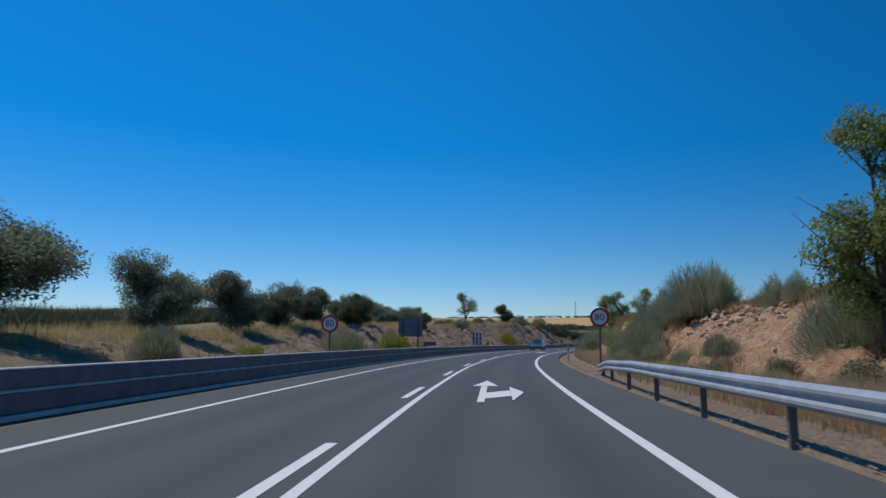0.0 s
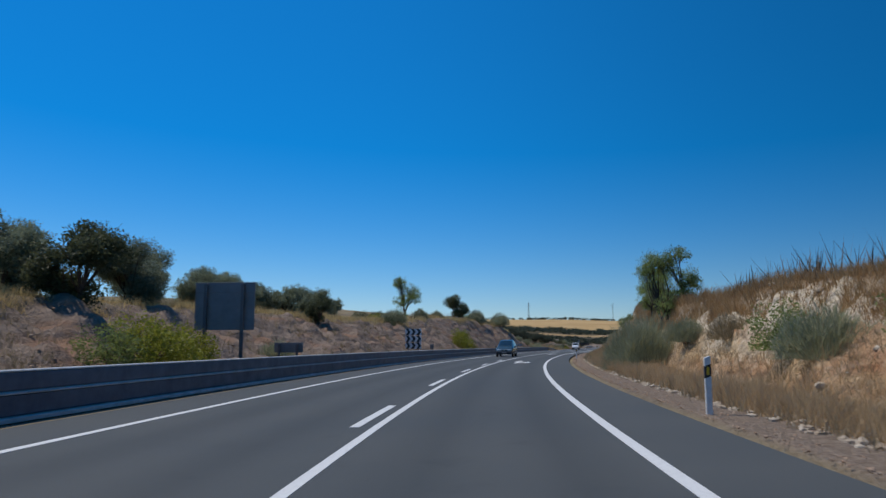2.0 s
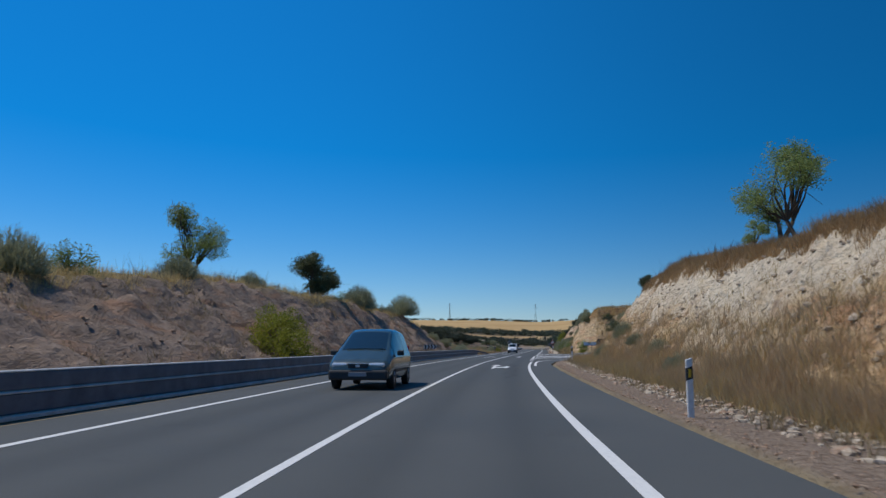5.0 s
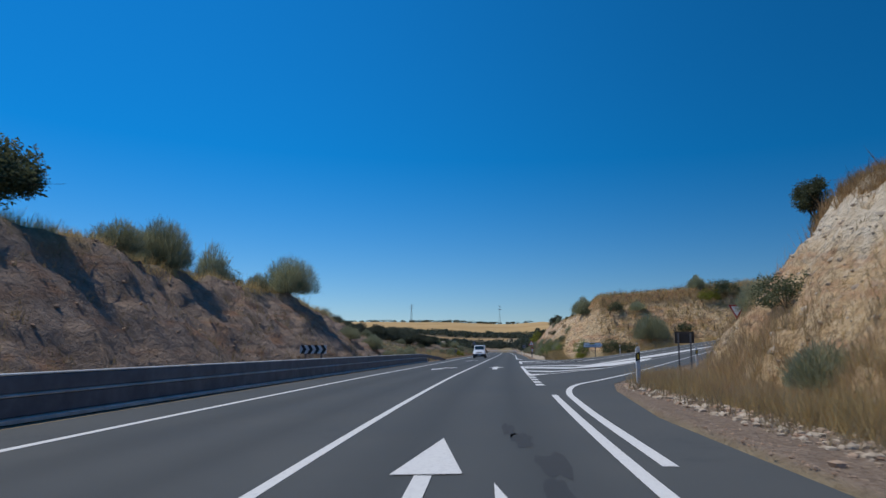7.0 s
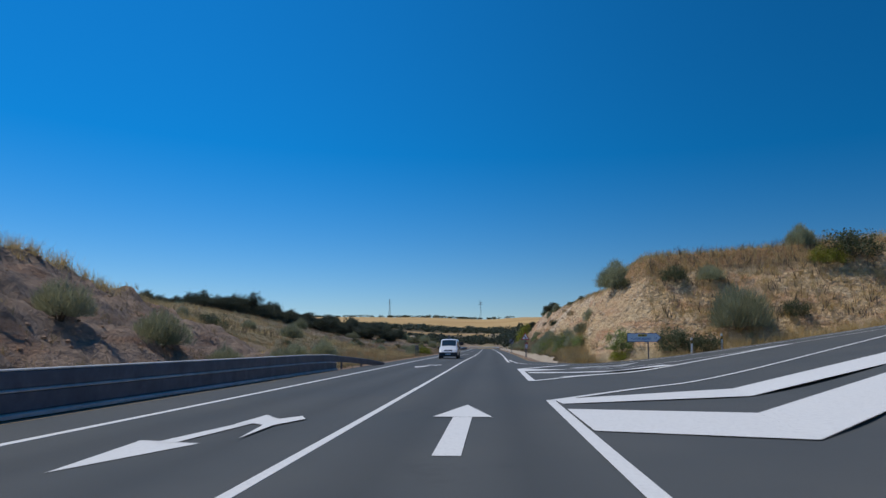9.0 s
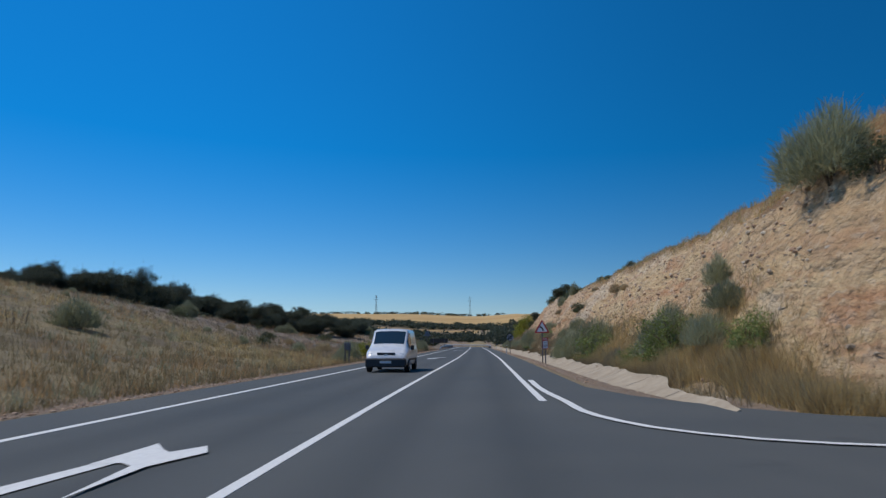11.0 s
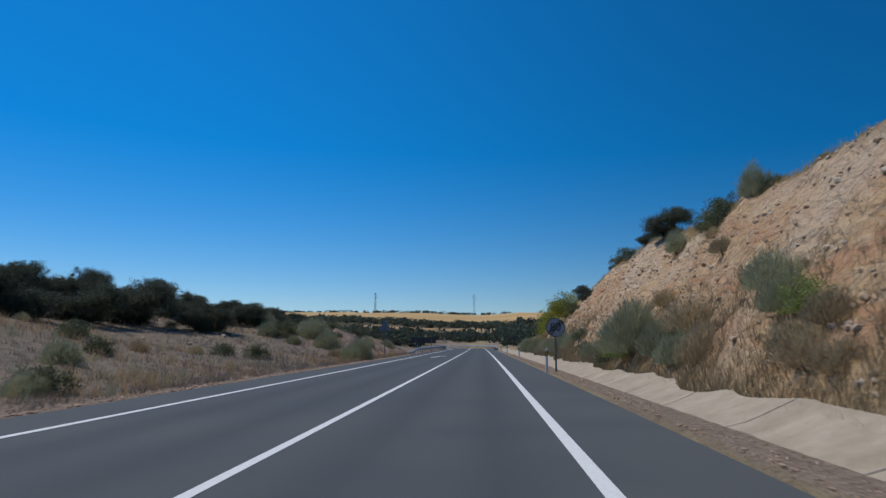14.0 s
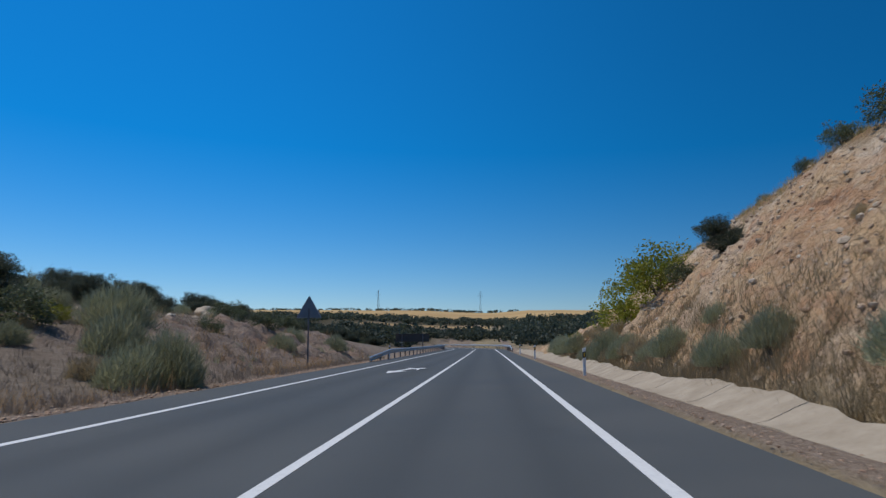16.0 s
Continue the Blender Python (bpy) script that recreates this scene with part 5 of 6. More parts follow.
PLANTS = {
    "olive_a": make_tree("olive_tree", "round grey-green olive tree in the grove", "tree", "olive grove", seed=1, h=4.4, crown_r=2.35, mat=M_OLIVE, trunk_h=0.08, lobes=34, per=1300, leaf=0.13, lobe=0.46, stems=3, full=0.3),
    "olive_b": make_tree("olive_tree", "grey-green olive tree with several trunks", "tree", "olive grove", seed=2, h=4.2, crown_r=2.3, mat=M_OLIVE, trunk_h=0.14, lobes=34, per=1300, leaf=0.13, lobe=0.46, stems=3, full=0.3),
    "almond": make_tree("almond_tree", "open green almond tree on the bank", "tree", "almond trees", seed=3, h=4.8, crown_r=2.0, mat=M_ALMOND, trunk_h=0.12, lobes=26, per=640, leaf=0.085, droop=0.3, lobe=0.36, stems=3),
    "almond_small": make_tree("almond_tree", "small upright almond tree on the bank", "tree", "almond trees", seed=4, h=3.0, crown_r=1.2, mat=M_ALMOND, trunk_h=0.15, lobes=16, per=420, leaf=0.08, droop=0.3, lobe=0.38),
    "droopy": make_tree("roadside_tree", "tall green tree with drooping twigs by the road", "tree", seed=5, h=7.6, crown_r=2.7, mat=M_ALMOND, trunk_h=0.12, lobes=30, per=760, leaf=0.12, droop=1.3, lobe=0.32, stems=2),
    "dark": make_tree("dark_shrub_tree", "dark green bushy tree at the cut's edge", "tree", "dark shrub trees", seed=16, h=3.6, crown_r=1.8, mat=M_DARKLEAF, trunk_h=0.1, lobes=30, per=700, leaf=0.13, lobe=0.40, stems=4, full=0.35),
    "oak": make_tree("holm_oak", "dense dark holm oak", "tree", "holm oaks", seed=7, h=3.4, crown_r=3.9, mat=M_OAK, trunk_h=0.03, lobes=44, per=900, leaf=0.13, lobe=0.29, full=0.3, stems=2),
    "oak_tall": make_tree("holm_oak", "tall dense dark holm oak", "tree", "holm oaks", seed=8, h=4.4, crown_r=4.1, mat=M_OAK, trunk_h=0.04, lobes=46, per=900, leaf=0.135, lobe=0.29, full=0.3, stems=2),
    "broom": make_bush("broom_bush", "grey-green broom bush with thin upright stems", "broom bushes", seed=21, h=2.3, r=1.5, mat=M_BROOM, blades=8000, width=0.009),
    "broom_up": make_bush("broom_bush", "upright grey-green broom bush with bare stems", "broom bushes", seed=22, h=2.2, r=0.95, mat=M_BROOM, blades=3200, width=0.009, open_=0.55),
    "broom_low": make_bush("broom_bush", "low grey-green broom bush on dry ground", "broom bushes", seed=23, h=1.3, r=1.1, mat=M_BROOM, blades=4500, width=0.009),
    "broom_dry": make_bush("dry_bush", "tan dried-out bush at the foot of the cut", "dry bushes", seed=24, h=1.1, r=0.95, mat=M_DRYSHRUB, blades=3000, width=0.010),
    "green": make_shrub("green_bush", "dull green leafy roadside bush", "green bushes", seed=31, h=1.7, r=1.3, mat=M_ALMOND, clumps=80),
    "greydark": make_shrub("dark_bush", "dark leafy bush on the slope", "dark bushes", seed=32, h=1.5, r=1.2, mat=M_DARKLEAF, clumps=80),
    "yellow": make_shrub("yellow_bush", "yellow-green leafy bush on the bank", "yellow bushes", seed=33, h=1.9, r=1.5, mat=M_YELLOWG, clumps=150, leaf=0.11),
}
PLACES = [
    # olive grove
    ("olive_a", 20.2, -13.9, 1.02), ("olive_a", 31.2, -13.8, 0.84), ("olive_b", 40.6, -14.1, 0.84), ("olive_a", 49.8, -14.9, 0.82), ("olive_b", 59.6, -16.2, 0.74), ("olive_a", 70.5, -16.0, 0.58), ("olive_b", 76.5, -16.2, 0.6), ("olive_a", 82, -16.4, 0.58), ("olive_b", 87, -16.8, 0.58), ("olive_a", 92, -17, 0.58), ("olive_b", 97, -17.5, 0.66), ("olive_a", 102, -18, 0.64), ("olive_b", 66, -19, 0.62), ("olive_b", 10, -14, 0.9), ("olive_a", 107, -18.6, 0.5), ("greydark", 111.5, -17.0, 0.9), ("greydark", 118, -17.2, 0.8), ("yellow", 114, -14.6, 0.6), ("yellow", 108, -14.4, 0.5), ("olive_b", 63.5, -17.4, 0.72), ("olive_a", 74, -18.2, 0.7), ("olive_b", 84.5, -18.8, 0.66),
    ("dark", 60.5, -12.5, 0.9), ("olive_a", 66.8, -14.2, 0.66), ("dark", 87, -12.6, 0.6),
    # trees and bushes of the left-hand cut
    ("almond", 138.5, -19.5, 1.2), ("dark", 151.6, -14.6, 1.15), ("yellow", 125.0, -8.6, 1.15), ("yellow", 126.6, -8.9, 0.95), ("yellow", 58.2, -8.4, 0.95), ("yellow", 61.0, -9.0, 0.8), ("green", 56.5, -8.6, 0.8), ("yellow", 46, -9.6, 0.5), ("yellow", 33, -10, 0.4),
    ("broom", 162.6, -13.9, 1.15), ("broom_up", 172.0, -15.3, 1.35), ("broom_low", 174.6, -13.4, 0.9), ("broom", 177.6, -12.3, 1.2), ("broom_up", 180.6, -15.6, 0.7), ("broom_low", 157.5, -13, 1.1), ("greydark", 166, -15.6, 1.25), ("green", 163.2, -15.4, 1.2), ("greydark", 174.6, -15.6, 0.9), ("broom_low", 126, -14, 1.0), ("broom_low", 136, -14.2, 0.9), ("broom_low", 110, -13.5, 1.0), ("broom_low", 114, -13.8, 1.2), ("green", 118, -14.5, 0.8),
    ("broom", 22.5, -9.2, 0.62), ("broom", 44.4, -8.6, 1.0), ("broom_low", 70, -8.8, 0.9), ("greydark", 106, -12.5, 0.8), ("broom_low", 186, -10, 0.9), ("broom_low", 190, -9, 1.0), ("greydark", 180, -14, 0.8), ("broom_low", 194, -8.2, 0.9),
    # right-hand side up to the junction
    ("droopy", 18.8, 11.8, 0.95), ("green", 19.4, 12.6, 1.1), ("almond", 78.8, 10.0, 0.94), ("almond_small", 78.4, 10.9, 1.1), ("almond_small", 83.0, 9.9, 0.72), ("almond_small", 96.9, 9.6, 0.62), ("broom", 84, 10.6, 0.8), ("broom", 74.2, 8.3, 1.34), ("broom", 72.2, 8.0, 1.12), ("broom", 77.5, 8.2, 0.95), ("broom", 81.5, 8.0, 0.8), ("green", 77, 8.4, 1.1), ("broom_low", 80.5, 8.0, 1.1), ("broom_low", 67, 8.8, 0.8), ("broom_dry", 63, 9.4, 0.9), ("green", 58, 9.5, 0.8), ("broom_low", 85, 8.0, 1.0),
    ("broom", 41.4, 12.4, 1.45), ("broom_up", 40.2, 13.0, 1.3), ("broom", 43.5, 12.0, 1.0), ("broom", 40.0, 9.2, 0.9), ("broom_low", 41.8, 8.8, 1.2), ("yellow", 50.5, 10.6, 0.75), ("green", 51.8, 10.2, 0.9), ("broom", 21.0, 11.8, 1.1), ("broom", 20.2, 13.4, 1.0), ("broom", 47.0, 10.9, 0.95), ("broom", 45.0, 10.4, 0.85), ("broom_low", 43.2, 8.9, 1.2), ("broom_up", 47.6, 11.6, 1.0), ("broom_up", 33, 13.8, 0.8), ("broom_up", 31, 14.0, 0.65), ("broom_low", 55.5, 9.4, 1.1), ("green", 49.5, 9.0, 0.8), ("broom_low", 36.5, 9.2, 0.9),
    ("almond", 123.3, 14.2, 1.0), ("almond_small", 127.2, 14.2, 0.58), ("broom_low", 118, 8.4, 0.7), ("broom_low", 124, 9.0, 0.6), ("broom_low", 133, 9.4, 0.6), ("broom", 139.5, 9.6, 0.5), ("broom_low", 146, 9.0, 0.9), ("greydark", 152, 10.6, 0.8), ("dark", 157.6, 14.2, 0.6), ("broom_low", 158, 12.2, 1.1), ("broom_low", 162, 15, 1.0), ("green", 160.5, 11.5, 0.75),
    # the far side of the junction
    ("broom", 223.6, 12.0, 1.08), ("greydark", 221.5, 12.2, 0.8), ("broom", 216.8, 18.9, 1.5), ("greydark", 217.5, 23, 1.0), ("greydark", 221.5, 29, 1.7), ("yellow", 221, 27, 0.9), ("broom", 223, 26, 0.9), ("yellow", 216.2, 10.9, 0.5), ("green", 216.7, 11.1, 0.9), ("greydark", 215.4, 14.2, 1.2), ("greydark", 214.6, 16.0, 1.0), ("green", 227.6, 8.5, 1.05), ("broom", 228.9, 8.7, 0.9), ("green", 221.6, 8.8, 0.62), ("broom_low", 224.4, 8.6, 0.8), ("green", 232.5, 8.2, 0.6), ("broom_dry", 235.5, 8.1, 0.9), ("broom_low", 225, 9.4, 0.7), ("greydark", 219.5, 15.5, 0.9), ("broom_low", 219.5, 18, 1.0),
    ("broom_up", 229.5, 10.6, 0.6), ("broom", 243.6, 8.4, 0.95), ("green", 242.6, 8.4, 1.1), ("broom", 249.7, 7.75, 0.9), ("broom_low", 251.4, 8.1, 0.7), ("broom_low", 253.5, 8.2, 0.9), ("green", 256, 8.2, 0.8), ("broom_low", 259.3, 9.4, 0.9), ("broom_dry", 262.5, 8.4, 0.9), ("broom_dry", 267, 8.4, 0.9), ("greydark", 268.6, 10.9, 0.72), ("green", 274, 8.6, 0.5),
    ("broom", 286.2, 7.8, 0.95), ("green", 288.2, 8.0, 0.9), ("greydark", 291.5, 8.0, 0.7), ("broom_low", 293, 8.2, 0.9), ("broom_low", 282.8, 8.2, 1.0), ("broom_dry", 281.6, 8.6, 1.0), ("broom_low", 276.5, 9.0, 0.8),
    ("oak", 302.4, 13.4, 0.46), ("oak", 308, 13.6, 0.24), ("greydark", 315, 13.6, 0.8), ("greydark", 317.5, 13.2, 0.6), ("greydark", 292.5, 13.4, 0.9), ("greydark", 294.5, 13.5, 0.8), ("broom_up", 299, 12.9, 0.7), ("broom_up", 288, 13.0, 0.75), ("oak", 324.5, 11.8, 0.4), ("greydark", 330, 11.5, 0.8), ("yellow", 333.0, 10.9, 1.6), ("yellow", 336.5, 10.2, 1.5), ("yellow", 345, 8.6, 0.9),
    ("broom", 331, 7.9, 0.72), ("broom", 336, 7.9, 0.66), ("broom_low", 341, 7.6, 1.1), ("broom_low", 349, 7.8, 1.1), ("broom", 356, 8.4, 0.8), ("broom", 362, 8.6, 0.8), ("broom_low", 311, 8.2, 0.8), ("broom_low", 305, 8.0, 0.9), ("greydark", 299.5, 8.2, 0.7), ("broom_low", 319, 8.0, 0.9), ("broom_low", 314, 8.0, 0.8), ("greydark", 303.5, 8.3, 0.6),
    # open slope left of the road past the junction
    ("broom_low", 238, -18, 1.25), ("broom_low", 234, -21, 0.8), ("broom", 270, -25.7, 0.8), ("yellow", 262.3, -7.3, 0.85), ("broom", 256.6, -7.8, 0.68), ("broom_low", 250, -7.2, 0.6), ("broom_low", 258, -12, 0.7), ("broom", 314.3, -7.0, 0.8), ("broom_low", 312.8, -7.3, 1.0), ("oak", 325.5, -21, 0.5), ("oak", 309.5, -21.8, 0.85), ("oak", 304.6, -22.6, 0.72), ("oak", 299, -24.2, 0.72), ("oak_tall", 293.5, -25.5, 0.62), ("oak", 314, -18.2, 0.5), ("oak", 317.5, -20, 0.5), ("oak", 288, -27, 0.62), ("greydark", 276.7, -8.0, 0.6), ("greydark", 294.2, -17.6, 0.8), ("greydark", 290, -14, 0.6), ("broom", 316.5, -14.6, 0.6), ("oak_tall", 331, -27, 0.5), ("oak_tall", 335, -29, 0.55), ("oak", 328, -30, 0.8), ("oak_tall", 340, -27, 0.5), ("oak", 337, -24, 0.62), ("oak", 322, -33, 0.8), ("oak", 345, -24, 0.6), ("oak", 350, -21, 0.55), ("broom", 321, -12, 0.9), ("greydark", 318, -14, 1.1), ("broom_low", 317, -10, 1.2), ("greydark", 336, -11, 0.9), ("greydark", 344, -12, 1.0), ("broom_low", 340, -10.5, 0.9), ("broom_up", 322, -16.2, 0.75), ("broom_low", 325, -17, 0.8), ("yellow", 320, -14, 0.45), ("broom_low", 284, -12, 0.8), ("broom_low", 292, -22, 1.0), ("greydark", 300, -24, 0.9), ("broom_low", 276, -8, 0.55), ("greydark", 330, -12, 0.7), ("greydark", 223.4, -14.2, 0.42), ("broom_low", 216, -9.5, 1.0), ("broom_low", 208, -9.2, 0.8), ("broom_low", 201, -8.0, 1.1), ("greydark", 212, -16, 1.0), ("broom_up", 226, -24, 0.6), ("greydark", 338, -14, 1.0), ("broom_low", 346, -9, 1.0), ("broom_low", 334, -9.5, 0.9),
]
_rnd = random.Random(3)
# the oak wood on the rise, in ragged rows behind its edge
EDGE = np.array([(246, -50), (262, -46), (285, -40), (314, -38), (326, -36), (338, -31), (350, -27), (366, -23), (384, -20), (402, -17)])
for row, (back, gap) in enumerate(((0, 2.6), (4, 3.2), (9, 4.2), (16, 6.0))):
    s = 246.0
    while s < 402:
        d = float(np.interp(s, EDGE[:, 0], EDGE[:, 1])) - back + _rnd.uniform(-1.3, 1.3)
        tall = np.interp(s, [246, 272, 280, 300, 312, 318, 326, 338, 344, 352, 366, 402], [0.5, 0.5, 0.98, 0.88, 0.75, 0.95, 0.55, 0.48, 0.36, 0.36, 0.42, 0.4]) * (1 - 0.012 * back)
        PLACES.append((("oak_tall", "oak")[_rnd.random() < 0.45], s + _rnd.uniform(-1, 1), d, float(tall) * _rnd.uniform(0.8, 1.12)))
        s += gap * _rnd.uniform(0.8, 1.2)
for i in range(26):
    u = _rnd.random()
    PLACES.append((("oak", "greydark")[i % 2], 318 + 80 * u, -13 - 3 * (1 - u) - _rnd.uniform(0, 9), _rnd.uniform(0.3, 0.55)))
for i in range(18):
    PLACES.append((("broom_dry", "broom_low", "greydark")[i % 3], _rnd.uniform(12, 38), _rnd.uniform(7.2, 10.0), _rnd.uniform(0.35, 0.8)))
# low oak scrub that fills the wood's edge down to the open slope
_low = random.Random(17)
for i in range(26):
    s = _low.uniform(296, 340)
    PLACES.append((("oak", "oak", "greydark")[i % 3], s, float(np.interp(s, [296, 312, 340], [-23.5, -18.5, -17])) - _low.uniform(0, 7), _low.uniform(0.34, 0.5)))
# dry and grey scrub along the foot of the cut and over the open slope
for i in range(46):
    s = 232 + 110 * _rnd.random()
    PLACES.append((("broom_dry", "broom_dry", "broom_low")[i % 3], s, 7.8 + abs(_rnd.gauss(0, 0.7)), _rnd.uniform(0.4, 0.85)))
for i in range(20):
    PLACES.append((("greydark", "broom_low", "greydark")[i % 3], 258 + 3.7 * i + _rnd.uniform(-1, 1), 13.7 + _rnd.uniform(-0.3, 0.5), _rnd.uniform(0.25, 0.45)))
for i in range(9):
    PLACES.append(("broom_dry", 232 + 110 * _rnd.random(), _rnd.uniform(9, 12.6), _rnd.uniform(0.35, 0.7)))
for i in range(34):
    u = _rnd.random() ** 1.3
    PLACES.append((("broom_low", "greydark", "broom_dry", "broom_dry")[i % 4], 248 + 96 * _rnd.random(), -8.5 - 22 * u, _rnd.uniform(0.35, 0.85)))
for i in range(70):
    u = _rnd.random()
    s = 232 + 110 * u
    edge = float(np.interp(s, EDGE[:, 0], EDGE[:, 1]))
    PLACES.append((("greydark", "broom_low", "broom_dry", "oak")[i % 4], s, edge + abs(_rnd.gauss(0, 7)) + 2, _rnd.uniform(0.22, 0.5) * (0.45 if i % 4 == 3 else 1.0)))
spread_out(PLANTS, PLACES)


# ---- grass, weeds, stones ----
def blades(name, label, mat, seed, count, s_rng, d_fun, h_rng, width, clump=9, test=None, category="grass"):
    """Loose upright blades in tufts over a stretch of ground."""
    rng = np.random.default_rng(seed)
    m = count // clump
    s = rng.uniform(*s_rng, m)
    d = d_fun(rng, s, m)
    keep = np.ones(m, bool) if test is None else test(rng, s, d)
    s, d = s[keep], d[keep]
    s, d = np.repeat(s, clump), np.repeat(d, clump)
    s, d = s + rng.normal(size=len(s)) * 0.10, d + rng.normal(size=len(s)) * 0.10
    z = land(s, d)[0]
    xy = ground_xy(s, d)
    n = len(s)
    b = np.c_[xy, z - 0.03]
    h = rng.uniform(*h_rng, (n, 1)) * (0.6 + 0.8 * vnoise(s / 2.5, d / 2.5, seed)[:, None])
    lean = rng.normal(size=(n, 3)) * np.array([0.33, 0.33, 0.0])
    tip = b + np.array([0, 0, 1.0]) * h + lean * h
    a = rng.random(n) * 6.28
    w = np.c_[np.cos(a), np.sin(a), 0 * a] * width * (0.6 + 0.8 * rng.random((n, 1)))
    tagged(new(name, soup(name, np.stack([b - w, b + w, tip], 1), mat)), label, category, kind="stuff")


def off_side(rng, s, d):
    sd = np.full(s.shape, 9.0)
    k = (s > 140) & (s < 245)
    sd[k] = side_dist(s[k], d[k])
    return sd > 0.5


def not_ditch(rng, s, d):
    return off_side(rng, s, d) & ~((s > 213) & (s < 399) & (d < 7.0))


U = lambda a, b: (lambda rng, s, m: rng.uniform(a, b, m))
blades("verge_grass", "dry straw-coloured grass on the verge", M_DRYGRASS, 101, 60000, (0, 345), U(6.3, 10), (0.12, 0.42), 0.011, test=not_ditch)
blades("bank_weeds", "rust-brown dry weeds at the foot of the cut", M_WEED, 102, 60000, (88, 158), lambda r, s, m: 7.3 + np.abs(r.normal(size=m)) * 1.3, (0.3, 0.75), 0.007, test=off_side)
blades("bank_weeds", "straw-coloured weeds at the foot of the cut", M_STRAW, 122, 50000, (88, 158), lambda r, s, m: 7.1 + np.abs(r.normal(size=m)) * 1.4, (0.25, 0.65), 0.007, test=off_side)
blades("bank_weeds", "dull brown dry weeds along the slope foot", M_DRYGRASS, 103, 70000, (214, 345), lambda r, s, m: 6.95 + 1.0 * (s < 223) + np.abs(r.normal(size=m)) * np.where(s < 223, 0.6, 1.2), (0.25, 0.7), 0.006, test=not_ditch)
blades("bank_weeds", "rust-brown dry weeds below the rail", M_WEED, 112, 60000, (0, 92), lambda r, s, m: 6.5 + np.abs(r.normal(size=m)) * 1.4, (0.25, 0.7), 0.008, test=not_ditch)
blades("crest_grass", "dry brown grass along the top of the cut", M_RUSTGRASS, 104, 90000, (10, 160), lambda r, s, m: np.interp(s, RIGHT[:, 0], RIGHT[:, 1] + RIGHT[:, 2]) + 4.7 + np.abs(r.normal(size=m)) * 1.2, (0.25, 0.6), 0.012, test=off_side)
blades("crest_grass", "thin straw-coloured grass along the hill's crest", M_STRAW, 119, 26000, (212, 345), lambda r, s, m: np.interp(s, RIGHT[:, 0], RIGHT[:, 1] + RIGHT[:, 2]) + 4.7 + np.abs(r.normal(size=m)) * 1.2, (0.12, 0.4), 0.012, test=off_side)
blades("crest_grass", "tall straw-coloured grass on the hilltop", M_STRAW, 120, 40000, (214, 232), lambda r, s, m: 13.5 + r.random(m) * 22, (0.3, 0.75), 0.012, test=off_side)
blades("crest_grass", "dry grass along the top of the cut", M_STRAW, 105, 56000, (0, 205), lambda r, s, m: -12.6 - np.abs(r.normal(size=m)) * 2.0, (0.2, 0.55), 0.012)
blades("slope_grass", "sparse dry tufts on the cut bank", M_DRYGRASS, 106, 42000, (0, 205), U(-12.5, -6.6), (0.12, 0.4), 0.011, test=lambda r, s, d: vnoise(s / 3, d / 2, 4) > 0.5)
blades("slope_grass", "sparse dry tufts on the cut bank", M_DRYGRASS, 107, 8000, (0, 200), U(8, 13.5), (0.1, 0.3), 0.011, test=lambda r, s, d: (vnoise(s / 3, d / 2, 9) > 0.62) & off_side(r, s, d))
blades("toe_grass", "pale dry grass behind the guard rail", M_DRYGRASS, 118, 46000, (60, 205), lambda r, s, m: -6.45 - np.abs(r.normal(size=m)) * 0.7, (0.2, 0.6), 0.008)
blades("hill_foot_grass", "tall golden dry grass at the hill foot", M_STRAW, 116, 52000, (214, 248), lambda r, s, m: 7.6 + 0.35 * (s < 223) + np.abs(r.normal(size=m)) * np.where(s < 223, 0.5, 0.9), (0.25, 0.72), 0.007, test=not_ditch)
blades("field_grass", "golden dry grass in patches on the open slope", M_STRAW, 121, 40000, (203, 258), lambda r, s, m: -6.6 - 34 * r.random(m) ** 1.5, (0.15, 0.45), 0.010, test=lambda r, s, d: vnoise(s / 11, d / 7, 31) > 0.5)
blades("field_grass", "pale dry grass of the open slope", M_FIELDGRASS, 108, 60000, (203, 264), lambda r, s, m: -6.2 - 34 * r.random(m) ** 1.6, (0.1, 0.36), 0.011)
blades("field_grass", "greyish dry grass of the open slope", M_GREYGRASS, 123, 80000, (254, 352), lambda r, s, m: -6.2 - 34 * r.random(m) ** 1.6, (0.1, 0.34), 0.011)
blades("field_brush", "low grey-green scrub tufts on the open slope", M_BROOM, 115, 30000, (203, 350), lambda r, s, m: -6.6 - 30 * r.random(m) ** 1.4, (0.2, 0.55), 0.008, 24, test=lambda r, s, d: vnoise(s / 6, d / 5, 24) > 0.5, category="scrub")
blades("field_weeds", "grey-brown dry weeds on the open slope", M_RUSTGRASS, 109, 45000, (203, 350), lambda r, s, m: -6.4 - 26 * r.random(m) ** 1.5, (0.2, 0.6), 0.010, test=lambda r, s, d: vnoise(s / 4, d / 3, 14) > 0.52)
blades("dead_stalks", "bare dead thistle stalks on the bank's top", M_TWIG, 110, 2600, (14, 160), lambda r, s, m: np.interp(s, RIGHT[:, 0], RIGHT[:, 1] + RIGHT[:, 2]) + 5.6 + r.random(m) * 2.5, (0.5, 1.15), 0.030, 4, test=lambda r, s, d: off_side(r, s, d) & (vnoise(s / 5, d * 0 + 1, 19) > 0.45), category="dead weeds")
blades("dead_stalks", "bare dead stalks on the hilltop", M_TWIG, 111, 2400, (217, 224), lambda r, s, m: 14 + r.random(m) * 40, (0.4, 0.9), 0.03, 4, category="dead weeds")
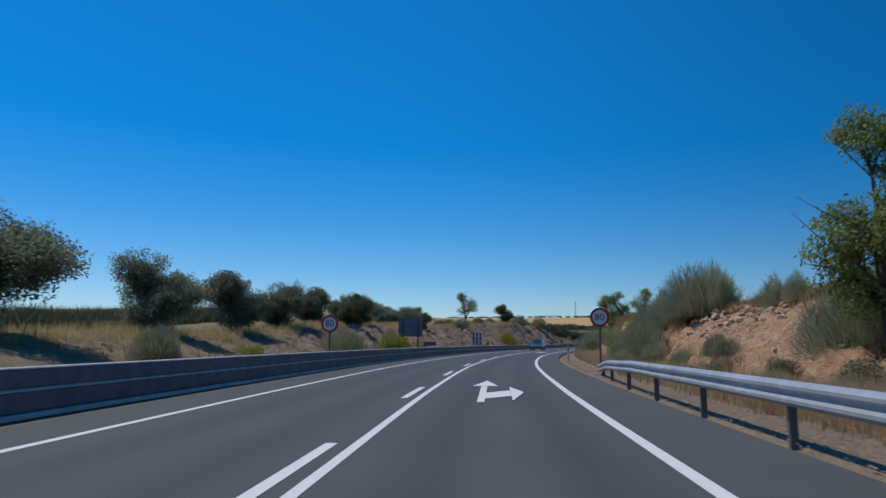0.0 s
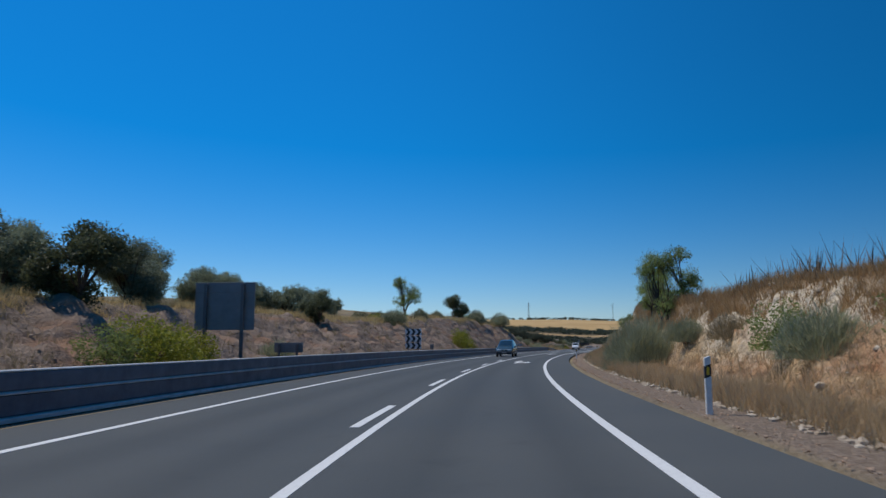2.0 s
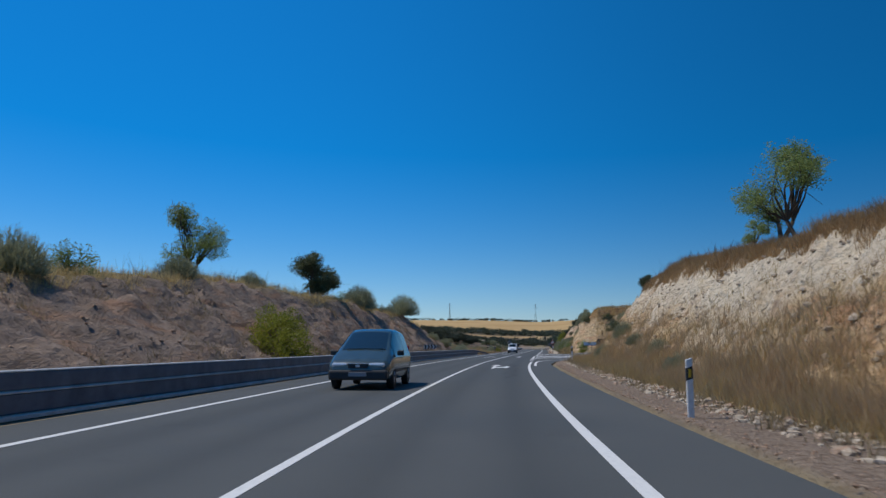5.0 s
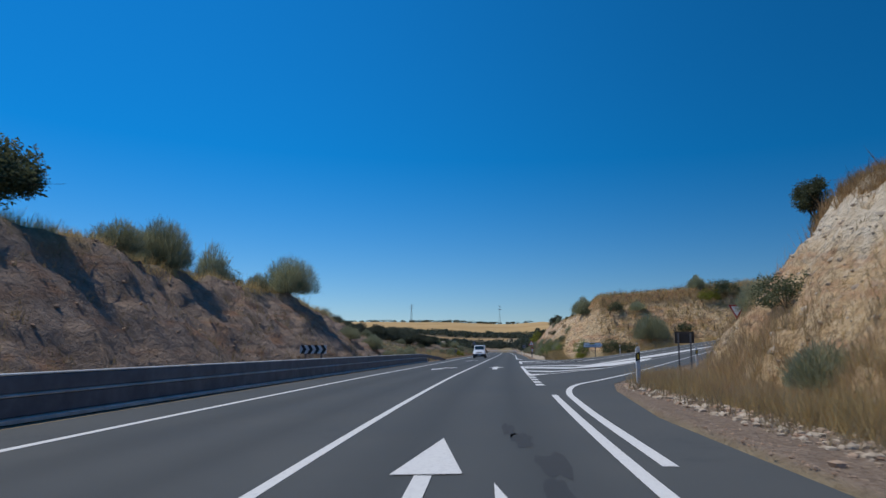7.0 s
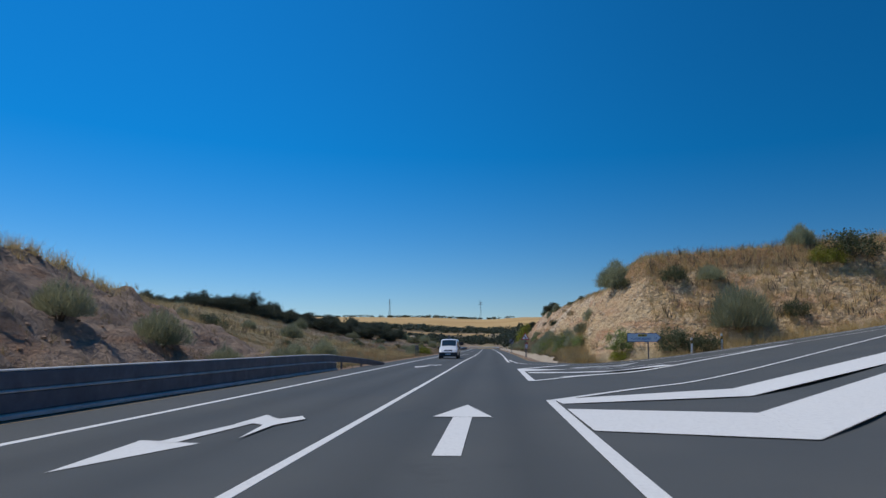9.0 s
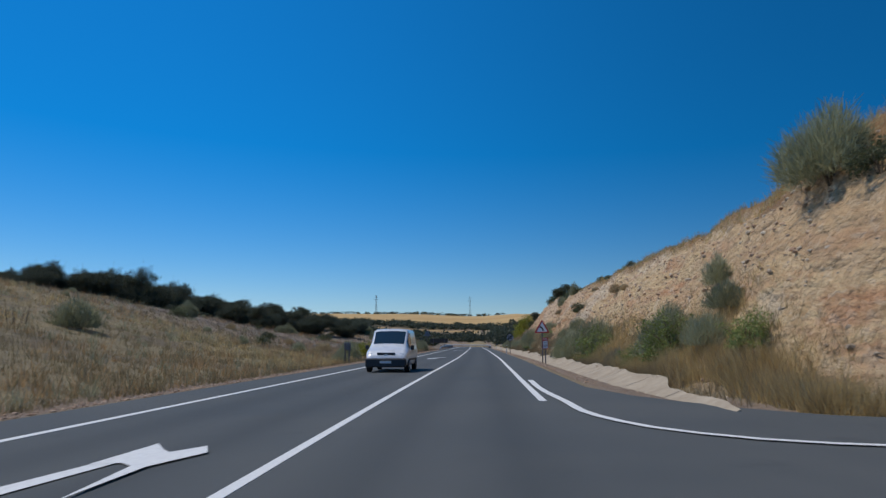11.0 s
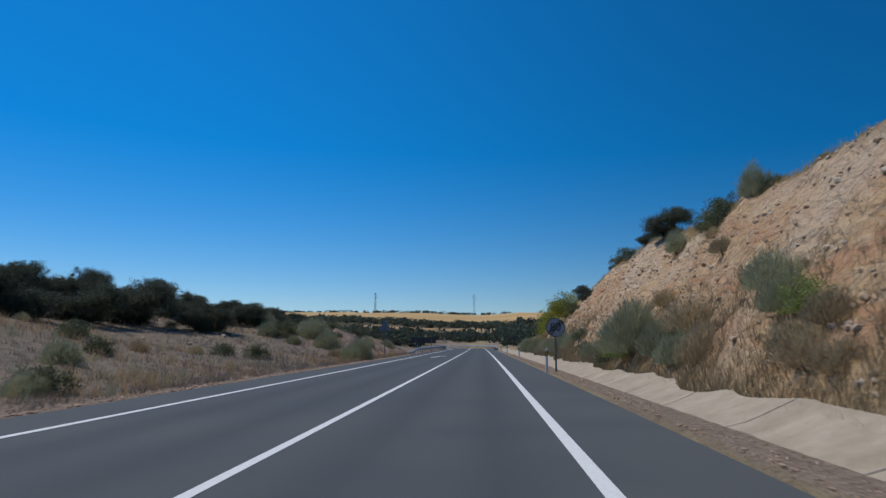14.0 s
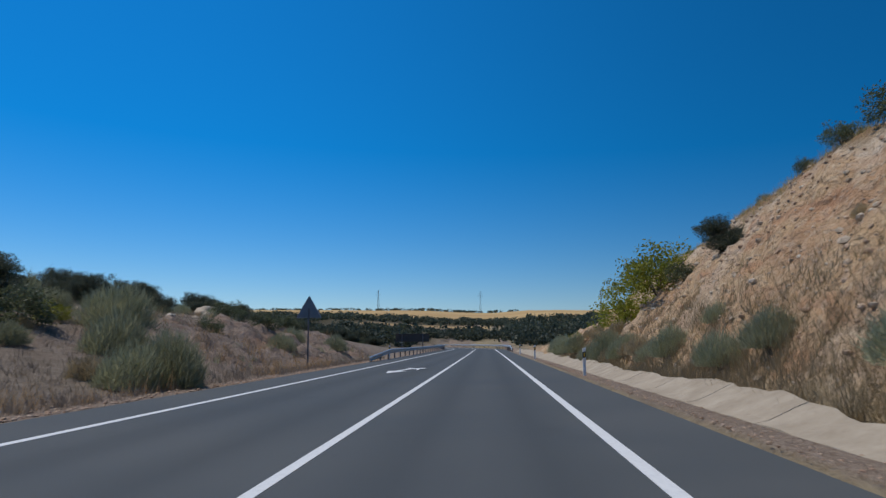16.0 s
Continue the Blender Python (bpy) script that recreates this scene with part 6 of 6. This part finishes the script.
blades("dead_stalks", "bare dead stalks on the bank's top", M_TWIG, 113, 900, (120, 185), lambda r, s, m: -12.8 - r.random(m) * 2, (0.5, 1.0), 0.015, 4, category="dead weeds")
blades("dead_stalks", "bare dead thistle stalks on the open slope", M_TWIG, 117, 110, (224, 236), lambda r, s, m: -18 - r.random(m) * 7, (0.7, 1.4), 0.03, 4, category="dead weeds")
blades("crop_rows", "tall dark green crop behind the olive trees", M_DARKLEAF, 114, 26000, (10, 75), U(-36, -25), (0.9, 1.5), 0.05, 6, category="crop")


def stones(name, label, mat, seed, count, s_rng, d_fun, r_rng, test=None):
    """Broken stones lying on the ground, each a jittered lump of its own."""
    rng = np.random.default_rng(seed)
    s = rng.uniform(*s_rng, count)
    d = d_fun(rng, s, count)
    if test is not None:
        k = test(rng, s, d)
        s, d = s[k], d[k]
    n = len(s)
    z = land(s, d)[0]
    c = np.c_[ground_xy(s, d), z]
    bm = bmesh.new()
    bmesh.ops.create_icosphere(bm, subdivisions=1, radius=1)
    v0 = np.array([v.co[:] for v in bm.verts])
    f0 = np.array([[v.index for v in f.verts] for f in bm.faces])
    bm.free()
    r = r_rng[0] + (r_rng[1] - r_rng[0]) * rng.random((n, 1, 1)) ** 2.6
    v = v0[None] * (0.65 + 0.6 * rng.random((n, len(v0), 1))) * r * np.array([1.2, 1.0, 0.75])
    a = rng.random(n) * 6.28
    rot = np.zeros((n, 3, 3))
    rot[:, 0, 0], rot[:, 0, 1], rot[:, 1, 0], rot[:, 1, 1], rot[:, 2, 2] = np.cos(a), -np.sin(a), np.sin(a), np.cos(a), 1
    v = np.einsum("nij,nkj->nki", rot, v) + c[:, None] + np.array([0, 0, 0.15]) * r
    me = bpy.data.meshes.new(name)
    me.from_pydata(v.reshape(-1, 3).tolist(), [], (f0[None] + (np.arange(n) * len(v0))[:, None, None]).reshape(-1, 3).tolist())
    me.materials.append(mat)
    tagged(new(name, me), label, "stones", kind="stuff")


stones("verge_stones", "loose pale stones and rubble on the verge", M_STONE, 201, 5200, (30, 160), lambda r, s, m: 6.2 + np.abs(r.normal(size=m)) * 1.0, (0.015, 0.10), off_side)
stones("verge_stones", "row of reddish broken stones below the weeds", M_STONE_RED, 209, 800, (100, 160), lambda r, s, m: 6.9 + r.normal(size=m) * 0.4, (0.02, 0.11), off_side)
stones("verge_gravel", "gravel along the edge of the asphalt", M_STONE_RED, 202, 9000, (0, 345), lambda r, s, m: 5.25 + np.abs(r.normal(size=m)) * 0.45, (0.008, 0.032), off_side)
stones("verge_gravel", "gravel beside the asphalt edge", M_STONE_RED, 203, 5000, (205, 345), lambda r, s, m: -5.4 - np.abs(r.normal(size=m)) * 0.6, (0.012, 0.06))
stones("slope_stones", "broken rock fragments on the cut face", M_STONE, 204, 2600, (100, 345), U(7.6, 13), (0.03, 0.13), off_side)
stones("slope_stones", "pinkish rock blocks that stand out of the cut face", M_BLOCK, 210, 5000, (222, 345), U(7.9, 13.3), (0.012, 0.11))
stones("slope_stones", "pale rock blocks that stand out of the cut face", M_STONE, 211, 1500, (100, 160), U(8.6, 12.6), (0.012, 0.09), off_side)
stones("slope_stones", "broken reddish rock fragments on the cut face", M_STONE, 205, 1200, (20, 345), U(8, 13), (0.03, 0.15), off_side)
stones("slope_stones", "broken rock fragments on the cut face", M_STONE_RED, 206, 3600, (20, 200), U(-13, -7), (0.02, 0.085))
stones("stone_heap", "heap of pale field stones on the bank's top", M_STONE_RED, 207, 300, (31, 41), lambda r, s, m: 12.8 + r.normal(size=m) * 0.7, (0.08, 0.28))
stones("field_stones", "pale boulders in the dry grass", M_STONE, 208, 110, (300, 350), U(-26, -12), (0.05, 0.3))


def boulder(s, d, r, seed, label="pale limestone boulder in the dry grass"):
    bm = bmesh.new()
    bmesh.ops.create_icosphere(bm, subdivisions=3, radius=r)
    for v in bm.verts:
        k = noise.noise(v.co * 1.6 / r + Vector((seed, 0, 0))) * 0.35 + noise.noise(v.co * 4 / r) * 0.12
        v.co = v.co * (1 + k)
        v.co.z *= 0.7
    ob = new("boulder", bm_mesh("boulder", bm, M_STONE, True))
    ob.matrix_basis = stand(s, d, seed * 40, -r * 0.25)
    tagged(ob, label, "rock", "boulders")


for i, (s, d, r) in enumerate([(319.6, -19.7, 0.5), (342, -16.8, 0.75), (343.5, -17.8, 0.6), (345, -17.2, 0.5), (340.5, -16.2, 0.45), (329, -15, 0.4)]):
    boulder(s, d, r, i + 1)


# ---- the far country ----
def far_woods(name, label, mat, seed, places, size, per, leaf):
    """Distant trees, each a lump of leaf cards; places: (s, d, height) arrays."""
    rng = np.random.default_rng(seed)
    s, d, h = places
    z = land(s, d)[0]
    c = np.c_[ground_xy(s, d), z]
    n = len(s)
    p = unit(rng.normal(size=(n, per, 3))) * (0.5 + 0.5 * rng.random((n, per, 1)))
    p = p * np.stack([h * size, h * size, h * 0.5], -1)[:, None, :] + np.array([0, 0, 1.0]) * (h * 0.48)[:, None, None] + c[:, None]
    p = p.reshape(-1, 3)
    e = unit(rng.normal(size=p.shape))
    w = unit(np.cross(e, rng.normal(size=p.shape)))
    l = leaf * (0.6 + 0.8 * rng.random((len(p), 1)))
    tagged(new(name, soup(name, np.stack([p - e * l, p + w * l * 0.7, p + e * l, p - w * l * 0.7], 1), mat)), label, "wood", kind="stuff")


_g = np.random.default_rng(77)


def _wood(n, s0, s1, d0, d1, keep, h0, h1):
    s, d = _g.uniform(s0, s1, n), _g.uniform(d0, d1, n)
    k = keep(s, d)
    s, d = s[k], d[k]
    return s, d, _g.uniform(h0, h1, len(s))


_clear = lambda s, d: (np.abs(d - bend_d(s)) > 9) & ((s > 432) | (np.abs(d) > 10)) & ~((s > 548) & (s < 655) & (d > -75) & (d < 12))
far_woods("far_wood", "dark evergreen scrub wood in the valley", M_OAK, 1, _wood(2000, 395, 520, -150, 150, lambda s, d: _clear(s, d) & (vnoise(s / 14, d / 14, 3) > 0.22), 1.3, 3.0), 0.9, 90, 0.32)
far_woods("far_wood", "dark evergreen wood on the far slope", M_OAK, 2, _wood(5200, 520, 728, -420, 420, lambda s, d: _clear(s, d) & (vnoise(s / 22, d / 30, 5) > 0.3), 1.8, 4.0), 0.9, 46, 0.6)
far_woods("skyline_trees", "scattered dark trees along the skyline", M_OAK, 3, _wood(420, 1290, 1340, -900, 900, lambda s, d: vnoise(d / 60, s * 0 + 2, 8) > 0.45, 2.6, 5.0), 1.5, 40, 1.0)
far_woods("field_trees", "single dark trees in the stubble field", M_OAK, 4, _wood(46, 735, 800, -420, 420, lambda s, d: vnoise(d / 40, s / 40, 12) > 0.5, 3.5, 6), 0.7, 60, 0.8)


def pylon(s, d, h):
    """A far lattice mast for power lines."""
    t = thing("power_pylon", "tall steel lattice power pylon on the skyline", "pylon", stand(s, d), "power pylons")
    v, f = [], []
    for sx in (-1, 1):
        for sy in (-1, 1):
            tube(v, f, [(sx * 1.6, sy * 1.6, -1), (sx * 0.35, sy * 0.35, h)], [0.16, 0.10], 4)
    for k in range(9):
        a, b = k / 9, (k + 1) / 9
        wa, wb = 1.6 - 1.25 * a, 1.6 - 1.25 * b
        for sy in (-1, 1):
            tube(v, f, [(-wa, sy * wa, h * a), (wb, sy * wb, h * b)], [0.08, 0.08], 4)
            tube(v, f, [(wa, sy * wa, h * a), (-wb, sy * wb, h * b)], [0.08, 0.08], 4)
    part("mast", mesh_of("mast", v, f, M_POST), t)
    for z, w in ((h * 0.78, 3.4), (h * 0.88, 2.8), (h * 0.97, 2.0)):
        part("cross_arm", box_mesh("cross_arm", 2 * w, 0.3, 0.3, M_POST, 0, (0, 0, z)), t)


pylon(1300, -5, 30)
pylon(1310, -150, 30)
pylon(1290, 160, 26)


# ---- vehicles ----
def make_car_paint(name, c, rough=0.3):
    k = Mat(name, rough, 0.12)
    k.colour(k.mix(k.ramp(k.noise(3.0, 4.0), 0.35, 0.7), c, tuple(v * 0.8 for v in c[:3]) + (1,)))
    k.b.inputs["Coat Weight"].default_value = 0.6
    k.b.inputs["Coat Roughness"].default_value = 0.08
    return k.m


M_GLASS = plain("tinted_glass", (0.015, 0.025, 0.032, 1), 0.06, wear=0.1, spec=0.6)
M_TYRE = plain("tyre_rubber", (0.018, 0.018, 0.018, 1), 0.85)
M_LAMP = plain("headlamp_glass", (0.78, 0.8, 0.8, 1), 0.18, 0.35, spec=0.9)
M_TRIM = plain("black_plastic", (0.03, 0.031, 0.033, 1), 0.6)


class Body:
    """A car body as rings of points along its length; y forward, x to the side, all in metres."""

    def __init__(self, rows):
        # rows: y, floor z, waist z, roof z, half width at the floor, waist and roof
        self.k = np.array(rows, float)

    def ring(self, y):
        g = [np.interp(y, self.k[:, 0], self.k[:, i]) for i in range(1, 7)]
        zf, zw, zr, wf, ww, wr = g
        side = [(wf * 0.94, zf), (wf, zf + 0.06), (ww * 1.01, zf + (zw - zf) * 0.5), (ww, zw - 0.03), (ww * 0.985, zw)]
        up = [(ww * 0.985 + (wr - ww * 0.985) * t, zw + (zr - zw) * t) for t in (0.33, 0.66, 0.9)]
        top = [(wr * 0.93, zr - 0.004), (wr * 0.62, zr + 0.022), (wr * 0.3, zr + 0.03), (0.0, zr + 0.032)]
        return side + up + top

    def point(self, y, v):
        r = self.ring(y)
        i = min(int(v), len(r) - 2)
        t = v - i
        return Vector((r[i][0] + (r[i + 1][0] - r[i][0]) * t, y, r[i][1] + (r[i + 1][1] - r[i][1]) * t))

    def shell(self, mat):
        ys = self.k[:, 0]
        ys = np.unique(np.concatenate([ys, np.linspace(ys[0], ys[-1], 40)]))
        v, f = [], []
        n = None
        for y in ys:
            r = self.ring(y)
            loop = [(x, y, z) for x, z in r] + [(-x, y, z) for x, z in r[-2::-1]]
            n = len(loop)
            v += loop
        for i in range(len(ys) - 1):
            for j in range(n):
                k = (j + 1) % n
                f.append((i * n + j, i * n + k, (i + 1) * n + k, (i + 1) * n + j)[::-1])
        f += [tuple(range(n)), tuple(range((len(ys) - 1) * n, len(ys) * n))[::-1]]
        return mesh_of("body", v, f, mat, True)

    def panel(self, name, y0, y1, v0, v1, mat, side=1, off=0.008, n=8, slant=0.0):
        """A pane laid on the side of the shell between two stations and two heights of the ring."""
        vs, f = [], []
        for i in range(n + 1):
            for j in range(n + 1):
                v = v0 + (v1 - v0) * j / n
                y = y0 + (y1 - y0) * i / n + slant * (1 - i / n) * j / n
                p = self.point(y, v)
                q = self.point(y + 0.02, v) - self.point(y - 0.02, v)
                w = self.point(y, min(v + 0.1, 11)) - self.point(y, v - 0.1)
                nn = q.cross(w).normalized()
                if nn.x < 0:
                    nn = -nn
                p = p + nn * off
                vs.append((side * p.x, p.y, p.z))
        for i in range(n):
            for j in range(n):
                a = i * (n + 1) + j
                q = (a, a + 1, a + n + 2, a + n + 1)
                f.append(q[::-1] if side > 0 else q)
        return mesh_of(name, vs, f, mat, True)

    def bonnet_pane(self, name, y0, y1, mat, wide=0.92, off=0.008, n=12):
        """A pane across the top of the shell, such as the windscreen."""
        vs, f = [], []
        for i in range(n + 1):
            y = y0 + (y1 - y0) * i / n
            zr, wr = np.interp(y, self.k[:, 0], self.k[:, 3]), np.interp(y, self.k[:, 0], self.k[:, 6])
            for j in range(n + 1):
                u = -1 + 2 * j / n
                vs.append((u * wr * wide, y + off * 1.5, zr + 0.033 * (1 - abs(u) ** 2.4) + off))
        for i in range(n):
            for j in range(n):
                a = i * (n + 1) + j
                f.append((a, a + 1, a + n + 2, a + n + 1))
        return mesh_of(name, vs, f, mat, True)


def wheel(parent, x, y, r, w=0.2):
    bm = bmesh.new()
    bmesh.ops.create_cone(bm, cap_ends=True, segments=28, radius1=r, radius2=r, depth=w)
    bmesh.ops.bevel(bm, geom=[e for e in bm.edges if e.calc_face_angle(0) > 1], offset=0.035, segments=3, affect="EDGES", profile=0.5)
    bmesh.ops.rotate(bm, verts=bm.verts, matrix=Matrix.Rotation(radians(90), 3, "Y"))
    wh = part("wheel", bm_mesh("tyre", bm, M_TYRE, True), parent, "", pose(x, y, r))
    bm = bmesh.new()
    bmesh.ops.create_cone(bm, cap_ends=True, segments=24, radius1=r * 0.62, radius2=r * 0.5, depth=0.03)
    bmesh.ops.rotate(bm, verts=bm.verts, matrix=Matrix.Rotation(radians(90 if x > 0 else -90), 3, "Y"))
    part("rim", bm_mesh("rim", bm, M_GALV), wh, "", pose(math.copysign(w / 2 + 0.004, x), 0, 0))
    for k in range(5):
        a = 72 * k
        part("spoke", box_mesh("spoke", 0.02, 0.05, r * 0.55, M_POST, 0.004, (0, 0, r * 0.3)), wh, "", pose(math.copysign(w / 2 + 0.022, x), 0, 0, a, 0, 0))


def minivan():
    car = thing("minivan", "dark grey-green minivan with black bumpers on the oncoming lane", "car")
    b = Body([(-2.28, 0.42, 0.75, 0.80, 0.72, 0.80, 0.62), (-2.22, 0.34, 0.85, 0.98, 0.80, 0.86, 0.66), (-2.05, 0.30, 0.92, 1.50, 0.84, 0.89, 0.60), (-1.85, 0.28, 0.95, 1.66, 0.86, 0.90, 0.62), (-0.6, 0.26, 0.95, 1.73, 0.87, 0.90, 0.63), (0.1, 0.26, 0.94, 1.71, 0.87, 0.90, 0.62), (0.38, 0.26, 0.93, 1.65, 0.87, 0.90, 0.62),
              (1.52, 0.26, 0.92, 1.08, 0.87, 0.895, 0.74), (1.66, 0.26, 0.90, 1.02, 0.87, 0.89, 0.75), (2.08, 0.28, 0.74, 0.83, 0.85, 0.86, 0.74), (2.22, 0.30, 0.66, 0.74, 0.80, 0.80, 0.66), (2.30, 0.34, 0.56, 0.62, 0.70, 0.70, 0.58)])
    part("body", b.shell(make_car_paint("grey_green_paint", (0.05, 0.076, 0.077, 1), 0.26)), car)
    part("windscreen", b.bonnet_pane("windscreen", 0.46, 1.46, M_GLASS, 0.87), car, "dark tinted windscreen")
    for sd in (-1, 1):
        part("side_window", b.panel("side_window", 0.24, 1.12, 4.5, 7.0, M_GLASS, sd, slant=-0.42), car)
        part("side_window", b.panel("side_window", -0.68, 0.16, 4.5, 7.2, M_GLASS, sd), car)
        part("side_window", b.panel("side_window", -1.80, -0.76, 4.5, 7.2, M_GLASS, sd), car)
        part("headlamp", box_mesh("headlamp", 0.46, 0.14, 0.13, M_LAMP, 0.05, (sd * 0.52, 2.20, 0.69)), car, "clear headlamp")
        part("mirror", box_mesh("mirror", 0.20, 0.10, 0.15, M_TRIM, 0.03, (sd * 1.0, 0.98, 1.02)), car)
        part("door_handle", box_mesh("door_handle", 0.03, 0.16, 0.03, M_TRIM, 0.008, (sd * 0.905, 0.0, 0.84)), car)
        part("side_trim", box_mesh("side_trim", 0.03, 2.3, 0.09, M_TRIM, 0.01, (sd * 0.90, 0.1, 0.52)), car)
        for y in (-1.4, 1.42):
            wheel(car, sd * 0.80, y, 0.32)
    part("bumper", box_mesh("bumper", 1.66, 0.22, 0.28, M_TRIM, 0.06, (0, 2.24, 0.42)), car, "black plastic bumper")
    part("bumper", box_mesh("bumper", 1.66, 0.18, 0.26, M_TRIM, 0.06, (0, -2.24, 0.46)), car, "black plastic bumper")
    part("grille", box_mesh("grille", 0.56, 0.12, 0.12, M_TRIM, 0.02, (0, 2.26, 0.67)), car)
    part("plate", box_mesh("plate", 0.50, 0.02, 0.11, M_SIGNGREY, 0.004, (0, 2.36, 0.44)), car)
    part("grille_trim", box_mesh("grille_trim", 0.60, 0.05, 0.02, M_LAMP, 0.005, (0, 2.31, 0.735)), car, "chrome trim")
    part("badge", box_mesh("badge", 0.12, 0.03, 0.08, M_LAMP, 0.02, (0, 2.32, 0.67)), car, "chrome oval badge")
    for sgn in (-1, 1):
        part("wiper", box_mesh("wiper", 0.5, 0.02, 0.015, M_TRIM, 0, (0.28 * sgn - 0.05, 1.50, 1.14)), car)
    for sd in (-1, 1):
        part("tail_lamp", box_mesh("tail_lamp", 0.16, 0.06, 0.5, M_RED, 0.02, (sd * 0.74, -2.17, 0.98)), car)
    car.matrix_basis = stand(114.0, -1.72, 180)
    return car


def white_van():
    car = thing("white_van", "white delivery van with black bumper on the oncoming lane", "van")
    b = Body([(-2.42, 0.40, 1.0, 1.72, 0.80, 0.86, 0.70), (-2.36, 0.32, 1.02, 1.86, 0.86, 0.90, 0.74), (-1.9, 0.28, 1.04, 1.93, 0.88, 0.92, 0.76), (0.2, 0.28, 1.04, 1.94, 0.88, 0.92, 0.76), (0.55, 0.28, 1.03, 1.90, 0.88, 0.92, 0.75),
              (1.42, 0.28, 1.00, 1.22, 0.88, 0.91, 0.74), (1.58, 0.28, 0.97, 1.10, 0.88, 0.90, 0.75), (2.02, 0.30, 0.86, 0.95, 0.85, 0.87, 0.72), (2.22, 0.32, 0.70, 0.78, 0.82, 0.82, 0.68), (2.30, 0.36, 0.58, 0.64, 0.74, 0.74, 0.6)])
    part("body", b.shell(make_car_paint("white_paint", (0.72, 0.73, 0.74, 1))), car)
    part("windscreen", b.bonnet_pane("windscreen", 0.66, 1.38, M_GLASS, 0.9), car, "dark tinted windscreen")
    for sd in (-1, 1):
        part("side_window", b.panel("side_window", 0.32, 1.12, 4.4, 6.6, M_GLASS, sd, slant=-0.34), car)
        part("headlamp", box_mesh("headlamp", 0.36, 0.16, 0.22, M_LAMP, 0.03, (sd * 0.57, 2.10, 0.73)), car, "clear headlamp")
        part("mirror", box_mesh("mirror", 0.16, 0.10, 0.22, M_TRIM, 0.03, (sd * 1.0, 1.05, 1.10)), car)
        part("side_trim", box_mesh("side_trim", 0.03, 2.5, 0.16, M_TRIM, 0.01, (sd * 0.905, -0.1, 0.58)), car, "grey side moulding")
        part("door_handle", box_mesh("door_handle", 0.03, 0.16, 0.03, M_TRIM, 0.008, (sd * 0.925, 0.25, 0.92)), car)
        part("tail_lamp", box_mesh("tail_lamp", 0.10, 0.05, 0.5, M_RED, 0.02, (sd * 0.82, -2.36, 0.95)), car)
        for y in (-1.55, 1.45):
            wheel(car, sd * 0.82, y, 0.32)
    part("bumper", box_mesh("bumper", 1.74, 0.24, 0.40, M_TRIM, 0.06, (0, 2.24, 0.43)), car, "black plastic bumper")
    part("badge", box_mesh("badge", 0.12, 0.02, 0.12, M_LAMP, 0.01, (0, 2.26, 0.76)), car, "small chrome badge")
    part("grille", box_mesh("grille", 0.76, 0.12, 0.24, M_TRIM, 0.02, (0, 2.19, 0.76)), car)
    part("plate", box_mesh("plate", 0.50, 0.02, 0.11, M_PLASTIC, 0.004, (0, 2.36, 0.46)), car)
    part("aerial", box_mesh("aerial", 0.012, 0.012, 0.3, M_TRIM, 0, (0.1, 0.5, 2.05)), car)
    car.matrix_basis = stand(235.3, -1.85, 180) @ Matrix.Diagonal((0.97, 1, 0.93, 1))
    return car


minivan()
white_van()
